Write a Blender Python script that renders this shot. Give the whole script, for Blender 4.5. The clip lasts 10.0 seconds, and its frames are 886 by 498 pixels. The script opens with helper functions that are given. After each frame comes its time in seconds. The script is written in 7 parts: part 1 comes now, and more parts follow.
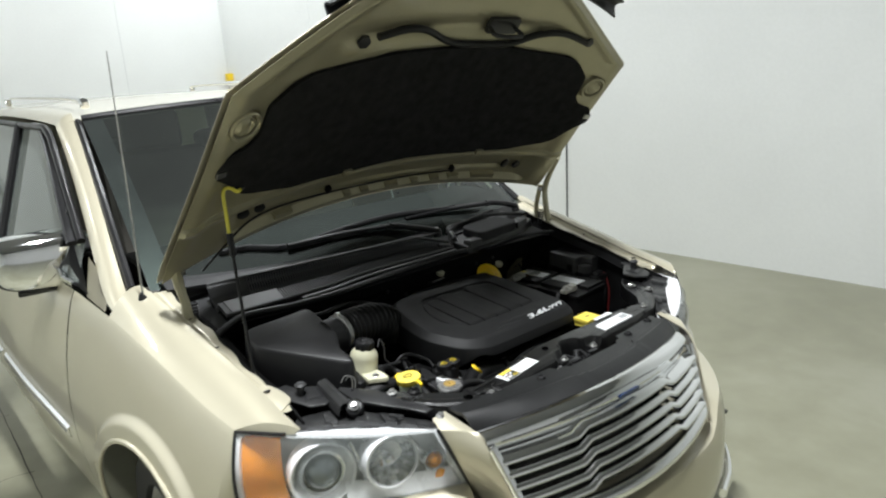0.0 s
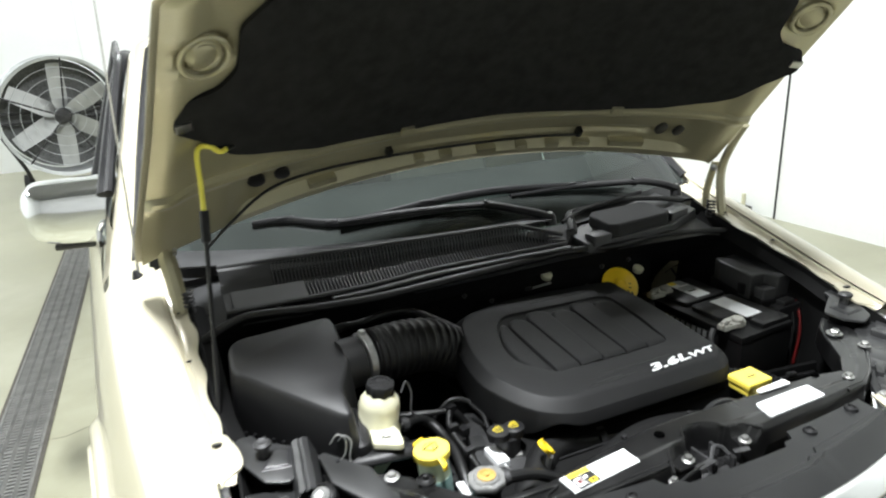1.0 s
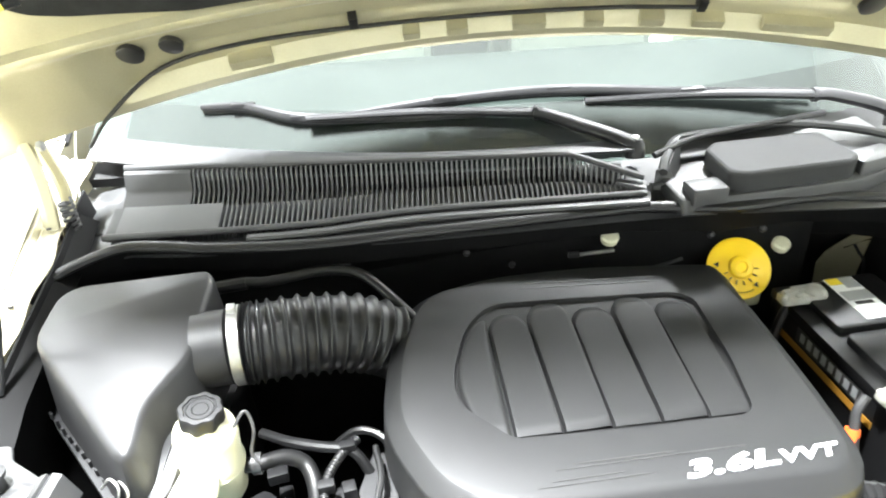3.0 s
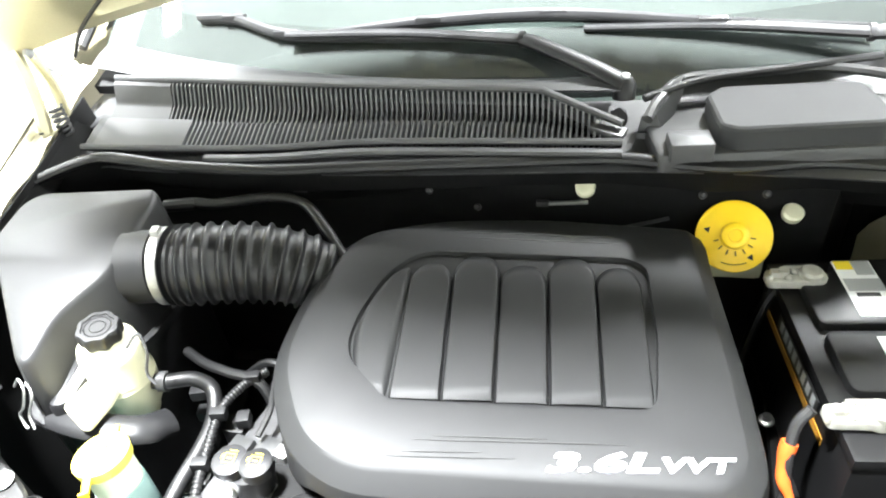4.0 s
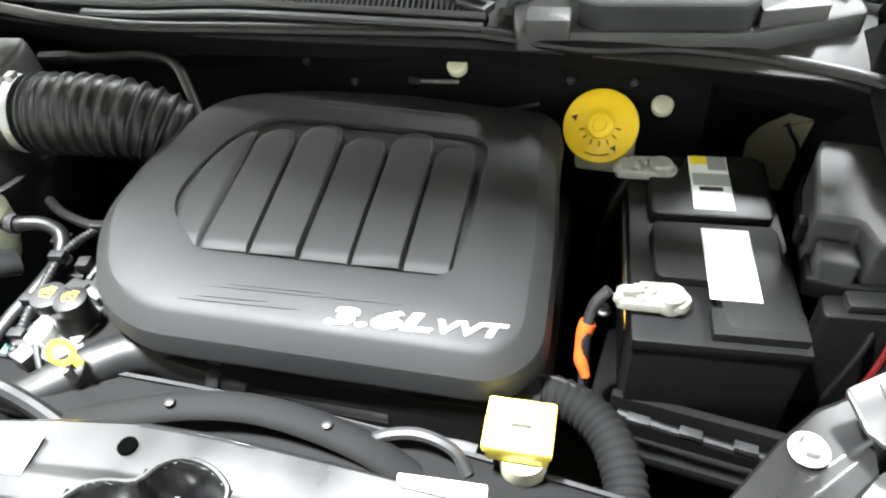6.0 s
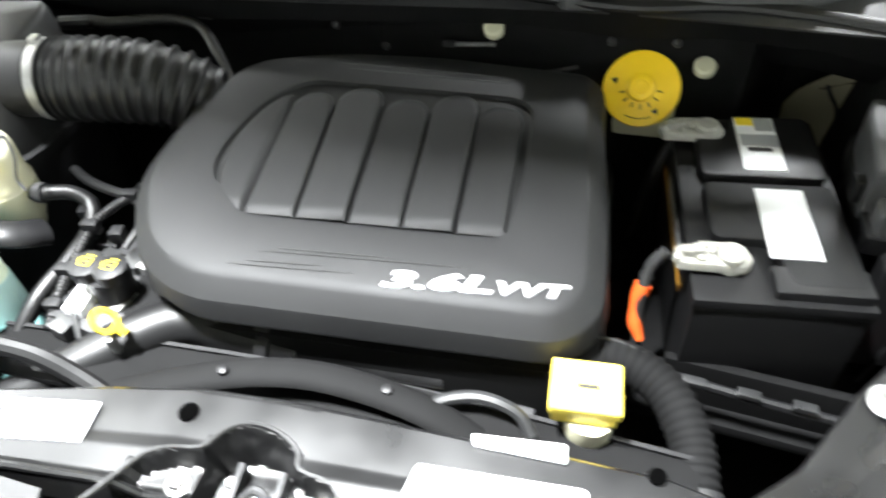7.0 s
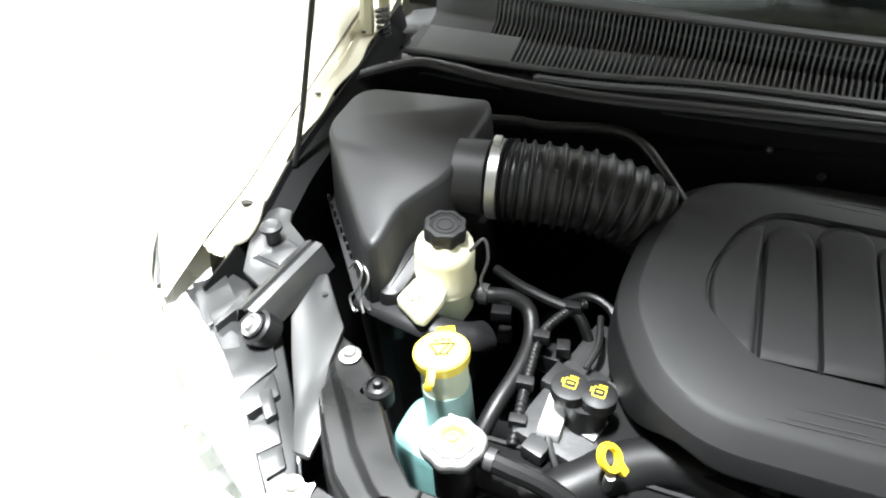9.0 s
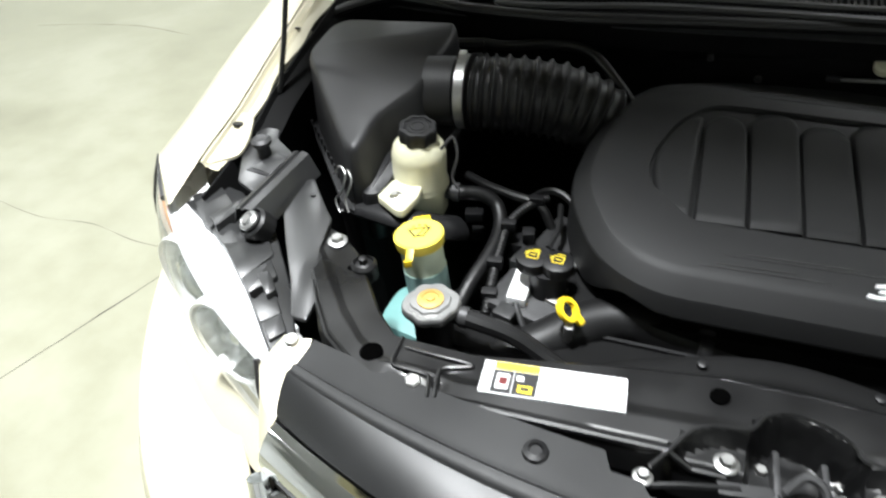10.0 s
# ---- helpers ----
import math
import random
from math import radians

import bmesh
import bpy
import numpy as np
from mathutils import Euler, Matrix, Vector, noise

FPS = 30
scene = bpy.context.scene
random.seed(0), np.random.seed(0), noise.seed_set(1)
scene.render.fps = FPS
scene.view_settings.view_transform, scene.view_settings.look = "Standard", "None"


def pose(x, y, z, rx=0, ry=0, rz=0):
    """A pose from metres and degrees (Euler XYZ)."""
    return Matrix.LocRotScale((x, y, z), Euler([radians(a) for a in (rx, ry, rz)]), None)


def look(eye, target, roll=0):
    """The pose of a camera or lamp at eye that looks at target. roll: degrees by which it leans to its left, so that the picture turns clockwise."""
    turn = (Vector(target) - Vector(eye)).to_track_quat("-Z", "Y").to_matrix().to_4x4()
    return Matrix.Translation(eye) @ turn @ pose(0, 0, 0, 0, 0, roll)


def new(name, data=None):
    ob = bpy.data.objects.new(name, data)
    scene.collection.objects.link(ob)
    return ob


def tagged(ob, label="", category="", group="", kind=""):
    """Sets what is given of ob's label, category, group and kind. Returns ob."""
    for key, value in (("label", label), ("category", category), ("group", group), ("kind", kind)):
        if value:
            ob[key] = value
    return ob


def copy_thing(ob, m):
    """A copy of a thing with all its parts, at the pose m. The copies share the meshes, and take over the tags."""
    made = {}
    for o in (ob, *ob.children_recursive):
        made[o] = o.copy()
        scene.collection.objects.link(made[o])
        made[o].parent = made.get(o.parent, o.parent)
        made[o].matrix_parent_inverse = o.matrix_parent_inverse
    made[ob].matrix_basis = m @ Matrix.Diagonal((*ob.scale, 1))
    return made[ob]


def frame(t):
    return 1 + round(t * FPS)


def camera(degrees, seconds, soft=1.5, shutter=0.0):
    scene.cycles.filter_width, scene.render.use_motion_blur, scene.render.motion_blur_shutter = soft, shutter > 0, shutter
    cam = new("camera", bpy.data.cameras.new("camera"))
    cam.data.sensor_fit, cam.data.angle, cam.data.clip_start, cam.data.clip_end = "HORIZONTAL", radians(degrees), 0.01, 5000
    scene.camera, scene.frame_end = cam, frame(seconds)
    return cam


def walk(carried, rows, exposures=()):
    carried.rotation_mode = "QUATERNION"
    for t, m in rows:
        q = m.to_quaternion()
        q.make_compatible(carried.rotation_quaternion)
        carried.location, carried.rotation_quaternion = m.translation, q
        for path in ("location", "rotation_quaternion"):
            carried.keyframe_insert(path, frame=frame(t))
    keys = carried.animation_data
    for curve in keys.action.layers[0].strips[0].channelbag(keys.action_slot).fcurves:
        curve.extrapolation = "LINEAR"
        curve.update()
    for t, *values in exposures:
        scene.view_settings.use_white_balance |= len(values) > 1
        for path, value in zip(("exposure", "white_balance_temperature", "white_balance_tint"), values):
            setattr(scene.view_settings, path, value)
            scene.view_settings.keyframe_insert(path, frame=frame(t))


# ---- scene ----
cam = camera(65.8, 10.0, soft=2.0, shutter=0.3)
PATH = [
    (0, (-1.39, -0.854, 1.727), (-0.191, 0.655, 1.191), -3.4),
    (0.2, (-1.221, -0.779, 1.696), (-0.098, 0.791, 1.172), -2.3),
    (0.5, (-0.992, -0.673, 1.668), (-0.137, 1.027, 1.054), -1.0),
    (0.8, (-0.846, -0.528, 1.658), (-0.135, 1.213, 0.978), -3.3),
    (1, (-0.752, -0.437, 1.642), (-0.069, 1.326, 0.99), -2.8),
    (1.5, (-0.561, -0.247, 1.644), (0.148, 1.468, 0.896), -3.0),
    (2, (-0.328, -0.128, 1.619), (0.029, 1.656, 0.789), -2.9),
    (2.2, (-0.253, -0.074, 1.601), (-0.029, 1.684, 0.675), -4.0),
    (3.3, (-0.056, 0.125, 1.539), (-0.25, 1.804, 0.47), -5.5),
    (3.5, (0.034, 0.163, 1.55), (-0.319, 1.745, 0.379), -7.7),
    (4, (0.171, 0.178, 1.54), (-0.258, 1.711, 0.329), -7.0),
    (4.2, (0.192, 0.16, 1.534), (-0.28, 1.7, 0.349), -8.7),
    (4.5, (0.196, 0.141, 1.548), (-0.235, 1.657, 0.317), -7.4),
    (5, (0.27, 0.14, 1.525), (-0.255, 1.59, 0.251), -9.3),
    (5.5, (0.398, 0.182, 1.487), (-0.186, 1.553, 0.153), -6.5),
    (5.7, (0.434, 0.194, 1.478), (-0.118, 1.566, 0.132), -6.0),
    (6.8, (0.425, 0.177, 1.424), (0.023, 1.513, -0.009), -4.6),
    (7, (0.357, 0.168, 1.436), (-0.089, 1.514, 0.026), -4.9),
    (7.5, (0.226, 0.174, 1.443), (-0.375, 1.512, 0.084), -4.8),
    (8, (0.102, 0.169, 1.441), (-0.59, 1.505, 0.124), -4.1),
    (8.5, (-0.025, 0.137, 1.474), (-0.787, 1.443, 0.165), -5.9),
    (9, (-0.123, 0.088, 1.484), (-0.867, 1.467, 0.241), -4.0),
    (9.5, (-0.109, 0.025, 1.475), (-0.9, 1.381, 0.236), -4.6),
    (10, (-0.041, -0.048, 1.454), (-0.747, 1.316, 0.173), -6.1),
]
EXPOSURE = [(0.0, 0.0), (0.6, 0.45), (1.0, 0.9), (1.5, 1.75), (2.1, 2.72), (3.4, 3.74), (5.3, 3.78), (5.7, 3.48), (6.8, 2.92), (8.0, 2.68), (9.0, 2.02), (9.5, 1.38), (10.0, 0.82)]
walk(cam, [(t, look(eye, target, roll)) for t, eye, target, roll in PATH], EXPOSURE)

# ---- light ----
world = bpy.data.worlds.new("world")
scene.world = world
world.use_nodes = True
world.node_tree.nodes["Background"].inputs[0].default_value = (0.9, 0.95, 1.0, 1)
world.node_tree.nodes["Background"].inputs[1].default_value = 0.05

CEIL = 4.6


def strip_lamp(x, y, power, length=0.72, width=0.22):
    data = bpy.data.lights.new("strip_lamp", "AREA")
    data.shape, data.size, data.size_y = "RECTANGLE", width, length
    data.energy, data.color = power, (0.97, 1.0, 1.02)
    ob = new("strip_lamp", data)
    ob.location = (x, y, CEIL - 0.16)
    return ob


LAMPS = [(-0.7, 0.42, 270), (1.5, 3.9, 55), (0.3, 7.6, 42), (-4.3, 2.2, 42), (-4.3, 5.6, 38), (-4.3, 8.4, 38), (2.5, 6.3, 52), (2.4, 8.4, 40)]
for lx, ly, watts in LAMPS:
    strip_lamp(lx, ly, watts)

# ---- materials ----


def material(name, base, rough=0.5, metal=0.0, coat=0.0, spec=0.5, grain=0.0, grain_scale=300.0, mottle=0.0, mottle_scale=6.0, bump=0.0, bump_scale=400.0, rough_var=0.0, random_var=0.0, emit=None):
    m = bpy.data.materials.new(name)
    m.use_nodes = True
    nt = m.node_tree
    b = nt.nodes["Principled BSDF"]
    b.inputs["Base Color"].default_value = (*base, 1)
    b.inputs["Roughness"].default_value = rough
    b.inputs["Metallic"].default_value = metal
    b.inputs["Coat Weight"].default_value = coat
    b.inputs["Coat Roughness"].default_value = 0.04
    b.inputs["Specular IOR Level"].default_value = spec
    if emit:
        b.inputs["Emission Color"].default_value = (*emit[:3], 1)
        b.inputs["Emission Strength"].default_value = emit[3]
    tc = nt.nodes.new("ShaderNodeTexCoord")

    def noise_node(scale, detail=4.0):
        n = nt.nodes.new("ShaderNodeTexNoise")
        n.inputs["Scale"].default_value, n.inputs["Detail"].default_value = scale, detail
        nt.links.new(tc.outputs["Object"], n.inputs["Vector"])
        return n

    def ranged(src, lo, hi):
        r = nt.nodes.new("ShaderNodeMapRange")
        r.inputs["From Min"].default_value, r.inputs["From Max"].default_value = 0.3, 0.7
        r.inputs["To Min"].default_value, r.inputs["To Max"].default_value = lo, hi
        nt.links.new(src, r.inputs["Value"])
        return r.outputs[0]

    if mottle or grain or random_var:
        hsv = nt.nodes.new("ShaderNodeHueSaturation")
        hsv.inputs["Color"].default_value = (*base, 1)
        val = None
        for amt, sc in ((mottle, mottle_scale), (grain, grain_scale)):
            if amt:
                v = ranged(noise_node(sc).outputs["Fac"], 1 - amt, 1 + amt)
                if val is None:
                    val = v
                else:
                    mu = nt.nodes.new("ShaderNodeMath")
                    mu.operation = "MULTIPLY"
                    nt.links.new(val, mu.inputs[0])
                    nt.links.new(v, mu.inputs[1])
                    val = mu.outputs[0]
        if random_var:
            oi = nt.nodes.new("ShaderNodeObjectInfo")
            r = nt.nodes.new("ShaderNodeMapRange")
            r.inputs["To Min"].default_value, r.inputs["To Max"].default_value = 1 - random_var, 1 + random_var
            nt.links.new(oi.outputs["Random"], r.inputs["Value"])
            if val is None:
                val = r.outputs[0]
            else:
                mu = nt.nodes.new("ShaderNodeMath")
                mu.operation = "MULTIPLY"
                nt.links.new(val, mu.inputs[0])
                nt.links.new(r.outputs[0], mu.inputs[1])
                val = mu.outputs[0]
        nt.links.new(val, hsv.inputs["Value"])
        nt.links.new(hsv.outputs[0], b.inputs["Base Color"])
    if rough_var:
        nt.links.new(ranged(noise_node(9.0).outputs["Fac"], max(0.02, rough - rough_var), min(1, rough + rough_var)), b.inputs["Roughness"])
    if bump:
        bp = nt.nodes.new("ShaderNodeBump")
        bp.inputs["Strength"].default_value, bp.inputs["Distance"].default_value = bump, 0.002
        nt.links.new(noise_node(bump_scale).outputs["Fac"], bp.inputs["Height"])
        nt.links.new(bp.outputs[0], b.inputs["Normal"])
    return m


def glass_material(name, tint, gloss_rough=0.02, gloss=1.0, dust_glare=0.0):
    m = bpy.data.materials.new(name)
    m.use_nodes = True
    nt = m.node_tree
    nt.nodes.remove(nt.nodes["Principled BSDF"])
    out = nt.nodes["Material Output"]
    tr, gl, mix, fr = (nt.nodes.new(k) for k in ("ShaderNodeBsdfTransparent", "ShaderNodeBsdfGlossy", "ShaderNodeMixShader", "ShaderNodeFresnel"))
    tr.inputs[0].default_value = (*tint, 1)
    gl.inputs["Roughness"].default_value = gloss_rough
    gl.inputs[0].default_value = (gloss, gloss, gloss, 1)
    fr.inputs[0].default_value = 1.5
    nt.links.new(fr.outputs[0], mix.inputs[0])
    nt.links.new(tr.outputs[0], mix.inputs[1])
    nt.links.new(gl.outputs[0], mix.inputs[2])
    if dust_glare:
        # thin pale film: windscreen dust, and painted reflection on side windows and lamp lenses
        df, dm, ns = (nt.nodes.new(k) for k in ("ShaderNodeBsdfDiffuse", "ShaderNodeMixShader", "ShaderNodeTexNoise"))
        df.inputs[0].default_value = (0.62, 0.68, 0.65, 1)
        ns.inputs["Scale"].default_value = 5.0
        mr = nt.nodes.new("ShaderNodeMapRange")
        mr.inputs["To Min"].default_value, mr.inputs["To Max"].default_value = dust_glare * 0.7, dust_glare * 1.3
        nt.links.new(ns.outputs["Fac"], mr.inputs["Value"])
        nt.links.new(mr.outputs[0], dm.inputs[0])
        nt.links.new(mix.outputs[0], dm.inputs[1])
        nt.links.new(df.outputs[0], dm.inputs[2])
        nt.links.new(dm.outputs[0], out.inputs[0])
    else:
        nt.links.new(mix.outputs[0], out.inputs[0])
    return m


PAINT = material("champagne_paint", (0.58, 0.54, 0.41), rough=0.34, metal=0.35, coat=0.8, grain=0.04, grain_scale=900, mottle=0.02)
# the champagne body paint again, darkened for the shade under the bonnet
SHADED_PAINT = material("shaded_champagne_paint", (0.42, 0.39, 0.265), rough=0.38, metal=0.55, coat=0.25, mottle=0.07, mottle_scale=9, grain=0.03, rough_var=0.1)
BLACK = material("black_plastic", (0.0065, 0.0065, 0.0070), rough=0.46, spec=0.34, mottle=0.12, mottle_scale=12, bump=0.08, bump_scale=1500, rough_var=0.07)
COVER = material("cover_plastic", (0.0065, 0.0067, 0.0070), rough=0.58, spec=0.31, mottle=0.08, mottle_scale=10, bump=0.12, bump_scale=1800, rough_var=0.04)
COWL = material("cowl_plastic", (0.021, 0.0214, 0.0222), rough=0.48, spec=0.62, mottle=0.14, mottle_scale=8, bump=0.08, bump_scale=1200, rough_var=0.08)
# paler cowl plastic: the brightness of lit slats and step put into colour
COWL_LIT = material("lit_cowl_plastic", (0.060, 0.0607, 0.0627), rough=0.42, spec=0.6, mottle=0.12, mottle_scale=10)
FUSEM = material("fuse_lid_plastic", (0.045, 0.0455, 0.047), rough=0.5, spec=0.5, mottle=0.1, mottle_scale=14, bump=0.05, bump_scale=1500)
LIDM = material("access_lid_plastic", (0.022, 0.0224, 0.0232), rough=0.68, spec=0.3, mottle=0.14, mottle_scale=8, bump=0.1, bump_scale=1200)
GLOSS = material("gloss_black_enamel", (0.004, 0.004, 0.0042), rough=0.34, coat=0.3, spec=0.5, mottle=0.1, rough_var=0.1)
RUBBER = material("rubber", (0.0055, 0.0055, 0.0057), rough=0.44, spec=0.38, mottle=0.12, bump=0.06, bump_scale=900)
FELT = material("insulation_felt", (0.0185, 0.0185, 0.0185), rough=1.0, spec=0.1, bump=0.5, bump_scale=500, mottle=0.25, mottle_scale=30)
SHROUDM = material("shroud_plastic", (0.0095, 0.0098, 0.0102), rough=0.40, mottle=0.1, mottle_scale=10, bump=0.08, bump_scale=1400, rough_var=0.06)
GREY = material("grey_plastic", (0.018, 0.0183, 0.0187), rough=0.35, spec=0.85, mottle=0.1, mottle_scale=14, rough_var=0.08)
CHROME = material("chrome", (0.93, 0.94, 0.95), rough=0.06, metal=1.0, rough_var=0.03)
STEEL = material("zinc_steel", (0.42, 0.42, 0.41), rough=0.42, metal=1.0, mottle=0.18, mottle_scale=60, rough_var=0.12)
CAPM = material("stamped_cap_metal", (0.30, 0.30, 0.295), rough=0.42, metal=0.7, mottle=0.1, mottle_scale=80)
AIRB = material("air_box_plastic", (0.0065, 0.0065, 0.0070), rough=0.52, spec=0.44, mottle=0.1, mottle_scale=9, bump=0.06, bump_scale=1500)
LEAD = material("dull_lead", (0.36, 0.355, 0.32), rough=0.45, metal=0.3, mottle=0.14, mottle_scale=70, bump=0.2, bump_scale=500)
ALU = material("cast_aluminium", (0.5, 0.5, 0.49), rough=0.5, metal=0.9, mottle=0.2, mottle_scale=50, bump=0.2, bump_scale=300)
DARKMETAL = material("dark_metal", (0.045, 0.045, 0.046), rough=0.5, metal=0.5, mottle=0.3, mottle_scale=30, bump=0.15, bump_scale=200)
WHITEP = material("natural_plastic", (0.58, 0.565, 0.41), rough=0.42, mottle=0.06, mottle_scale=18, rough_var=0.08)
TEAL = material("fluid_tinted_plastic", (0.13, 0.27, 0.26), rough=0.38, mottle=0.1, mottle_scale=20)
YELLOW = material("yellow_plastic", (0.86, 0.60, 0.02), rough=0.42, mottle=0.05, mottle_scale=25)
GRIPY = material("lemon_plastic", (0.80, 0.72, 0.09), rough=0.45, mottle=0.06, mottle_scale=40)
PALEYEL = material("pale_yellow_plastic", (0.88, 0.70, 0.10), rough=0.42, mottle=0.05)
BATM = material("battery_plastic", (0.006, 0.006, 0.0064), rough=0.5, spec=0.26, mottle=0.1, mottle_scale=12, bump=0.06, bump_scale=1500)
CAPYEL = material("orange_yellow_plastic", (1.0, 0.66, 0.015), rough=0.4, mottle=0.05, mottle_scale=25)
ORANGE = material("orange_sleeve", (0.85, 0.12, 0.02), rough=0.5, mottle=0.1)
REDP = material("red_cable", (0.10, 0.006, 0.006), rough=0.45, mottle=0.1)
AMBER = material("amber_plastic", (1.0, 0.37, 0.008), rough=0.25, coat=0.5, mottle=0.1, mottle_scale=60)
LABELW = material("label_paper", (0.82, 0.83, 0.84), rough=0.38, mottle=0.03, mottle_scale=40)
LABELY = material("label_yellow", (0.85, 0.66, 0.04), rough=0.4, mottle=0.03)
LABELK = material("label_black", (0.02, 0.02, 0.02), rough=0.4, mottle=0.1)
LABELG = material("label_grey", (0.32, 0.33, 0.34), rough=0.4, mottle=0.1)
LABELO = material("label_orange", (0.40, 0.20, 0.03), rough=0.35, mottle=0.08)
BLUE = material("badge_blue", (0.03, 0.055, 0.14), rough=0.25, coat=0.5, mottle=0.05)
SILVER = material("silver_lettering", (0.80, 0.81, 0.82), rough=0.32, metal=0.25, mottle=0.04)
TRIM = material("black_trim", (0.012, 0.012, 0.013), rough=0.35, mottle=0.15, rough_var=0.08)
TYRE = material("tyre_rubber", (0.016, 0.016, 0.016), rough=0.8, mottle=0.2, bump=0.2, bump_scale=150)
FABRIC = material("seat_fabric", (0.075, 0.07, 0.06), rough=0.9, mottle=0.15, bump=0.3, bump_scale=600)
# black for flat discs that paint the unlit inside of holes
VOID = material("hole_disc_black", (0.0008, 0.0008, 0.0008), rough=0.95, spec=0.0)
# dull black set extra dark, with the shade of the bay's depths included
DULL = material("dull_shade_black", (0.0032, 0.0032, 0.0033), rough=0.8, spec=0.16, mottle=0.25, mottle_scale=14)
INTERIOR = material("dash_plastic", (0.013, 0.013, 0.013), rough=0.8, spec=0.2, mottle=0.15)
WALL = material("painted_wall_panel", (0.80, 0.82, 0.81), rough=0.42, mottle=0.035, mottle_scale=0.8, grain=0.015, grain_scale=40, rough_var=0.1)
CEILM = material("ceiling_paint", (0.20, 0.203, 0.206), rough=0.7, mottle=0.03, mottle_scale=0.7)
SHADE = material("lamp_diffuser", (0.9, 0.9, 0.88), rough=0.5, emit=(0.96, 1.0, 1.02, 6.0))
FANM = material("galvanised_fan", (0.48, 0.50, 0.50), rough=0.45, metal=0.5, mottle=0.15, mottle_scale=5)
FANBLADE = material("fan_blade", (0.42, 0.43, 0.42), rough=0.5, metal=0.3, mottle=0.1, mottle_scale=8)
WINDOW = glass_material("window_glass", (0.66, 0.74, 0.70), 0.02, 1.0, 0.22)
SCREEN = glass_material("screen_glass", (0.44, 0.58, 0.52), 0.02, 1.0, 0.026)
LENS = glass_material("headlamp_lens", (0.98, 0.985, 0.99), 0.02, 1.0, 0.12)
PROJ = material("projector_lens", (0.16, 0.18, 0.19), rough=0.04, metal=0.6, coat=1.0, mottle=0.05)
REFLECT = material("lamp_reflector", (0.80, 0.81, 0.82), rough=0.16, metal=1.0, rough_var=0.05)
HOUSING = material("lamp_bezel", (0.88, 0.89, 0.90), rough=0.25, metal=0.12, rough_var=0.08)
GRATE = material("cast_iron_grate", (0.19, 0.19, 0.18), rough=0.6, metal=0.3, mottle=0.2, mottle_scale=15)
# unseen end wall: tone set for the light it bounces to the car
END_WALLM = material("unseen_end_wall_paint", (0.70, 0.705, 0.71), rough=0.5, mottle=0.06, mottle_scale=1.5)
CRACK = material("joint_dirt", (0.07, 0.065, 0.055), rough=0.9, mottle=0.3, mottle_scale=20)


def concrete():
    m = bpy.data.materials.new("sealed_concrete")
    m.use_nodes = True
    nt = m.node_tree
    b = nt.nodes["Principled BSDF"]
    tc = nt.nodes.new("ShaderNodeTexCoord")
    ramp = nt.nodes.new("ShaderNodeValToRGB")
    n1, n2, n3 = (nt.nodes.new("ShaderNodeTexNoise") for _ in range(3))
    for n, s, d in ((n1, 0.75, 5), (n2, 6.0, 6), (n3, 120.0, 3)):
        n.inputs["Scale"].default_value, n.inputs["Detail"].default_value = s, d
        nt.links.new(tc.outputs["Object"], n.inputs["Vector"])
    n1.inputs["Distortion"].default_value = 0.6
    e = ramp.color_ramp.elements
    e[0].position, e[0].color = 0.36, (0.25, 0.247, 0.172, 1)
    e[1].position, e[1].color = 0.62, (0.35, 0.347, 0.262, 1)
    mid = e.new(0.5)
    mid.color = (0.30, 0.297, 0.213, 1)
    mx = nt.nodes.new("ShaderNodeMix")
    mx.inputs["Factor"].default_value = 0.35
    nt.links.new(n1.outputs["Fac"], mx.inputs["A"])
    nt.links.new(n2.outputs["Fac"], mx.inputs["B"])
    nt.links.new(mx.outputs["Result"], ramp.inputs["Fac"])
    nt.links.new(ramp.outputs[0], b.inputs["Base Color"])
    r = nt.nodes.new("ShaderNodeMapRange")
    r.inputs["To Min"].default_value, r.inputs["To Max"].default_value = 0.22, 0.5
    nt.links.new(n2.outputs["Fac"], r.inputs["Value"])
    nt.links.new(r.outputs[0], b.inputs["Roughness"])
    bp = nt.nodes.new("ShaderNodeBump")
    bp.inputs["Strength"].default_value, bp.inputs["Distance"].default_value = 0.06, 0.003
    nt.links.new(n3.outputs["Fac"], bp.inputs["Height"])
    nt.links.new(bp.outputs[0], b.inputs["Normal"])
    return m


CONCRETE = concrete()

# ---- building helpers ----


def finish(bm, sharp=0.62):
    bmesh.ops.recalc_face_normals(bm, faces=bm.faces)
    for f in bm.faces:
        f.smooth = True
    for e in bm.edges:
        if len(e.link_faces) == 2 and e.calc_face_angle(0) > sharp:
            e.smooth = False


def mesh_of(name, bm, mat, sharp=0.62):
    finish(bm, sharp)
    me = bpy.data.meshes.new(name)
    bm.to_mesh(me)
    bm.free()
    me.materials.append(mat)
    return me


def part(name, bm, mat, parent=None, label="", sharp=0.62):
    ob = new(name, mesh_of(name, bm, mat, sharp))
    if parent:
        ob.parent = parent
    return tagged(ob, label)


def empty(name, label, category, loc=(0, 0, 0), group="", kind=""):
    ob = new(name)
    ob.empty_display_size = 0.05
    return tagged(ob, label, category, group, kind)


def join(*bms):
    out = bms[0]
    for b in bms[1:]:
        me = bpy.data.meshes.new("tmp")
        b.to_mesh(me)
        b.free()
        out.from_mesh(me)
        bpy.data.meshes.remove(me)
    return out


def moved(bm, m):
    bmesh.ops.transform(bm, matrix=m, verts=bm.verts)
    return bm


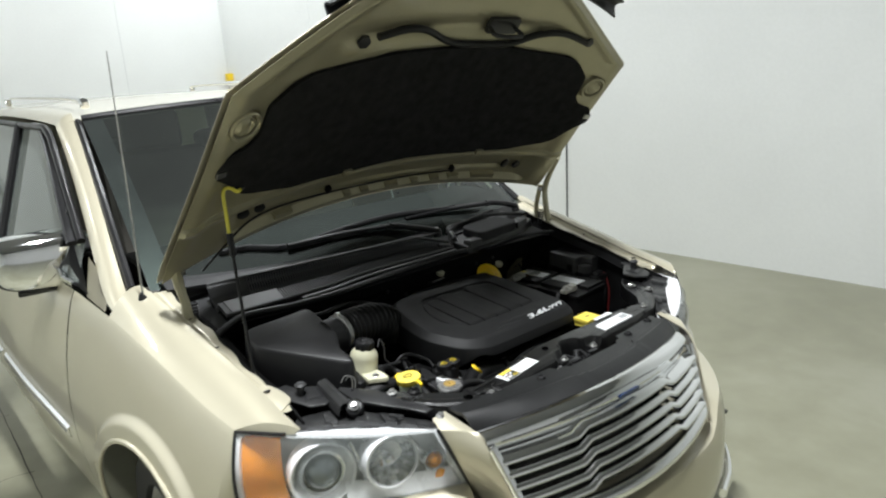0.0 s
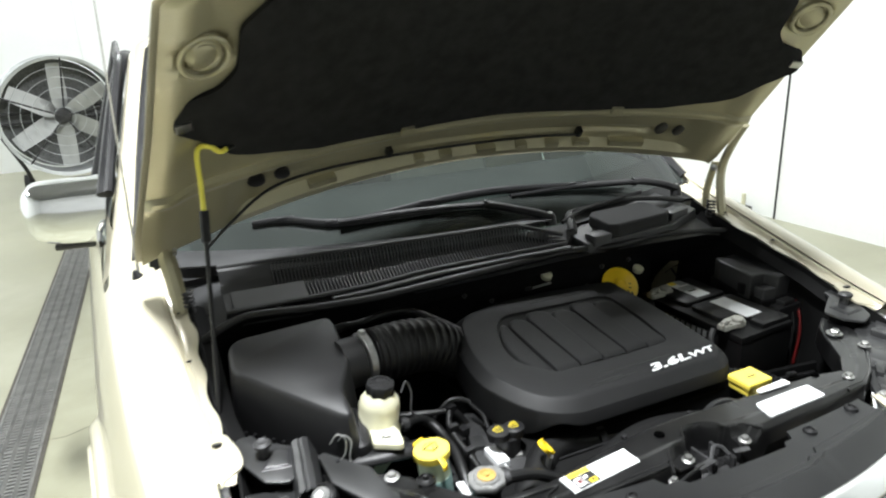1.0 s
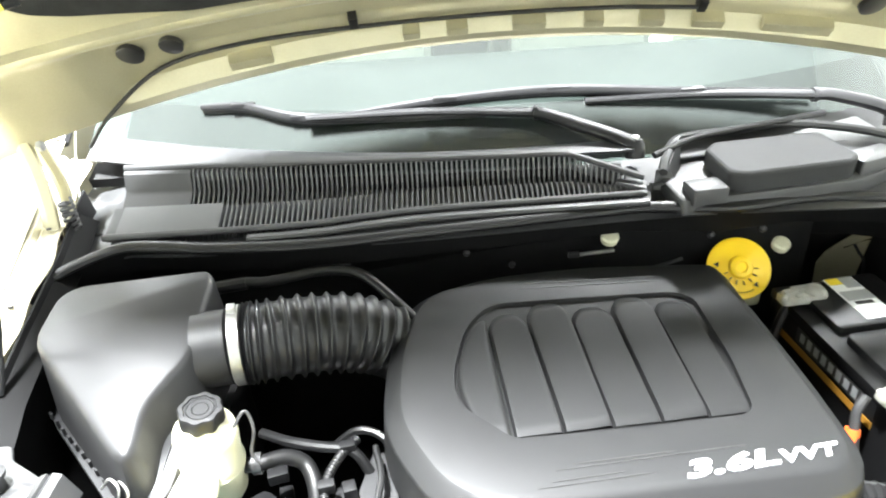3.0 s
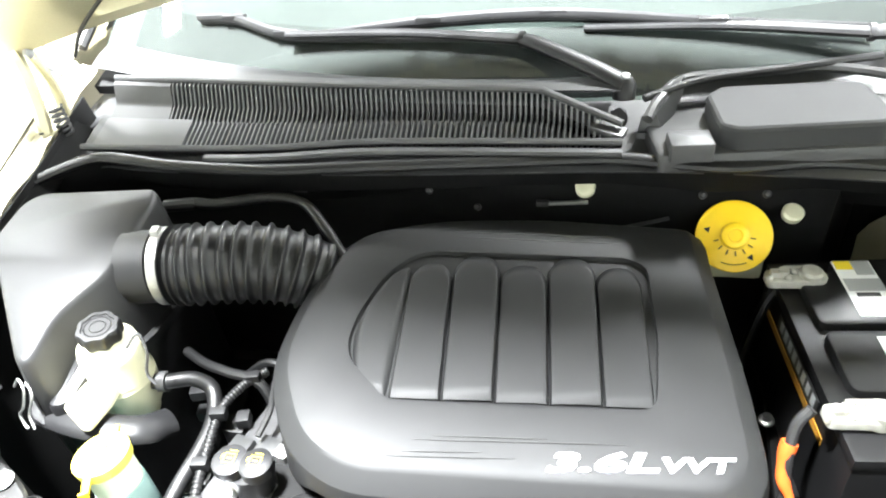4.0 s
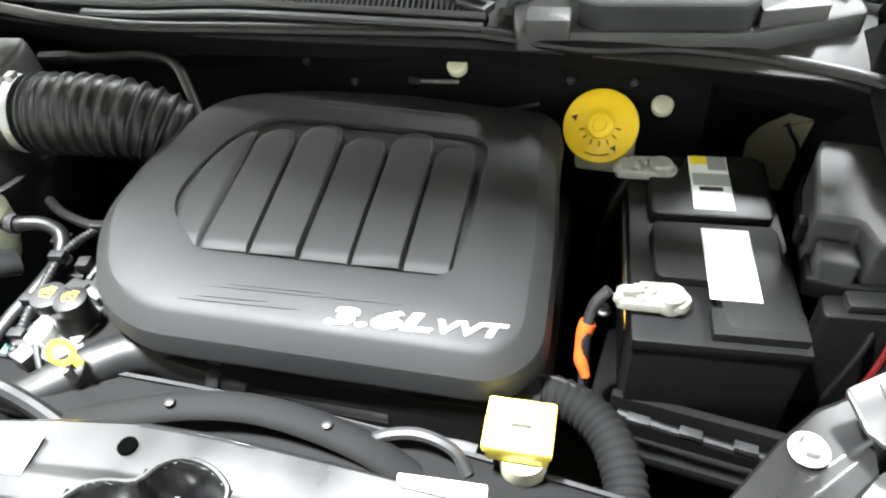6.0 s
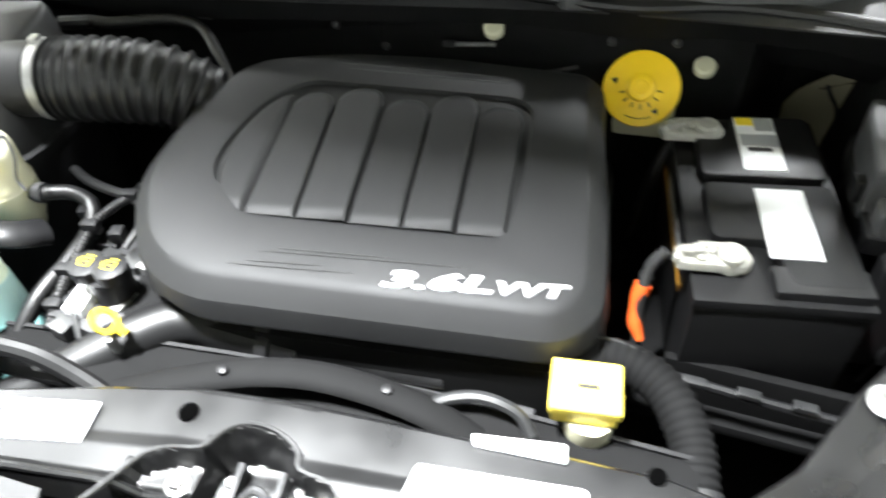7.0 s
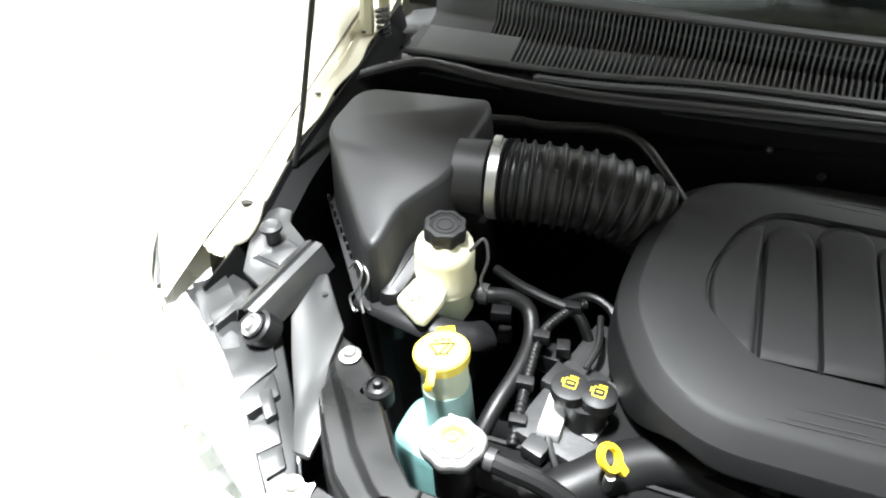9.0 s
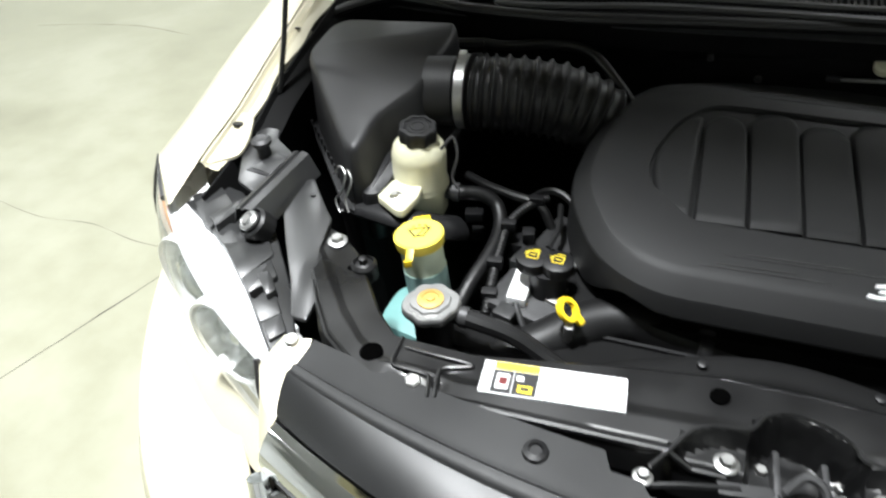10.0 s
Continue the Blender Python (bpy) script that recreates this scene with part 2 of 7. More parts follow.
def grid(fn, nu, nv, thick=0.0):
    """A sheet over u, v in 0..1; thick: its depth along the normal."""
    bm = bmesh.new()
    vs = [[bm.verts.new(fn(i / nu, j / nv)) for j in range(nv + 1)] for i in range(nu + 1)]
    for i in range(nu):
        for j in range(nv):
            bm.faces.new((vs[i][j], vs[i + 1][j], vs[i + 1][j + 1], vs[i][j + 1]))
    bmesh.ops.recalc_face_normals(bm, faces=bm.faces)
    if thick:
        bmesh.ops.solidify(bm, geom=bm.faces[:], thickness=thick)
    return bm


def rounded(pts, r, seg=5):
    """The corners of a closed outline rounded off; r: one radius, or one a corner."""
    out = []
    n = len(pts)
    for i, p in enumerate(pts):
        rr = r[i] if isinstance(r, (list, tuple)) else r
        p, a, b = Vector(p), Vector(pts[i - 1]), Vector(pts[(i + 1) % n])
        if rr <= 0:
            out.append(tuple(p))
            continue
        da, db = (a - p), (b - p)
        k = min(rr, da.length * 0.48, db.length * 0.48)
        s, e = p + da.normalized() * k, p + db.normalized() * k
        for j in range(seg + 1):
            t = j / seg
            out.append(tuple(s * (1 - t) ** 2 + p * 2 * t * (1 - t) + e * t * t))
    return out


def resample(pts, n):
    """n points evenly along a closed outline."""
    ps = [Vector(p) for p in pts] + [Vector(pts[0])]
    acc = [0.0]
    for a, b in zip(ps, ps[1:]):
        acc.append(acc[-1] + (b - a).length)
    out, j = [], 0
    for i in range(n):
        d = acc[-1] * i / n
        while acc[j + 1] < d:
            j += 1
        t = (d - acc[j]) / max(1e-9, acc[j + 1] - acc[j])
        out.append(tuple(ps[j].lerp(ps[j + 1], t)))
    return out


def offset_ring(pts, d):
    """An outline (counter-clockwise, flat) pushed outwards by d."""
    out = []
    n = len(pts)
    for i in range(n):
        a, b = Vector(pts[i - 1][:2]), Vector(pts[(i + 1) % n][:2])
        t = (b - a).normalized()
        out.append((pts[i][0] + t.y * d, pts[i][1] - t.x * d))
    return out


def rings(loops, cap_first=True, cap_last=True):
    """A skin through closed loops of as many points each."""
    bm = bmesh.new()
    vs = [[bm.verts.new(p) for p in lp] for lp in loops]
    n = len(vs[0])
    for a, b in zip(vs, vs[1:]):
        for i in range(n):
            bm.faces.new((a[i], a[(i + 1) % n], b[(i + 1) % n], b[i]))
    if cap_first:
        bm.faces.new(vs[0][::-1])
    if cap_last:
        bm.faces.new(vs[-1])
    return bm


def slab(pts, z0, z1, edge=0.003, seg=2):
    """A flat plate of an outline (x, y), with eased upper edge; z0, z1 may be functions of x, y."""
    f0 = z0 if callable(z0) else (lambda x, y: z0)
    f1 = z1 if callable(z1) else (lambda x, y: z1)
    area = sum(a[0] * b[1] - b[0] * a[1] for a, b in zip(pts, pts[1:] + pts[:1]))
    pts = pts if area > 0 else pts[::-1]
    lo = [(x, y, f0(x, y)) for x, y in pts]
    loops = [lo, [(x, y, f1(x, y) - edge) for x, y in pts]]
    for k in range(1, seg + 1):
        a = math.pi / 2 * k / seg
        q = offset_ring(pts, -edge * (1 - math.cos(a)))
        loops.append([(x, y, f1(x, y) - edge * (1 - math.sin(a))) for x, y in q])
    return rings(loops)


def box(c, s, bevel=0.0, rot=(0, 0, 0), seg=2):
    bm = bmesh.new()
    bmesh.ops.create_cube(bm, size=1.0, matrix=Matrix.Diagonal((*s, 1)))
    if bevel:
        bmesh.ops.bevel(bm, geom=bm.edges[:], offset=bevel, segments=seg, profile=0.7, affect="EDGES", clamp_overlap=True)
    return moved(bm, pose(*c, *rot))


def lathe(profile, seg=32, m=None, cap=True):
    """A turned body from (radius, height) pairs, about z, then set by m."""
    loops = [[(r * math.cos(2 * math.pi * i / seg), r * math.sin(2 * math.pi * i / seg), z) for i in range(seg)] for r, z in profile]
    bm = rings(loops, cap, cap)
    return moved(bm, m) if m else bm


def axis_pose(loc, direction):
    """z turned to a direction, at a place."""
    return Matrix.Translation(loc) @ Vector(direction).to_track_quat("Z", "Y").to_matrix().to_4x4()


def smooth_path(pts, per=6):
    ps = [Vector(p) for p in pts]
    ps = [ps[0] * 2 - ps[1]] + ps + [ps[-1] * 2 - ps[-2]]
    out = []
    for i in range(1, len(ps) - 2):
        a, b, c, d = ps[i - 1:i + 3]
        for k in range(per):
            t = k / per
            out.append(0.5 * ((2 * b) + (c - a) * t + (2 * a - 5 * b + 4 * c - d) * t * t + (3 * b - a - 3 * c + d) * t ** 3))
    out.append(ps[-2])
    return out


def tube(pts, r, seg=10, per=6, flat=1.0):
    """A round bar or hose along a smooth path; r: a radius or a function of 0..1."""
    path = smooth_path(pts, per) if per > 1 else [Vector(p) for p in pts]
    n = len(path)
    loops, side = [], None
    for i, p in enumerate(path):
        t = (path[min(i + 1, n - 1)] - path[max(i - 1, 0)]).normalized()
        if side is None:
            side = t.cross(Vector((0, 0, 1)) if abs(t.z) < 0.9 else Vector((1, 0, 0))).normalized()
        side = (side - t * side.dot(t)).normalized()
        up = side.cross(t)
        rr = r(i / (n - 1)) if callable(r) else r
        loops.append([p + (side * math.cos(a) + up * math.sin(a) * flat) * rr for a in (2 * math.pi * k / seg for k in range(seg))])
    return rings(loops)


def bolt(loc, direction=(0, 0, 1), r=0.008, parent=None, mat=None, name="bolt", label=""):
    """A flanged hexagon bolt."""
    m = axis_pose(loc, direction)
    bm = lathe([(r * 1.55, -0.001), (r * 1.6, 0.0015), (r * 1.2, 0.003)], 20)
    hexa = lathe([(r, 0.002), (r, 0.0075), (r * 0.85, 0.009)], 6)
    return part(name, moved(join(bm, hexa), m), mat or STEEL, parent, label)


def lettering(name, body, w, h, m, mat, parent=None, label="", shear=0.0, bold=0.0, depth=0.0012):
    """Words in the built-in font, stretched to w by h metres about the middle of m."""
    cu = bpy.data.curves.new(name, "FONT")
    cu.body, cu.size, cu.extrude, cu.shear, cu.offset = body, 1.0, 0.02, shear, bold
    cu.resolution_u = 3
    tmp = bpy.data.objects.new("tmp_text", cu)
    scene.collection.objects.link(tmp)
    dg = bpy.context.evaluated_depsgraph_get()
    me = bpy.data.meshes.new_from_object(tmp.evaluated_get(dg))
    bpy.data.objects.remove(tmp)
    bpy.data.curves.remove(cu)
    xs, ys = [v.co.x for v in me.vertices], [v.co.y for v in me.vertices]
    x0, x1, y0, y1 = min(xs), max(xs), min(ys), max(ys)
    fit_box = Matrix.Diagonal((w / (x1 - x0), h / (y1 - y0), depth / 0.02, 1)) @ Matrix.Translation((-(x0 + x1) / 2, -(y0 + y1) / 2, 0))
    me.transform(m @ fit_box)
    me.materials.clear()
    me.materials.append(mat)
    ob = new(name, me)
    if parent:
        ob.parent = parent
    return tagged(ob, label)

# ---- the hall ----
Y_BACK, Y_FRONT, X_LEFT = 9.4, -6.0, -5.6
WALL_SLOPE = -0.112


def right_x(y):
    return 3.5 + WALL_SLOPE * (y - 3.5)


bm = bmesh.new()
pts = [(X_LEFT - 0.3, Y_FRONT - 0.3, 0), (right_x(Y_FRONT) + 0.5, Y_FRONT - 0.3, 0), (right_x(Y_BACK) + 1.6, Y_BACK + 0.3, 0), (X_LEFT - 0.3, Y_BACK + 0.3, 0)]
lo = [(x, y, -0.2) for x, y, z in pts]
floor = tagged(part("floor", rings([lo, pts]), CONCRETE), "worn sealed concrete floor with joints and stains", "floor", kind="structure")

# joints and cracks in the slab: shallow dirty grooves
JOINTS = [
    ("joint", [(-1.17, 0.9), (-1.18, 2.0), (-1.2, 3.4), (-1.25, 5.6)], 0.007),
    ("joint", [(-1.95, 0.18), (-1.84, 0.57), (-1.71, 1.01), (-1.5, 1.75)], 0.007),
    ("crack", [(-1.46, 2.54), (-1.38, 2.53), (-1.28, 2.57), (-1.17, 2.55)], 0.006),
    ("crack", [(-1.42, 3.32), (-1.33, 3.31), (-1.26, 3.31), (-1.17, 3.28)], 0.004),
    ("crack", [(-1.47, 4.52), (-1.4, 4.5), (-1.32, 4.52)], 0.004),
    ("crack", [(-2.75, 1.24), (-2.4, 1.2), (-2.15, 1.23), (-1.9, 1.2), (-1.6, 1.22)], 0.003),
    ("crack", [(-4.1, 2.7), (-3.8, 2.78), (-3.4, 2.84), (-3.0, 2.8)], 0.004),
]
for nm, line, w in JOINTS:
    path = smooth_path([(x, y, 0) for x, y in line], 8)

    def strip(u, v, path=path, w=w):
        k = min(int(u * (len(path) - 1)), len(path) - 2)
        p = path[k].lerp(path[k + 1], u * (len(path) - 1) - k)
        t = (path[k + 1] - path[k]).normalized()
        wob = 0.6 + 0.7 * noise.noise((p.x * 9, p.y * 9, 0.3))
        return p + Vector((t.y, -t.x, 0)) * (v - 0.5) * w * wob + Vector((0.004 * noise.noise((p.x * 14, p.y * 14, 4)), 0, 0.0008))
    part(nm, grid(strip, 60, 1), CRACK, floor)

# trench drain with a slotted cast grate
drain = empty("trench_drain", "long slotted cast iron trench drain set in the concrete floor", "drain")
DX0, DX1, DY0, DY1 = -1.66, -1.46, 2.0, 5.5
part("channel", box(((DX0 + DX1) / 2, (DY0 + DY1) / 2, 0.0012), (DX1 - DX0 + 0.03, DY1 - DY0 + 0.03, 0.0016)), DARKMETAL, drain)
for sx in (DX0 - 0.006, DX1 + 0.006):
    part("frame", box((sx, (DY0 + DY1) / 2, 0.003), (0.022, DY1 - DY0 + 0.04, 0.006), 0.0015), CRACK, drain)
ny = int((DY1 - DY0) / 0.5)
for k in range(ny):
    y0, y1 = DY0 + k * 0.5 + 0.004, DY0 + (k + 1) * 0.5 - 0.004
    bm = bmesh.new()
    xs = [DX0 + 0.006 + i * (DX1 - DX0 - 0.012) / 4 for i in range(5)]
    bars = []
    for x in xs:
        bars.append(box((x, (y0 + y1) / 2, 0.006), (0.014, y1 - y0, 0.007)))
    for j in range(21):
        yy = y0 + (y1 - y0) * j / 20
        for i in range(4):
            off = (y1 - y0) / 40 if i % 2 else 0
            bars.append(box(((xs[i] + xs[i + 1]) / 2, min(yy + off, y1), 0.006), (xs[i + 1] - xs[i], 0.011, 0.007)))
    part("grate", join(bm, *bars), GRATE, drain)


def wall(name, a, b, label, h=CEIL, t=0.16, mat=None):
    a, b = Vector((*a, 0)), Vector((*b, 0))
    d = (b - a).normalized()
    n = Vector((-d.y, d.x, 0))
    lp = [a, b, b + n * t, a + n * t]
    bm = rings([[p for p in lp], [p + Vector((0, 0, h)) for p in lp]])
    return tagged(part(name, bm, mat or WALL), label, "wall", kind="structure")


SEAM_Y = 3.38
wall("wall_back", (X_LEFT, Y_BACK), (right_x(Y_BACK), Y_BACK), "white painted smooth panel wall").location = (0, 0, 0)
wall("wall_right", (right_x(Y_BACK), Y_BACK), (right_x(SEAM_Y + 0.004), SEAM_Y + 0.004), "white painted smooth panel wall with a dark seam")
wall("wall_side", (right_x(SEAM_Y - 0.004), SEAM_Y - 0.004), (right_x(Y_FRONT), Y_FRONT), "white painted smooth panel wall")
wall("wall_front", (right_x(Y_FRONT), Y_FRONT), (X_LEFT, Y_FRONT), "plain grey unseen end wall, toned to bounce light to the car", mat=END_WALLM)
wall("wall_left", (X_LEFT, Y_FRONT), (X_LEFT, Y_BACK), "white painted smooth panel wall")
# unseen ceiling, grey enough to hold back light bounced into the bay
bm = box(((X_LEFT + 5) / 2, 1.7, CEIL + 0.08), (12.5, 16.5, 0.16))
tagged(part("ceiling", bm, CEILM), "flat unseen ceiling, its grey set to limit bounced light", "ceiling", kind="structure")
part_seam = tagged(part("trim", box((right_x(SEAM_Y) - 0.004, SEAM_Y, CEIL / 2), (0.012, 0.012, CEIL), 0.002, (0, 0, 6.4)), DARKMETAL), "thin dark vertical seam strip on the wall", "trim", kind="structure")

# faint joints between the wall's panels
SEAM = material("panel_joint", (0.74, 0.76, 0.755), rough=0.5, mottle=0.05)
for k in range(11):
    y = -5.0 + 1.22 * k
    if y > SEAM_Y + 0.4:
        part("panel_joint", box((right_x(y) - 0.001, y, CEIL / 2), (0.006, 0.010, CEIL - 0.02), 0.001, (0, 0, 8.7)), SEAM, part_seam)
for k in range(5):
    part("panel_joint", box((-4.6 + 1.5 * k, Y_BACK - 0.001, CEIL / 2), (0.010, 0.006, CEIL - 0.02), 0.001), SEAM, part_seam)

# strip lights under the ceiling
proto = None
for lx, ly, watts in LAMPS:
    if proto is None:
        proto = empty("ceiling_light", "long white ceiling strip light, lit", "light", group="ceiling strip lights")
        part("housing", box((0, 0, 0.06), (0.26, 0.82, 0.07), 0.01), CEILM, proto)
        for sx in (-0.116, 0.116):
            part("diffuser", box((sx, 0, 0.012), (0.022, 0.72, 0.03), 0.006), SHADE, proto)
        proto.location = (lx, ly, CEIL - 0.13)
    else:
        copy_thing(proto, pose(lx, ly, CEIL - 0.13))

# yellow pull box and its conduit near the hall's corner
switch = empty("wall_switch", "small yellow switch box on a thin conduit down the wall", "switch")
sx = right_x(9.3) + 0.03
part("box", box((sx - 0.06, 9.30, 1.62), (0.1, 0.1, 0.14), 0.012), YELLOW, switch)
part("conduit", tube([(sx - 0.06, 9.33, 1.68), (sx - 0.065, 9.34, 2.4), (sx - 0.06, 9.34, CEIL)], 0.007, 8, 3), SEAM, switch)

# small cable box at the foot of the wall
stub = empty("floor_outlet", "small dirty conduit stub at the foot of the wall", "outlet")
part("base", box((right_x(3.62) - 0.06, 3.62, 0.03), (0.1, 0.1, 0.06), 0.01), CRACK, stub)
part("pipe", tube([(right_x(3.62) - 0.06, 3.62, 0.05), (right_x(3.62) - 0.06, 3.62, 0.16)], 0.016, 8, 2), WHITEP, stub)

# drum fan by the back wall
FANBACK = material("fan_mesh", (0.14, 0.144, 0.14), rough=0.7, grain=0.35, grain_scale=70, mottle=0.15, mottle_scale=5)
FAN_Y, FAN_X, FAN_Z, FAN_R = 7.9, -1.78, 0.80, 0.60
fan = empty("drum_fan", "large grey drum fan with six blades standing on wheels", "fan")
ring_m = pose(FAN_X, FAN_Y, FAN_Z, 90, 0, 14)
part("drum", moved(rings([[(r * math.cos(a), r * math.sin(a), z) for a in [2 * math.pi * i / 64 for i in range(64)]] for r, z in ((FAN_R - 0.02, -0.19), (FAN_R + 0.015, -0.2), (FAN_R + 0.015, -0.18), (FAN_R, -0.17), (FAN_R, 0.17), (FAN_R + 0.015, 0.18), (FAN_R + 0.015, 0.2), (FAN_R - 0.02, 0.19), (FAN_R - 0.015, 0), (FAN_R - 0.02, -0.19))], False, False), ring_m), FANM, fan, "galvanised steel drum")
part("rear_guard", moved(lathe([(FAN_R - 0.03, -0.205), (FAN_R - 0.03, -0.2), (0.02, -0.2)], 48), ring_m), FANBACK, fan, "dense grey rear mesh")
part("hub", moved(lathe([(0.02, 0.12), (0.07, 0.11), (0.085, 0.07), (0.085, -0.07), (0.05, -0.1)], 24), ring_m), DARKMETAL, fan)
for k in range(6):
    a0 = 2 * math.pi * k / 6 + 0.5

    def blade(u, v, a0=a0):
        r = 0.08 + u * (FAN_R - 0.14)
        w = 0.11 + 0.07 * u
        aa = a0 + (v - 0.5) * w / max(r, 0.14) * 1.5 * (1 - 0.45 * u)
        return ring_m @ Vector((r * math.cos(aa), r * math.sin(aa), 0.02 + (v - 0.5) * 0.11 * (1 - 0.5 * u)))
    part("blade", grid(blade, 10, 4, 0.004), FANBLADE, fan, "pale grey blade")
for k in range(5):
    a = 2 * math.pi * k / 5 + 0.2
    part("brace", moved(tube([(0.05 * math.cos(a), 0.05 * math.sin(a), 0.17), (FAN_R * math.cos(a), FAN_R * math.sin(a), 0.19)], 0.009, 6, 1), ring_m), DARKMETAL, fan)
part("guard", moved(join(*[lathe([(r - 0.003, 0.2), (r, 0.204), (r + 0.003, 0.2), (r, 0.196), (r - 0.003, 0.2)], 48, None, False) for r in [0.1 + 0.1 * i for i in range(6)]]), ring_m), FANM, fan)
for k in (-1, 1):
    part("motor_mount", moved(box((0.0, 0.05 * k, -0.12), (FAN_R * 1.95, 0.03, 0.04), 0.006), ring_m), DARKMETAL, fan)
    part("leg", tube([(FAN_X + k * 0.42, FAN_Y + 0.08, 0.10), (FAN_X + k * 0.46, FAN_Y, 0.3), (FAN_X + k * 0.6, FAN_Y, 0.62)], 0.02, 8, 4), DARKMETAL, fan)
    part("wheel", moved(lathe([(0.02, -0.02), (0.1, -0.025), (0.1, 0.025), (0.02, 0.02)], 24), pose(FAN_X + k * 0.47, FAN_Y + 0.08, 0.1, 0, 90, 0)), TYRE, fan)
part("motor", moved(lathe([(0.03, -0.3), (0.12, -0.28), (0.13, -0.1), (0.06, -0.06)], 24), ring_m), DARKMETAL, fan)

# ---- the minivan's body ----
van = empty("minivan", "champagne gold minivan with chrome trim and its bonnet propped open", "car")


def lerp_table(tab, t):
    for a, b in zip(tab, tab[1:]):
        if t <= b[0]:
            k = max(0.0, (t - a[0]) / (b[0] - a[0]))
            return [p + (q - p) * k for p, q in zip(a[1:], b[1:])]
    return list(tab[-1][1:])


# along the right wing: y -> inner flange x, flange step x, crease x, crease z
WING = [(0.50, -0.748, -0.766, -0.862, 0.880), (0.62, -0.744, -0.778, -0.884, 0.898), (0.71, -0.749, -0.780, -0.898, 0.911), (0.79, -0.763, -0.79, -0.91, 0.927), (0.89, -0.767, -0.803, -0.922, 0.950), (1.04, -0.771, -0.821, -0.938, 0.981), (1.18, -0.786, -0.839, -0.952, 1.004), (1.36, -0.80, -0.86, -0.968, 1.026), (1.62, -0.83, -0.88, -0.99, 1.042), (2.4, -0.87, -0.93, -1.055, 1.055), (5.2, -0.95, -1.0, -1.17, 1.08)]
WHEEL_Y, WHEEL_Z, ARCH_R = 1.03, 0.345, 0.385


def flange_z(y):
    return 0.938 + 0.24 * (y - 0.69)


def side_x(y, z):
    _, _, cx, cz = lerp_table(WING, y)
    t = min(1.0, max(0.0, (cz - z) / (cz - 0.2)))
    return cx - 0.085 * math.sin(math.pi * min(1.0, t * 0.92)) ** 0.8


def arch_low(y, front=WHEEL_Y, low=0.24):
    d = ARCH_R ** 2 - (y - front) ** 2
    return max(low, WHEEL_Z + math.sqrt(d)) if d > 0 else low


def sided(bm, s):
    """s = 1: the right side as built; -1: its mirror image."""
    if s < 0:
        bmesh.ops.scale(bm, vec=(-1, 1, 1), verts=bm.verts)
        for v in bm.verts:
            v.co.x += 0.03 - 0.08 * min(1.0, max(0.0, (v.co.y - 0.6) / 0.6))
    return bm


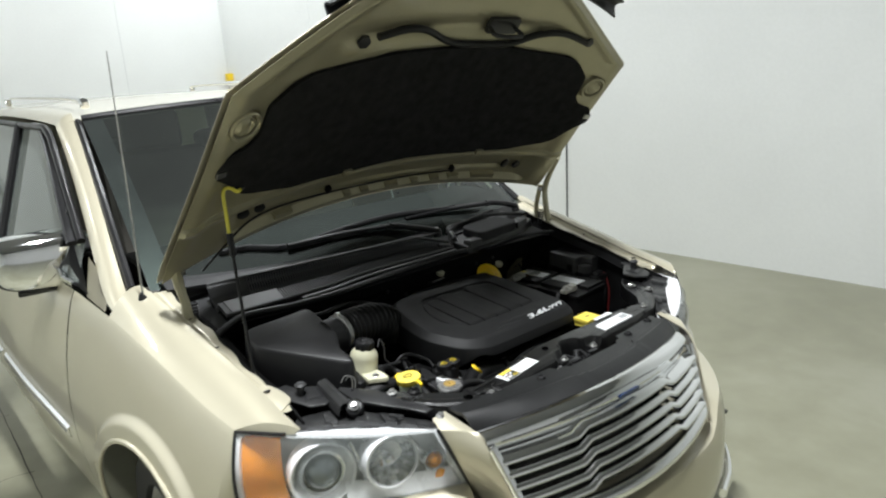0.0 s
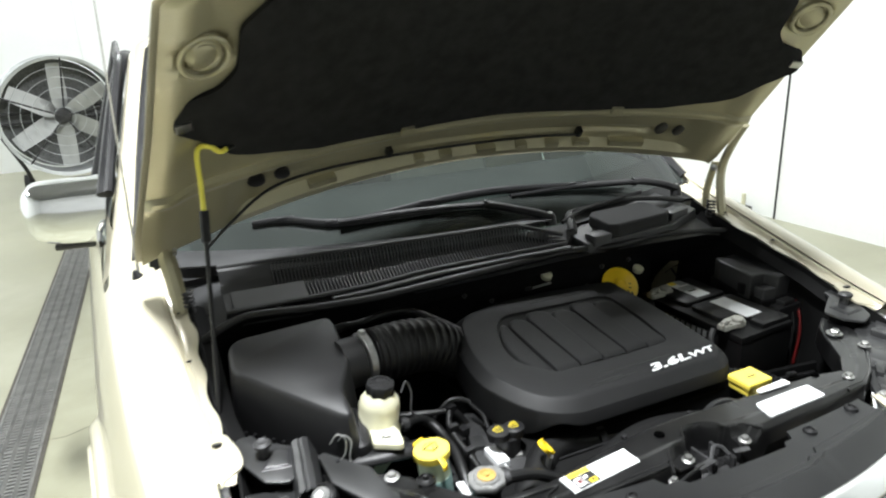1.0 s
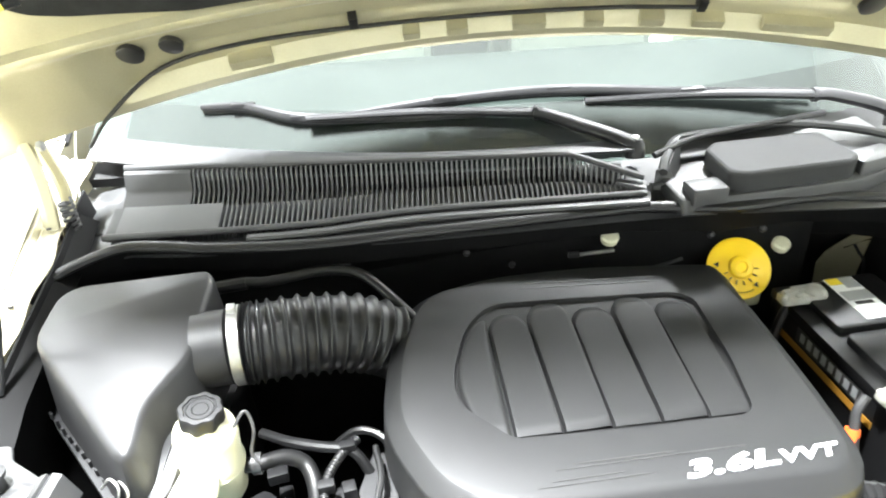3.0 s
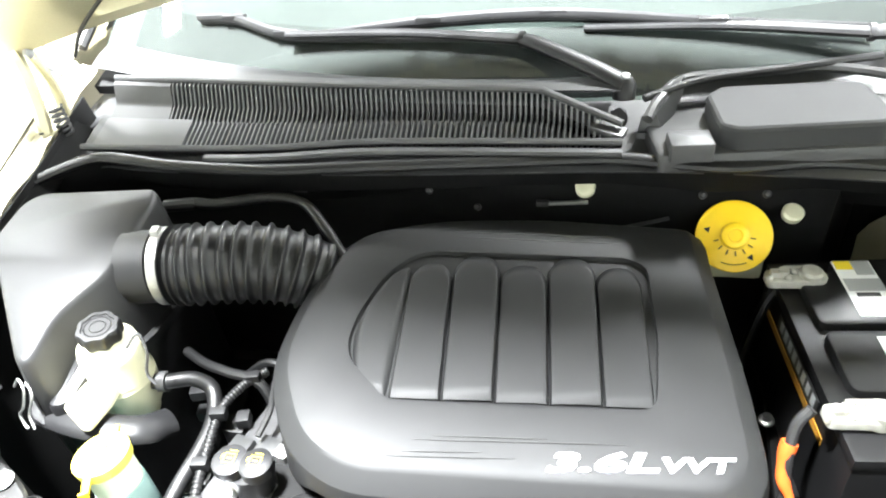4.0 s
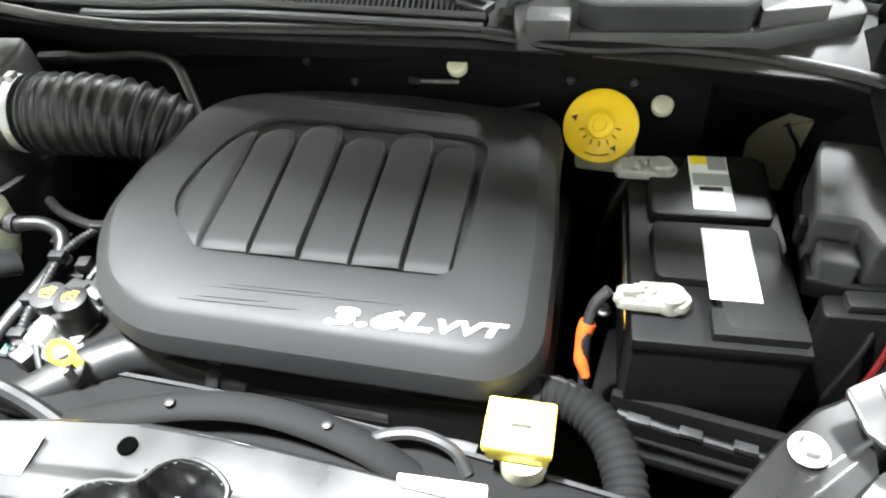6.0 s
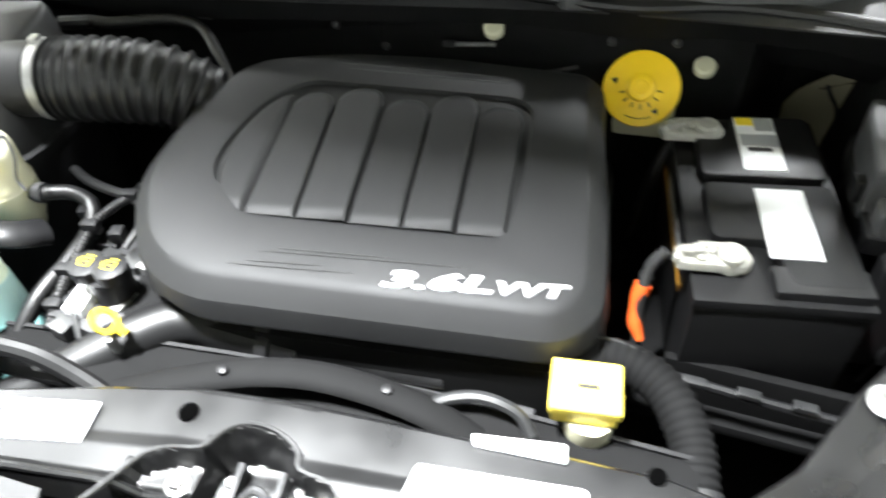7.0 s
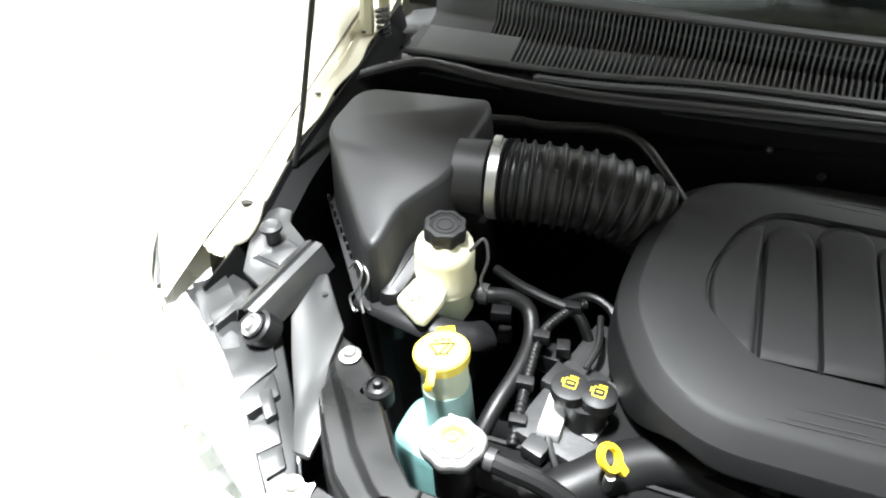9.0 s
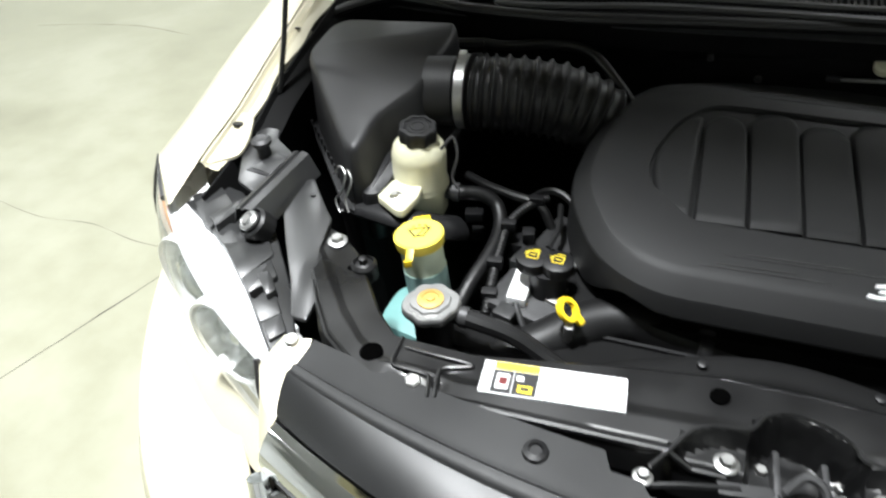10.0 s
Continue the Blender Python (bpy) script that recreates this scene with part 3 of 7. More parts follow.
for s, nm in ((1, "right"), (-1, "left")):
    wing = new("fender")
    wing.parent = van
    tagged(wing, "champagne painted front fender")

    def top(u, v):
        y0 = 0.512 + (0.625 - 0.512) * v
        y = y0 + (1.34 - y0) * u
        fi, fs, cx, cz = lerp_table(WING, y)
        x = fs + (cx - fs) * v
        z = flange_z(y) + 0.004 * (1 - v) + (cz - flange_z(y)) * v ** 1.6 + 0.012 * math.sin(math.pi * v)
        return (x, y, z)

    def side(u, v):
        _, _, cx, cz = lerp_table(WING, 0.62)
        y0 = 0.622 + 0.03 * v
        y = y0 + (1.66 - y0) * u
        _, _, cx, cz = lerp_table(WING, y)
        zl = arch_low(y, low=0.48 if y < WHEEL_Y else 0.22)
        z = cz + (zl - cz) * v
        d = min(1.0, max(0.0, (math.hypot(y - WHEEL_Y, z - WHEEL_Z) - ARCH_R - 0.045) / 0.03))
        flare = 0.020 * (1 - d * d * (3 - 2 * d)) * min(1.0, v * 3)
        return (side_x(y, z) - flare if v > 0 else cx, y, z)

    def flange(u, v):
        y = 0.60 + (1.30 - 0.60) * u
        fi, fs, _, _ = lerp_table(WING, y)
        x = fs + (fi - fs) * v
        wave = 0.004 * math.sin(u * 34) * v
        z = flange_z(y) - (0.010 if v > 0.15 else 0.0) * min(1, v * 4) + (0.004 if 0.25 < v < 0.5 else 0)
        return (x + wave, y, z)
    bm = grid(top, 40, 10)
    me = mesh_of("panel", sided(join(bm, grid(side, 90, 48)), s), PAINT, 0.5)
    ob = new("panel", me)
    ob.parent = wing

    def nose_lip(u, v):
        e = Vector(top(0, u))
        q = 0.3 * (1 - u)
        p = Vector((-0.885, 0.622, 0)) * (1 - q) ** 2 + Vector((-0.72, 0.425, 0)) * 2 * q * (1 - q) + Vector((-0.497, 0.332, 0)) * q * q
        return e.lerp(Vector((p.x, p.y + 0.004, 0.890)), v) + Vector((0, 0, 0.002)) * math.sin(math.pi * v)
    part("front_lip", sided(grid(nose_lip, 14, 4, 0.002), s), PAINT, wing)
    part("flange", sided(grid(flange, 40, 8, 0.002), s), PAINT, wing, "pale painted inner flange with holes")
    # front tab of the flange with its dark hole
    tab = rounded([(-0.776, 0.60), (-0.726, 0.632), (-0.728, 0.665), (-0.749, 0.715), (-0.782, 0.72)], 0.014)
    part("tab", sided(slab(tab, lambda x, y: flange_z(y) - 0.012, lambda x, y: flange_z(y) - 0.006, 0.002), s), PAINT, wing)
    for hy, hx, hr in ((0.69, -0.765, 0.0085), (0.93, -0.792, 0.005), (1.1, -0.80, 0.004)):
        part("hole", sided(lathe([(hr, -0.002), (hr, 0.001), (hr * 0.9, 0.0012)], 20, pose(hx, hy, flange_z(hy) - 0.004, -13.5, 0, 0)), s), TRIM, wing)

    def lip(u):
        a = math.radians(-10 + 200 * u)
        y, z = WHEEL_Y - ARCH_R * math.cos(a), WHEEL_Z + ARCH_R * math.sin(a)
        return (side_x(y, max(z, 0.25)) - 0.020, y, z)
    part("arch_lip", sided(tube([lip(i / 24) for i in range(25)], 0.008, 8, 1), s), PAINT, wing, "rolled wheel arch edge")
    # wheel house liner
    part("liner", sided(moved(lathe([(ARCH_R + 0.02, 0), (ARCH_R + 0.02, 0.17), (0.1, 0.18)], 32, None, False), pose(-0.925, WHEEL_Y, WHEEL_Z, 0, 90, 0)), s), TRIM, wing)

    # wheels
    for wy in (WHEEL_Y, WHEEL_Y + 3.078):
        wheel = new("wheel")
        wheel.parent = van
        m = pose(-0.875, wy, WHEEL_Z, 0, -90, 0)
        part("tyre", sided(moved(lathe([(0.225, -0.11), (0.31, -0.115), (0.338, -0.085), (0.343, 0), (0.338, 0.085), (0.31, 0.115), (0.225, 0.11), (0.215, 0), (0.225, -0.11)], 48, None, False), m), s), TYRE, wheel)
        spokes = [lathe([(0.215, -0.09), (0.222, 0.09), (0.205, 0.1), (0.195, 0.08), (0.19, -0.08)], 48, None, False), lathe([(0.001, 0.07), (0.06, 0.075), (0.065, 0.04), (0.001, 0.03)], 24)]
        for k in range(5):
            spokes.append(moved(box((0.125, 0, 0.06), (0.16, 0.05, 0.03), 0.01), pose(0, 0, 0, 0, 0, 72 * k)))
        part("rim", sided(moved(join(*spokes), m), s), ALU, wheel, "silver five-spoke alloy rim")

    # front and rear doors with glass
    for dy0, dy1, nmd in ((1.67, 2.72, "front_door"), (2.73, 3.75, "sliding_door"), (3.76, 5.1, "quarter_panel")):
        door = new(nmd)
        door.parent = van

        def dskin(u, v, dy0=dy0, dy1=dy1):
            y = dy0 + (dy1 - dy0) * u
            _, _, cx, cz = lerp_table(WING, y)
            zl = arch_low(y, WHEEL_Y + 3.078, 0.22)
            z = cz + (zl - cz) * v
            return (side_x(y, z) if v > 0 else cx, y, z)
        part("skin", sided(grid(dskin, 24, 18), s), PAINT, door)

        def top_x(y, z):
            _, _, cx, cz = lerp_table(WING, y)
            return cx + (z - cz) * 0.34

        def dglass(u, v, dy0=dy0, dy1=dy1):
            y = dy0 + (dy1 - dy0) * u
            zt = min(1.55, 1.10 + 0.60 * (y - 1.50)) if dy0 < 2 else 1.55
            z = 1.06 + (zt - 1.06) * v
            return (top_x(y, z) + 0.012, y, z)
        gl = part("window", sided(grid(dglass, 16, 10), s), WINDOW, door, "tinted side window")
        gl.visible_shadow = False

        def edge(v0, v1, u0, u1, nm2, mat, r=0.012, dglass=dglass, door=door):
            pts2 = [dglass(u0 + (u1 - u0) * i / 10, v0 + (v1 - v0) * i / 10) for i in range(11)]
            part(nm2, sided(tube([(p[0] - 0.012, p[1], p[2]) for p in pts2], r, 8, 1), s), mat, door)
        edge(0, 0, 0, 1, "belt_trim", CHROME, 0.01)
        edge(1, 1, 0, 1, "frame", TRIM, 0.014)
        edge(0, 1, 1, 1, "pillar_cover", TRIM, 0.02)
        if dy0 < 2:
            edge(0, 1, 0.16, 0.16, "divider", TRIM, 0.014)
            mold = [(side_x(y, 0.52) - 0.006, y, 0.52 + 0.01 * (y - 1.7)) for y in (1.72, 2.0, 2.3, 2.68)]
            part("side_moulding", sided(tube(mold, 0.014, 8, 4, 1.6), s), CHROME, door, "chrome body side moulding")
        else:
            mold = [(side_x(y, 0.52) - 0.006, y, 0.52) for y in (dy0 + 0.03, (dy0 + dy1) / 2, dy1 - 0.05)]
            part("side_moulding", sided(tube(mold, 0.014, 8, 4, 1.6), s), CHROME, door)
        if nmd != "quarter_panel":
            hy = dy1 - 0.16 if dy0 < 2 else dy0 + 0.16
            part("door_handle", sided(tube([(side_x(hy - 0.1, 0.93) - 0.005, hy - 0.1, 0.93), (side_x(hy, 0.93) - 0.035, hy, 0.932), (side_x(hy + 0.1, 0.93) - 0.005, hy + 0.1, 0.93)], 0.014, 8), s), CHROME, door)
    # black mirror sail and the door mirror
    sail = [(-0.972, 1.56, 1.045), (-0.985, 1.86, 1.05), (-0.958, 1.86, 1.20), (-0.932, 1.80, 1.20)]
    bm = bmesh.new()
    bm.faces.new([bm.verts.new(p) for p in sail])
    bmesh.ops.solidify(bm, geom=bm.faces[:], thickness=0.012)
    mir = new("door_mirror")
    mir.parent = van
    tagged(mir, "chrome capped door mirror on a black stalk")
    part("sail", sided(bm, s), TRIM, mir)
    # painted foot of the pillar in front of the sail
    foot = [(-0.970, 1.36, 1.035), (-0.975, 1.575, 1.035), (-0.946, 1.575, 1.165), (-0.925, 1.46, 1.085)]
    bm = bmesh.new()
    bm.faces.new([bm.verts.new(p) for p in foot])
    bmesh.ops.solidify(bm, geom=bm.faces[:], thickness=0.012)
    part("pillar_foot", sided(bm, s), PAINT, van)

    def cap(u, v):
        a = math.pi * (u - 0.5)
        b = math.pi * (v - 0.5)
        ca, cb = (abs(math.cos(a)) ** 0.6), (abs(math.cos(b)) ** 0.6)
        xx = math.copysign(abs(math.sin(b)) ** 0.7, math.sin(b)) * (0.5 + 0.5 * ca)
        zz = math.copysign(abs(math.sin(a)) ** 0.75, math.sin(a))
        low = 1 - 0.30 * max(0, -zz) * (0.5 - 0.5 * xx)
        return (-1.022 + 0.172 * xx - 0.012 * zz, 1.91 - 0.125 * (ca * cb) ** 0.45, 1.113 + 0.104 * zz * low)
    part("cap", sided(grid(cap, 18, 22), s), CHROME, mir, "polished chrome mirror cap")
    part("bezel", sided(tube([(-0.95, 1.905, 1.03), (-1.06, 1.905, 1.012), (-1.17, 1.90, 1.04), (-1.195, 1.9, 1.12), (-1.16, 1.9, 1.19), (-1.06, 1.905, 1.212), (-0.955, 1.905, 1.20), (-0.925, 1.905, 1.1), (-0.95, 1.905, 1.03)], 0.005, 8), s), TRIM, mir)
    part("mirror_glass", sided(box((-1.075, 1.908, 1.115), (0.19, 0.006, 0.165), 0.003), s), CHROME, mir)
    part("foot", sided(tube([(-0.965, 1.80, 1.03), (-1.0, 1.84, 1.02), (-1.13, 1.88, 1.012)], 0.02, 10, 6, 0.6), s), TRIM, mir)
    # roof pillar and rail
    P_IN = smooth_path([(-0.90, 1.30, 1.05), (-0.892, 1.42, 1.10), (-0.84, 1.80, 1.355), (-0.788, 2.19, 1.562), (-0.765, 2.45, 1.605), (-0.76, 3.6, 1.60), (-0.78, 4.9, 1.56)], 8)
    P_OUT = smooth_path([(-0.955, 1.33, 1.035), (-0.948, 1.46, 1.085), (-0.892, 1.84, 1.325), (-0.848, 2.21, 1.525), (-0.835, 2.45, 1.56), (-0.835, 3.6, 1.56), (-0.85, 4.9, 1.53)], 8)

    def pillar(u, v, P_IN=P_IN, P_OUT=P_OUT):
        k = u * (len(P_IN) - 1)
        i = min(int(k), len(P_IN) - 2)
        a, b = P_OUT[i].lerp(P_OUT[i + 1], k - i), P_IN[i].lerp(P_IN[i + 1], k - i)
        return a.lerp(b, v) + Vector((-0.35, -0.5, 0.75)) * 0.012 * math.sin(math.pi * v)
    part("roof_pillar", sided(grid(pillar, 40, 8, 0.012), s), PAINT, van, "champagne painted windscreen pillar")
    part("pillar_seal", sided(tube([(-0.882, 1.37, 1.085), (-0.826, 1.8, 1.36), (-0.772, 2.2, 1.568)], 0.013, 8), s), TRIM, van)
    # visor of stick-on window deflector along the front window's edge
    part("vent_visor", sided(tube([(-0.955, 1.72, 1.19), (-0.935, 1.87, 1.285), (-0.90, 2.1, 1.43), (-0.87, 2.35, 1.535), (-0.865, 2.6, 1.55)], 0.024, 8, 6, 0.5), s), TRIM, van, "smoked stick-on window deflector")
    # roof rack rail
    part("roof_rack", sided(tube([(-0.66, 2.55, 1.61), (-0.66, 2.62, 1.64), (-0.66, 3.2, 1.648), (-0.66, 4.6, 1.635), (-0.66, 4.75, 1.59)], 0.02, 8, 6, 0.7), s), CHROME, van, "bright roof rack rail")

roof_z = lambda x, y: 1.60 + 0.02 * min(1, (y - 2.2) / 1.0) - 0.03 * (x / 0.8) ** 2 - 0.02 * max(0, y - 3.6)
part("roof", grid(lambda u, v: (-0.8 + 1.6 * u, 2.15 + 0.06 * (2 * u - 1) ** 2 + (4.95 - 2.15) * v, roof_z(-0.8 + 1.6 * u, 2.2 + 2.75 * v)), 20, 24, 0.01), PAINT, van, "champagne painted roof")
part("tailgate", grid(lambda u, v: ((-0.95 + 1.9 * u) * (1 - 0.17 * v * v), 5.12 - 0.15 * v, 0.3 + 1.255 * v), 8, 8, 0.02), PAINT, van)


def screen(u, v):
    x = (2 * u - 1)
    yb, zb = 1.19 + 0.17 * x * x, 1.043 + 0.025 * x * x
    yt, zt = 2.06 + 0.12 * x * x, 1.605 - 0.03 * x * x
    k = v + 0.03 * math.sin(math.pi * v)
    return ((0.83 - 0.07 * v) * x, yb + (yt - yb) * v, zb + (zt - zb) * v + 0.03 * math.sin(math.pi * v))


ws = part("windscreen", grid(screen, 24, 16), SCREEN, van, "tinted laminated windscreen")
ws.visible_shadow = False
part("screen_border", grid(lambda u, v: Vector(screen(u, v * 0.13)) + Vector((0, 0.003, -0.003)), 24, 2), DULL, ws)
for a in (0.0, 0.955):
    part("side_border", grid(lambda u, v: Vector(screen(a + 0.045 * u, v)) + Vector((0, 0.003, -0.003)), 3, 16), TRIM, ws)
part("header_seal", tube([Vector(screen(i / 12, 1.0)) + Vector((0, 0.005, 0.004)) for i in range(13)], 0.014, 8, 1), TRIM, ws)

# cabin: dashboard, seats, mirror, rear floor
part("dashboard", grid(lambda u, v: (-0.80 + 1.60 * u, 1.27 + 0.66 * v, 1.045 + 0.07 * math.sin(math.pi * min(1.0, v * 0.9)) - 0.35 * max(0, v - 0.87) * 6 * 0.5), 12, 10, 0.02), INTERIOR, van, "dark dashboard top")
part("cabin_floor", box((0, 3.1, 0.42), (1.8, 3.9, 0.06)), INTERIOR, van)
for sx in (-0.38, 0.38):
    for sy in (2.45, 3.35):
        seat = new("seat")
        seat.parent = van
        part("cushion", box((sx, sy - 0.2, 0.72), (0.5, 0.52, 0.18), 0.06, seg=3), FABRIC, seat)
        part("backrest", box((sx, sy + 0.1, 1.08), (0.48, 0.14, 0.62), 0.06, (-12, 0, 0), 3), FABRIC, seat)
        part("headrest", box((sx, sy + 0.18, 1.47), (0.27, 0.11, 0.19), 0.05, (-8, 0, 0), 3), FABRIC, seat)
part("rear_view_mirror", box((0.02, 1.92, 1.45), (0.23, 0.03, 0.07), 0.02), TRIM, van)

# antenna
ant = new("antenna")
ant.parent = van
part("base", moved(lathe([(0.017, -0.01), (0.016, 0.012), (0.009, 0.026), (0.005, 0.034)], 20), pose(-0.876, 1.267, 1.062, 8, -14, 0)), TRIM, ant)
part("mast", tube([(-0.876, 1.27, 1.09), (-0.868, 1.272, 1.33), (-0.852, 1.276, 1.80)], lambda t: 0.0035 - 0.0018 * t, 6, 4), STEEL, ant, "thin steel antenna mast")

# ---- bumper, grille, lamps ----


def nose(x, z):
    k = min(1.0, abs(x) / 1.0)
    top_back = 0.09 * max(0, (z - 0.5) / 0.25) ** 2
    low_back = 0.10 * max(0, (0.42 - z) / 0.2) ** 2
    return 0.045 + 0.62 * k ** 3.2 + top_back + low_back


def bumper_skin(u, v):
    x = math.sin(math.pi * (u - 0.5)) * 0.99
    ax = abs(x)
    dip = min(1.0, max(0.0, (0.52 - ax) / 0.16))
    dip = dip * dip * (3 - 2 * dip)
    top = 0.692 - 0.060 * dip
    z = top + (0.225 - top) * v
    back = 0.204 + (ax - 0.42) * 0.96 + 0.25 * max(0, ax - 0.7) ** 1.5 if ax > 0.42 else 0.165 + 0.22 * ax * ax
    k = min(1.0, v / 0.14)
    k = k * k * (3 - 2 * k)
    front = nose(x, min(z, 0.63))
    return (x, min(back, front + 0.2) * (1 - k) + front * k if back > front else front, z - 0.02 * (1 - k))


part("bumper", grid(bumper_skin, 56, 16, 0.004), PAINT, van, "champagne painted front bumper").location = (-0.03, 0, 0)
for s in (1, -1):
    part("bumper_trim", sided(tube([(x, nose(x, 0.33) - 0.006, 0.33 - 0.05 * (abs(x) - 0.5)) for x in (-0.42, -0.55, -0.68, -0.8)], 0.013, 8, 5, 1.5), s), CHROME, van, "chrome lower bumper trim")


def band_y(x):
    return 0.185 + 0.47 * x * x


def band_z(x):
    return 0.877 - 0.024 * (x / 0.424) ** 2


def grille_y(x, z):
    return band_y(x) - 0.038 + 0.36 * (z - 0.85)


grille = new("grille")
grille.parent = van
grille.location = (-0.006, 0, 0)
tagged(grille, "chrome radiator grille with stepped horizontal bars")


def half_w(z):
    return 0.424 - 0.24 * (0.853 - z)


part("backing", grid(lambda u, v: ((2 * u - 1) * half_w(0.845 - 0.21 * v), grille_y((2 * u - 1) * half_w(0.845 - 0.21 * v), 0.845 - 0.21 * v) + 0.05, 0.845 - 0.21 * v), 20, 6, 0.01), TRIM, grille)


def frame_pt(a):
    # down one side, along the foot and up the other side
    if a < 0.3:
        z = 0.828 - 0.178 * a / 0.3
        return (-half_w(z), grille_y(half_w(z), z) - 0.004, z)
    if a < 0.7:
        x = -half_w(0.65) + 2 * half_w(0.65) * (a - 0.3) / 0.4
        return (x, grille_y(x, 0.65) - 0.008, 0.65 - 0.012 * (1 - (x / 0.375) ** 2))
    z = 0.65 + 0.178 * (a - 0.7) / 0.3
    return (half_w(z), grille_y(half_w(z), z) - 0.004, z)


part("frame", tube([frame_pt(i / 80) for i in range(81)], lambda t: 0.012 + 0.009 * max(0, math.sin(math.pi * (t - 0.25) / 0.5)) ** 0.5, 12, 1), CHROME, grille)


def band(u, v):
    # wide upper chrome band: a narrow top, a rounded nose and a leaning face
    x = (2 * u - 1) * 0.424
    prof = [(0.0, 0.0), (0.012, 0.002), (0.024, -0.003), (0.033, -0.010), (0.039, -0.022), (0.041, -0.036), (0.039, -0.050), (0.034, -0.060)]
    k = v * (len(prof) - 1)
    i = min(int(k), len(prof) - 2)
    dy, dz = (prof[i][n] + (prof[i + 1][n] - prof[i][n]) * (k - i) for n in (0, 1))
    tall = 0.75 + 0.4 * (1 - abs(2 * u - 1))
    return (x, band_y(x) - dy, band_z(x) + (dz * tall if dz < 0 else dz))


part("top_band", grid(band, 60, 21, 0.005), CHROME, grille)
part("band_groove", tube([Vector(band(0.04 + 0.92 * i / 40, 0.62)) + Vector((0, -0.001, 0)) for i in range(41)], 0.0018, 6, 1), DARKMETAL, grille)


def wing(u, v):
    x = (2 * u - 1) * 0.235
    b = Vector(band(0.5 + x / 0.848, 0.58))
    return b + Vector((0, -0.004 - 0.007 * math.sin(math.pi * v), -0.034 * (1 - 0.8 * abs(2 * u - 1) ** 1.3) * (v - 0.5)))


part("wing_badge", grid(wing, 30, 6, 0.003), CHROME, grille, "winged chrome badge")
part("badge_plate", box(tuple(Vector(wing(0.5, 0.5)) + Vector((0, -0.003, 0))), (0.082, 0.003, 0.012), 0.001), BLUE, grille, "small blue badge plate")
for k in range(5):
    def bar(t, k=k):
        z0 = 0.820 - 0.0315 * k
        hw = half_w(z0) - 0.004
        x = -hw + 2 * hw * t
        ax = abs(x)
        st = 0.015 * (1 if ax < 0.17 else max(0, 1 - (ax - 0.17) / 0.035))
        zz = z0 + st - 0.012 - 0.012 * (x / 0.424) ** 2
        return Vector((x, grille_y(x, zz) - 0.004, zz))
    # a blade with a rounded lip in front and a sloping top
    prof = [(0.022, 0.0125), (-0.006, 0.0075), (-0.013, 0.0045), (-0.017, -0.0005), (-0.0175, -0.005), (-0.014, -0.0085), (-0.004, -0.0065), (0.022, 0.002)]
    part("bar", rings([[bar(i / 90) + Vector((0, dy, dz)) for dy, dz in prof] for i in range(91)]), CHROME, grille)
# black plastic shroud between grille and radiator support


def shroud(u, v):
    x = -0.006 + (2 * u - 1) * 0.428
    yf = band_y(x) + 0.001
    yb = max(yf + 0.02, 0.336 + 0.16 * x * x - 0.02 * (1 if -0.085 < x < 0.21 else 0) - 0.012 * (1 if -0.052 < x < 0.18 else 0))
    rib = -0.004 * min(1.0, max(0.0, (v - 0.42) / 0.03)) - 0.004 * min(1.0, max(0.0, (v - 0.56) / 0.03))
    k = min(1.0, v / 0.55)
    zf, zb = band_z(x) + 0.001, 0.890
    return (x, yf + (yb - yf) * v, zf + (zb - zf) * k * (2 - k) + rib)


part("grille_shroud", grid(shroud, 90, 34, 0.006), SHROUDM, van, "dark grey plastic shroud behind the grille")
for x, y in ((-0.152, 0.312), (0.25, 0.325), (0.38, 0.345)):
    part("push_pin", lathe([(0.013, 0), (0.012, 0.004), (0.007, 0.006), (0.006, 0.003)], 20, pose(x, y, 0.8825)), BLACK, van)

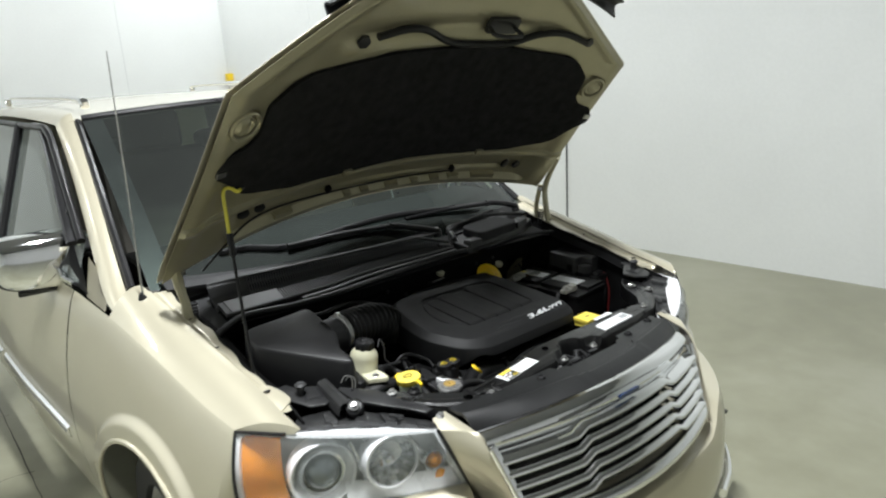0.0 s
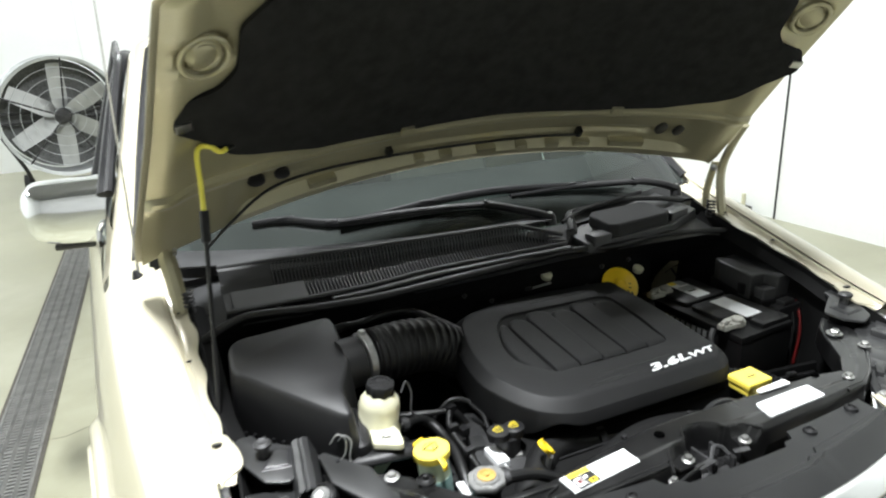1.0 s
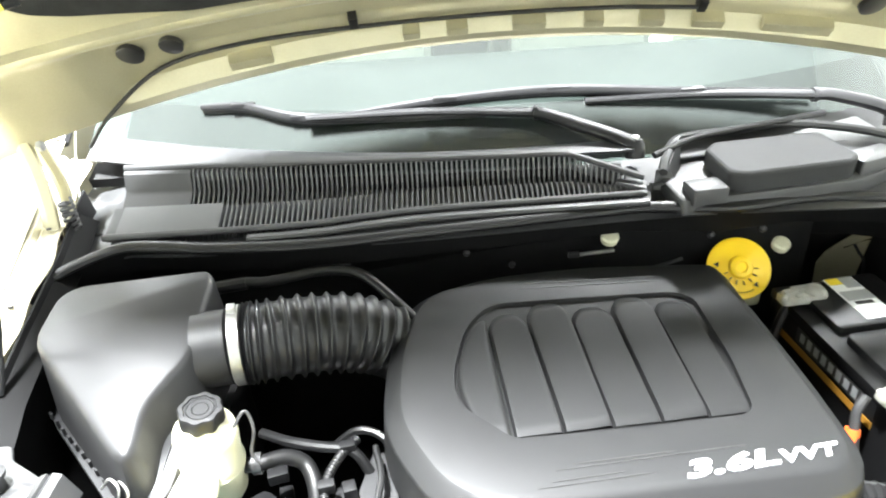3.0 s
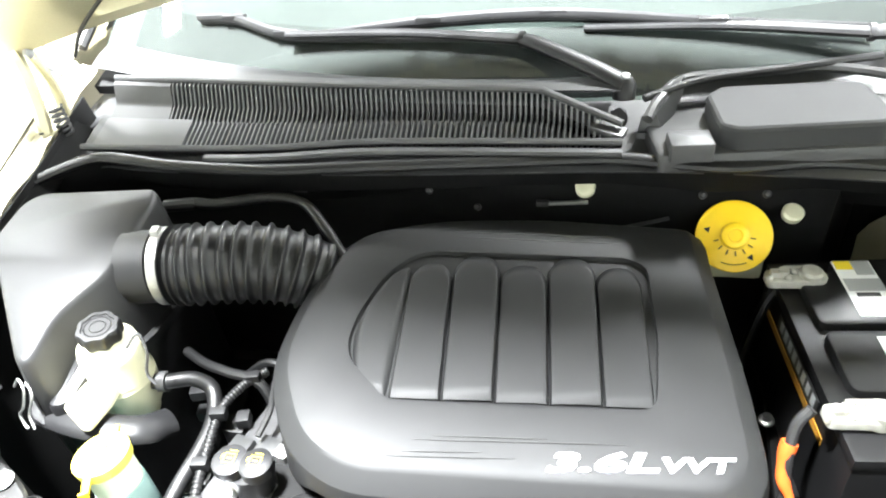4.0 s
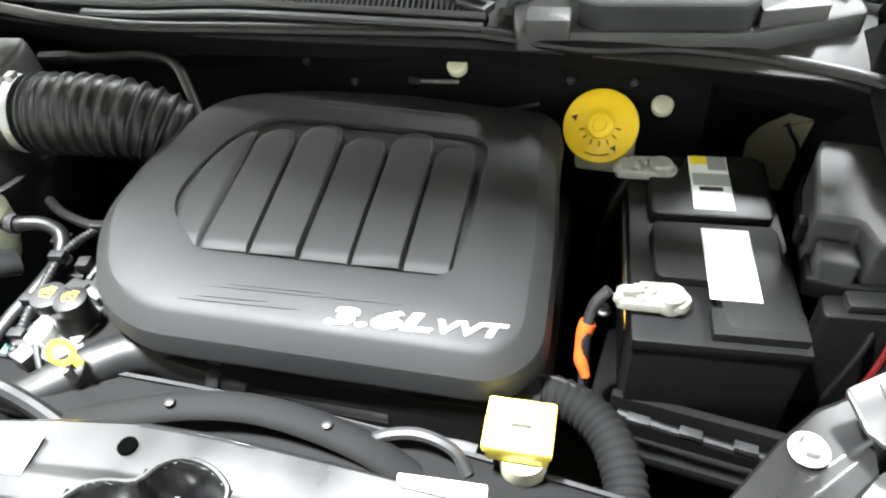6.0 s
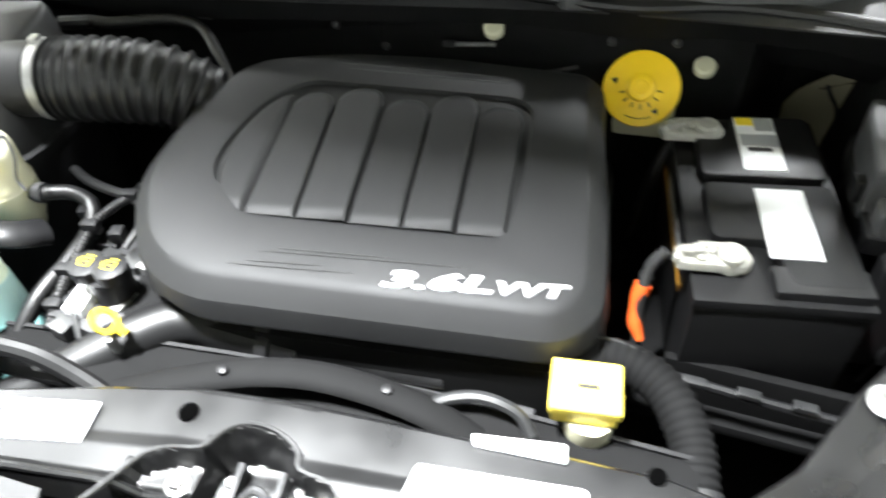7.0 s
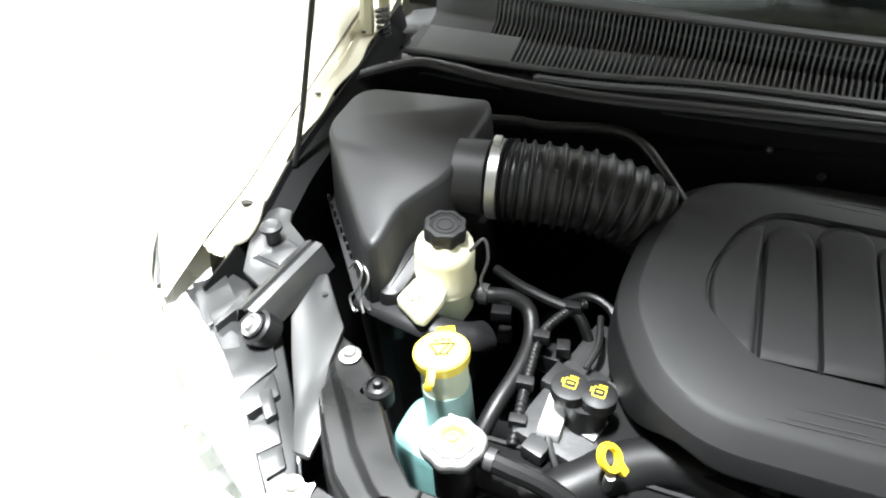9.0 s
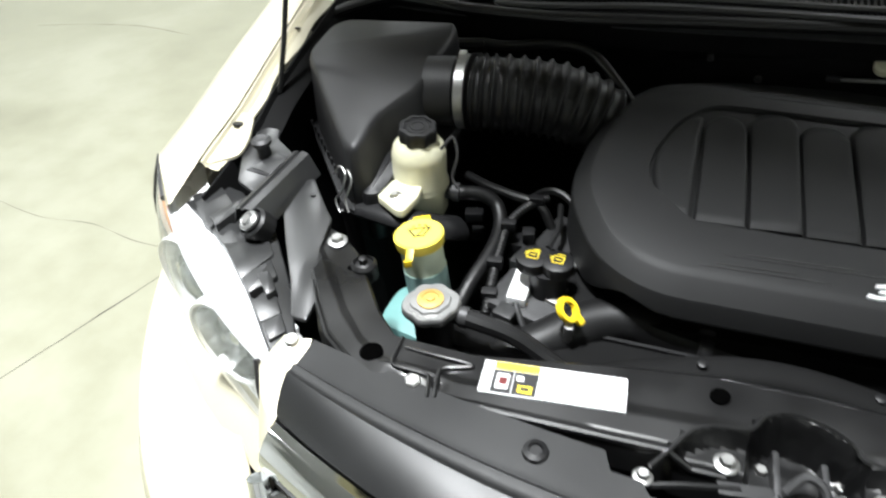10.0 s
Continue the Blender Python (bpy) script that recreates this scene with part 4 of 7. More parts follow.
for s in (1, -1):
    # head lamp
    lamp = new("headlamp")
    lamp.parent = van
    tagged(lamp, "clear headlamp with projector, amber reflector and chrome bowls")
    A, B, MID = Vector((-0.885, 0.622, 0)), Vector((-0.497, 0.332, 0)), Vector((-0.72, 0.425, 0))

    def plan(u):
        return A * (1 - u) ** 2 + MID * 2 * u * (1 - u) + B * u * u

    def lens_pt(u, v, inset=0.0):
        p = plan(u)
        t = (plan(min(1, u + 0.01)) - plan(max(0, u - 0.01))).normalized()
        nrm = Vector((t.y, -t.x, 0))
        nrm = nrm if nrm.y < 0 else -nrm
        high = 0.895 - 0.034 * u ** 1.5
        z = high - (0.215 - 0.045 * u) * v
        out = 0.055 * v + 0.018 * math.sin(math.pi * v) - 0.03 * v * v - inset
        shift = Vector((0.078 * v * u, 0, 0))
        return p + nrm * out + shift + Vector((0, 0, z))
    ln = part("lens", sided(grid(lambda u, v: lens_pt(u, v), 30, 14), s), LENS, lamp, "clear polycarbonate lens")
    ln.visible_shadow = False
    part("bucket", sided(grid(lambda u, v: lens_pt(u, v, 0.075 if 0.05 < v < 0.97 and 0.03 < u < 0.97 else 0.004), 40, 24), s), HOUSING, lamp, "bright lamp bucket")
    part("gasket", sided(tube([lens_pt(u, v) for u, v in [(0, 1 - j / 6) for j in range(6)] + [(i / 12, 0) for i in range(4)]], 0.0045, 6, 1), s), TRIM, lamp, "black edge seal")
    part("gasket", sided(tube([lens_pt(1, j / 6) for j in range(7)], 0.0045, 6, 1), s), TRIM, lamp)
    # painted fascia strip between lamp and grille
    def strip(u, v):
        if v < 0.5:
            k = v / 0.5
            a = Vector((-0.482, 0.372, 0.868)).lerp(lens_pt(1, 0) + Vector((0.004, -0.002, -0.004)), k)
            b = Vector((-0.442, 0.372, 0.874)).lerp(Vector((-0.430, 0.262, 0.854)), k)
        else:
            k = (v - 0.5) / 0.5
            z = 0.854 - 0.30 * k
            w = max(0.0, (k - 0.62) / 0.38)
            a = lens_pt(1, min(1.0, k / 0.62)) + Vector((0.004 + 0.03 * w, -0.002 - 0.02 * w, -0.004 - 0.12 * w))
            b = Vector((-half_w(z) - 0.006, grille_y(half_w(z), z) - 0.002, z))
            if k < 0.16:
                b = Vector((-0.430, 0.262, 0.854)).lerp(b, k / 0.16)
        return a.lerp(b, u) + Vector((0, -0.006, 0.004)) * math.sin(math.pi * u)
    fas = part("fascia_strip", sided(grid(strip, 6, 28, 0.004), s), PAINT, van)
    part("bolt", sided(moved(lathe([(0.012, 0), (0.012, 0.002), (0.008, 0.003), (0.008, 0.008), (0.007, 0.009)], 16), pose(-0.463, 0.362, 0.8715, 8, 4, 0)), s), STEEL, fas)

    # painted lip below the lens
    def sill(u, v):
        p = lens_pt(u, 1)
        q = lens_pt(min(1, u + 0.01), 1) - lens_pt(max(0, u - 0.01), 1)
        n = Vector((q.y, -q.x, 0)).normalized()
        n = n if n.y < 0 else -n
        return p + n * (0.075 * v - 0.022) + Vector((0, 0, 0.001 - 0.03 * v * v))
    part("bumper_lip", sided(grid(sill, 24, 6, 0.003), s), PAINT, van)

    def cheek(u, v):
        p = lens_pt(0, v)
        _, _, cx, cz = lerp_table(WING, 0.63)
        y = 0.622 + 0.03 * (cz - p.z) / 0.42 + 0.004
        q = Vector((side_x(y, min(p.z, cz - 0.001)), y, p.z))
        return p.lerp(q, u) + Vector((-0.003, 0, 0)) * math.sin(math.pi * u)
    part("fender_edge", sided(grid(cheek, 4, 12, 0.003), s), PAINT, van)
    part("turn_reflector", sided(grid(lambda u, v: lens_pt(0.03 + 0.17 * u, 0.06 + 0.9 * v, 0.010 + 0.025 * u), 8, 10, 0.006), s), AMBER, lamp, "amber side reflector")

    def ring(u0, v0, depth, nm, mat, prof, seg=40, cap=True, sharp=0.62, label=""):
        c = lens_pt(u0, v0, depth)
        d = (lens_pt(u0, v0, 0) - lens_pt(u0, v0, 0.1)).normalized()
        d = Vector((d.x * 0.4, -1.0, 0.05)).normalized()
        return part(nm, sided(lathe(prof, seg, axis_pose(c, d), cap), s), mat, lamp, label, sharp)
    ring(0.37, 0.55, 0.045, "projector_bezel", HOUSING, [(0.050, -0.035), (0.056, -0.012), (0.066, 0.002), (0.076, 0.020), (0.081, 0.022), (0.083, 0.016), (0.082, -0.03)], cap=False)
    ring(0.37, 0.55, 0.045, "projector_collar", REFLECT, [(0.062, -0.02), (0.062, 0.006), (0.056, 0.012), (0.049, 0.010), (0.046, -0.005)], cap=False)
    ring(0.37, 0.55, 0.050, "projector_lens", PROJ, [(0.045, -0.012), (0.044, 0.010), (0.036, 0.024), (0.022, 0.032), (0.004, 0.036)], label="domed dark projector lens")
    ring(0.70, 0.44, 0.045, "high_beam_bowl", REFLECT, [(0.064, 0.020), (0.061, 0.022), (0.053, -0.004), (0.036, -0.028), (0.014, -0.036), (0.012, -0.03)], seg=14, cap=False, sharp=0.15, label="faceted chrome bowl")
    ring(0.70, 0.44, 0.045, "bowl_ring", HOUSING, [(0.062, 0.016), (0.064, 0.026), (0.069, 0.026), (0.071, 0.016), (0.071, -0.03)], cap=False)
    ring(0.70, 0.44, 0.045, "bulb_shield", REFLECT, [(0.012, -0.034), (0.013, 0.004), (0.011, 0.012), (0.004, 0.015)], seg=20)
    ring(0.90, 0.52, 0.040, "turn_bulb_cup", REFLECT, [(0.014, -0.02), (0.018, 0.004), (0.026, 0.014), (0.028, 0.012), (0.028, -0.02)], cap=False)
    ring(0.90, 0.52, 0.040, "turn_bulb", AMBER, [(0.013, -0.015), (0.013, 0.004), (0.008, 0.013), (0.003, 0.015)], seg=20)
    ring(0.90, 0.84, 0.036, "lower_reflector", AMBER, [(0.016, -0.01), (0.016, 0.004), (0.003, 0.008)], seg=20)
    # pale shelf below the bowls, brow above them and the web between
    part("shelf", sided(grid(lambda u, v: lens_pt(0.46 + 0.5 * u, 0.74 + 0.24 * v, 0.045 - 0.038 * v), 20, 8, 0.003), s), HOUSING, lamp, "smooth pale shelf")
    part("brow", sided(grid(lambda u, v: lens_pt(0.19 + 0.78 * u, 0.03 + 0.12 * v, 0.012 + 0.045 * v), 24, 6, 0.003), s), HOUSING, lamp)
    for u0, u1, v0, v1 in ((0.53, 0.58, 0.18, 0.66), (0.55, 0.62, 0.72, 0.58), (0.83, 0.87, 0.14, 0.40), (0.60, 0.82, 0.16, 0.15)):
        part("web", sided(tube([lens_pt(u0 + (u1 - u0) * i / 4, v0 + (v1 - v0) * i / 4, 0.040 + 0.006 * math.sin(math.pi * i / 4)) for i in range(5)], 0.011, 10, 3, 0.5), s), REFLECT, lamp)
    # grey stepped back housing of the lamp
    hb = rounded([(-0.775, 0.545), (-0.735, 0.60), (-0.66, 0.585), (-0.60, 0.53), (-0.53, 0.455), (-0.475, 0.38), (-0.478, 0.335), (-0.56, 0.408), (-0.62, 0.458), (-0.70, 0.508)], 0.006)
    hz = lambda x, y: -0.024 * max(0.0, min(1.0, (x + 0.62) / 0.13))
    part("back_housing", sided(slab(hb, lambda x, y: 0.868 + hz(x, y), lambda x, y: 0.880 + hz(x, y), 0.003), s), GREY, lamp, "dark grey lamp back housing")
    for pts2, h in (
        ([(-0.768, 0.556), (-0.738, 0.59), (-0.675, 0.545), (-0.69, 0.50), (-0.71, 0.508)], 0.886), ([(-0.70, 0.515), (-0.683, 0.56), (-0.668, 0.55), (-0.676, 0.498)], 0.892),
        ([(-0.648, 0.476), (-0.60, 0.512), (-0.575, 0.488), (-0.585, 0.428)], 0.884), ([(-0.583, 0.428), (-0.57, 0.475), (-0.545, 0.452), (-0.56, 0.41)], 0.889),
        ([(-0.566, 0.44), (-0.556, 0.452), (-0.53, 0.428), (-0.536, 0.414)], 0.894), ([(-0.555, 0.405), (-0.535, 0.43), (-0.51, 0.405), (-0.525, 0.38)], 0.884), ([(-0.522, 0.38), (-0.508, 0.402), (-0.488, 0.382), (-0.498, 0.36)], 0.887)):
        part("step", sided(slab(rounded(pts2, 0.003), lambda x, y: 0.872 + hz(x, y), lambda x, y, h=h: h + hz(x, y), 0.0015), s), GREY, lamp)

# ---- the open bonnet ----
HD, HN, HO = Vector((0, -0.648, 0.762)), Vector((0, 0.762, 0.648)), Vector((0, 1.13, 1.17))


def hood_pt(x, s, off=0.0):
    crown = 0.12 * (1 - (x / 0.8) ** 2)
    return HO + Vector((x, 0, 0)) + HD * s + HN * (crown + off)


HOOD_W = [(0.0, 0.805), (0.03, 0.808), (0.36, 0.775), (0.64, 0.757), (0.74, 0.60), (0.82, 0.475), (0.87, 0.39), (0.925, 0.2), (0.94, 0.05)]


def hood_w(s):
    return lerp_table(HOOD_W, s)[0]


def hood_c(s):
    """Middle of the bonnet at s, a little askew to the car."""
    return -0.062 + 0.072 * min(1.0, s / 0.64)


def rear_s(x):
    return 0.015 - 0.03 * (abs(x) / 0.85) ** 2


hood = new("bonnet")
hood.parent = van
tagged(hood, "open champagne bonnet seen from beneath")


def hood_skin(u, v, off=0.056):
    s = 0.94 * v
    w = hood_w(s)
    x = (2 * u - 1) * w + hood_c(s)
    e = min(1.0, (1 - abs(2 * u - 1)) * 6, v * 14 + 0.2, (1 - v) * 8)
    return hood_pt(x, s + (rear_s(x) if v < 0.05 else 0), off * max(0.25, e))


part("outer_skin", grid(hood_skin, 48, 44, 0.0015), PAINT, hood)


def hood_inner(u, v):
    s = 0.93 * v
    w = hood_w(s) - 0.012
    x = (2 * u - 1) * w + hood_c(s)
    off = 0.0
    # pressed rear beam: a ridge at its upper edge and a drop towards the rear lip
    if s < 0.2:
        k = s / 0.2
        step = min(1.0, max(0.0, (0.176 - s) / 0.016)) * min(1.0, max(0.0, (s - 0.022) / 0.016))
        off += 0.022 * (1 - k) ** 2 * (1 - (abs(x) / 0.9) ** 2) * 0.8
        off += 0.028 * step * min(1.0, max(0.0, (0.66 - abs(x)) / 0.05))
        off += -0.014 * math.exp(-((s - 0.19) / 0.018) ** 2)
    if s < 0.1 and abs(x) < 0.52:
        off += 0.012 * math.exp(-((s - 0.085) / 0.014) ** 2)
    # raised boss
    for bx in (-0.678, 0.678):
        d = math.hypot(x - bx, s - 0.53)
        off += 0.020 * math.exp(-((d - 0.037) / 0.007) ** 2) - 0.010 * math.exp(-(d / 0.022) ** 2)
    # outer rib along the side
    edge = w - abs(x - hood_c(s))
    off += -0.012 * math.exp(-((edge - 0.045) / 0.03) ** 2) * (1 if s > 0.2 else s / 0.2)
    if s > 0.68:
        off += 0.014 * math.exp(-((s - 0.74) / 0.03) ** 2) * max(0, 1 - (abs(x) / 0.45) ** 4)
    lip = min(1.0, edge / 0.012)
    return hood_pt(x, s + (rear_s(x) if s < 0.05 else 0), off * lip)


part("inner_panel", grid(hood_inner, 130, 170, 0.0012), SHADED_PAINT, hood, "pressed inner bonnet panel")
pad_half = [(0, 0.215), (0.25, 0.205), (0.46, 0.215), (0.60, 0.25), (0.645, 0.27), (0.69, 0.325), (0.745, 0.375), (0.745, 0.40), (0.715, 0.445), (0.66, 0.45), (0.625, 0.485), (0.615, 0.575), (0.55, 0.63), (0.50, 0.648), (0.29, 0.664), (0.24, 0.672), (0, 0.675)]
outline = pad_half + [(-x, s) for x, s in pad_half[::-1] if x > 0]


def pad():
    o = rounded(outline, 0.014, 3)
    area = sum(a[0] * b[1] - b[0] * a[1] for a, b in zip(o, o[1:] + o[:1]))
    o = o if area > 0 else o[::-1]
    bm = bmesh.new()
    vs = [bm.verts.new((x, s, 0)) for x, s in o]
    bm.faces.new(vs)
    bmesh.ops.triangulate(bm, faces=bm.faces[:])
    for _ in range(2):
        bmesh.ops.subdivide_edges(bm, edges=[e for e in bm.edges if e.calc_length() > 0.05], cuts=1, use_grid_fill=False)
        bmesh.ops.triangulate(bm, faces=bm.faces[:])
    res = bmesh.ops.extrude_face_region(bm, geom=bm.faces[:])
    top_v = {v for v in res["geom"] if isinstance(v, bmesh.types.BMVert)}
    for v in bm.verts:
        on_edge = v in top_v
        nz = noise.noise((v.co.x * 7, v.co.y * 7, 1)) * 0.002
        v.co = hood_pt(v.co.x, v.co.y, (-0.014 + nz) if on_edge else -0.0005)
    return bm


part("insulation_pad", pad(), FELT, hood, "black felt insulation pad")


def hood_box(x, s, sx, ss, sh, mat, nm, off=0.0, bev=0.002, rz=0):
    b = box((0, 0, 0), (sx, ss, sh), bev, (0, 0, rz))
    p = hood_pt(x, s, off)
    slope = -0.24 * x / 0.64
    m = Matrix.Translation(p) @ Matrix(((1, 0, 0), (0, HD.y, HN.y), (0, HD.z, HN.z))).to_4x4() @ pose(0, 0, 0, 0, -math.degrees(math.atan(slope)), 0)
    return part(nm, moved(b, m), mat, hood)


for x in (-0.243, 0.33):
    hood_box(x, 0.207, 0.032, 0.022, 0.02, SHADED_PAINT, "pad_clip", -0.012)
for x, s in ((-0.728, 0.385), (0.728, 0.40)):
    hood_box(x, s, 0.03, 0.02, 0.008, STEEL, "pad_clip", -0.014)
for x, s, r in ((-0.59, 0.112, 0.02), (-0.53, 0.111, 0.018), (0.535, 0.100, 0.02), (0.590, 0.096, 0.018)):
    p = hood_pt(x, s, 0.0225)
    m = Matrix.Translation(p) @ Matrix(((1, 0, 0), (0, HD.y, -HN.y), (0, HD.z, -HN.z))).to_4x4()
    part("drain_hole", moved(lathe([(r, -0.006), (r, 0.002), (r * 0.9, 0.0028)], 24), m), TRIM, hood)
for bx in (-0.678, 0.678):
    for r, h in ((0.041, -0.010), (0.026, -0.004)):
        part("boss_ring", tube([hood_pt(bx + r * math.cos(a), 0.53 + r * math.sin(a), h) for a in [math.pi * i / 12 for i in range(25)]], 0.0055, 8, 1), SHADED_PAINT, hood)
for x, s in ((-0.258, 0.088), (0.29, 0.08)):
    hood_box(x, s, 0.014, 0.024, 0.020, BLACK, "hose_clip", 0.026)
for x, w in ((-0.43, 0.07), (-0.17, 0.028), (-0.095, 0.035), (0.022, 0.055), (0.127, 0.032), (0.22, 0.04), (0.31, 0.05), (0.45, 0.11)):
    hood_box(x, 0.036, w, 0.030, 0.026, SHADED_PAINT, "slot_land", 0.026, 0.003)
part("washer_hose", tube([hood_pt(x, s, q) for x, s, q in ((-0.72, -0.04, -0.01), (-0.66, 0.02, -0.004), (-0.56, 0.07, 0.020), (-0.43, 0.078, 0.026), (-0.258, 0.078, 0.020), (-0.05, 0.068, 0.024), (0.15, 0.070, 0.024), (0.29, 0.076, 0.020))], 0.0035, 8), RUBBER, hood, "thin black washer hose")
# front edge: striker bracket, seal and holes
hood_box(0.155, 0.75, 0.12, 0.055, 0.02, TRIM, "striker_bracket", -0.004, 0.012)
part("striker", tube([hood_pt(0.10, 0.745, -0.012), hood_pt(0.10, 0.745, -0.05), hood_pt(0.2, 0.745, -0.05), hood_pt(0.2, 0.745, -0.012)], 0.007, 8, 3), DARKMETAL, hood)
part("front_seal", tube([hood_pt(x, s, -0.008) for x, s in ((-0.31, 0.735), (-0.22, 0.75), (-0.14, 0.742), (-0.03, 0.695), (0.1, 0.683), (0.22, 0.688), (0.32, 0.725), (0.42, 0.735), (0.53, 0.71))], 0.011, 8), RUBBER, hood)
for x, s in ((-0.352, 0.721), (0.55, 0.712)):
    p = hood_pt(x, s, -0.002)
    m = Matrix.Translation(p) @ Matrix(((1, 0, 0), (0, HD.y, -HN.y), (0, HD.z, -HN.z))).to_4x4()
    part("access_hole", moved(lathe([(0.02, -0.004), (0.02, 0.006), (0.018, 0.0065)], 6), m), TRIM, hood)
part("front_moulding", grid(lambda u, v: hood_pt(0.065 + (2 * u - 1) * 0.55, 0.905 + (0.05 + 0.015 * (2 * u - 1)) * v - 0.105 * (2 * u - 1) ** 2, 0.022 + 0.025 * math.sin(math.pi * v)), 30, 6, 0.006), TRIM, hood, "black front edge moulding")

# bonnet hinges
for s in (1, -1):
    hinge = new("bonnet_hinge")
    hinge.parent = van
    part("hinge_base", sided(box((-0.80, 1.115, 1.0), (0.035, 0.10, 0.012), 0.003, (10, 0, 8)), s), SHADED_PAINT, hinge)
    part("hinge_arm", sided(tube([(-0.80, 1.10, 0.99), (-0.80, 1.12, 1.07), (-0.81, 1.135, 1.16), (-0.805, 1.10, 1.24), (-0.80, 1.06, 1.30)], 0.009, 6, 5, 1.6), s), SHADED_PAINT, hinge)
    part("hinge_link", sided(tube([(-0.79, 1.15, 1.0), (-0.79, 1.165, 1.08), (-0.80, 1.15, 1.18)], 0.007, 6, 5, 1.8), s), SHADED_PAINT, hinge)
    part("spring", sided(tube([(-0.775 + 0.012 * math.cos(k * 1.05), 1.13 + 0.012 * math.sin(k * 1.05), 1.0 + 0.0016 * k) for k in range(44)], 0.0028, 6, 1), s), DARKMETAL, hinge)
    for hz, hy in ((1.0, 1.10), (1.165, 1.14), (0.985, 1.15)):
        part("hinge_bolt", sided(lathe([(0.01, 0), (0.01, 0.008), (0.006, 0.01)], 6, axis_pose((-0.79, hy, hz), (1, 0, 0))), s), STEEL, hinge)

# prop rod with its yellow grip
rod = empty("prop_rod", "black bonnet prop rod with a yellow plastic grip", "prop rod")
part("shaft", tube([(-0.752, 0.79, 0.94), (-0.743, 0.825, 1.02), (-0.716, 0.92, 1.302)], 0.0045, 8, 2), RUBBER, rod)
part("sleeve", tube([(-0.7215, 0.9, 1.245), (-0.716, 0.92, 1.302)], 0.0095, 10, 1), RUBBER, rod)
part("grip", tube([(-0.716, 0.92, 1.302), (-0.713, 0.930, 1.36), (-0.712, 0.934, 1.405), (-0.704, 0.936, 1.422), (-0.685, 0.940, 1.420), (-0.668, 0.945, 1.408), (-0.655, 0.95, 1.412)], 0.0052, 10, 6), GRIPY, rod, "yellow plastic grip")
part("tip", tube([(-0.655, 0.95, 1.412), (-0.642, 0.965, 1.414)], 0.006, 8, 1), TRIM, rod)

# ---- engine bay: shell, radiator support, cowl ----
bay = new("engine_bay_shell")
bay.parent = van
tagged(bay, "dark inner wings, bulkhead and lower tray of the engine bay")
for s in (1, -1):
    def apron(u, v):
        y = 0.55 + 0.66 * u
        fi = lerp_table(WING, y)[0]
        x = fi + 0.004 + 0.05 * math.sin(min(1, v * 1.3) * math.pi / 2) + 0.02 * math.sin(u * 9) * v
        return (x, y, flange_z(y) - 0.012 - 0.62 * v)
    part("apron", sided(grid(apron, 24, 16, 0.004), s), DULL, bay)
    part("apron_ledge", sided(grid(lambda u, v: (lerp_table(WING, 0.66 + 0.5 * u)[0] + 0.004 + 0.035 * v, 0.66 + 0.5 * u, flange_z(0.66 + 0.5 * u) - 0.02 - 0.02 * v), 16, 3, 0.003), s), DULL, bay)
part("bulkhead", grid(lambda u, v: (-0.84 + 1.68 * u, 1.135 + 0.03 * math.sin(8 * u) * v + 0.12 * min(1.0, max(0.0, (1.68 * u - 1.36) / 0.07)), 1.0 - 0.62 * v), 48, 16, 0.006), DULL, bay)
part("lower_tray", grid(lambda u, v: (-0.84 + 1.68 * u, 0.30 + 0.9 * v, 0.42 + 0.02 * math.sin(11 * u + 5 * v)), 12, 8, 0.01), TRIM, bay)

# radiator support: black enamelled beam, curving back towards both wings
CORE = [(-0.60, 0.60, 0.56), (-0.52, 0.555, 0.495), (-0.497, 0.546, 0.455), (-0.462, 0.525, 0.408), (-0.425, 0.485, 0.368), (-0.385, 0.438, 0.347), (-0.35, 0.409, 0.336), (-0.25, 0.412, 0.335), (-0.09, 0.452, 0.345), (0.0, 0.47, 0.352), (0.08, 0.475, 0.355), (0.15, 0.475, 0.36), (0.27, 0.474, 0.372), (0.36, 0.476, 0.38), (0.44, 0.474, 0.392), (0.495, 0.462, 0.40), (0.545, 0.508, 0.425), (0.60, 0.595, 0.465), (0.636, 0.64, 0.50), (0.68, 0.67, 0.56)]
# rear edge of the recess that holds the latch: x -> y
RECESS = [(-0.07, 0.30), (-0.05, 0.332), (-0.037, 0.355), (-0.02, 0.385), (0.0, 0.397), (0.03, 0.404), (0.042, 0.424), (0.062, 0.436), (0.093, 0.434), (0.119, 0.42), (0.128, 0.403), (0.16, 0.397), (0.185, 0.37), (0.20, 0.33), (0.22, 0.30)]
support = new("radiator_support")
support.parent = van
tagged(support, "glossy black radiator support beam with bolts and labels")


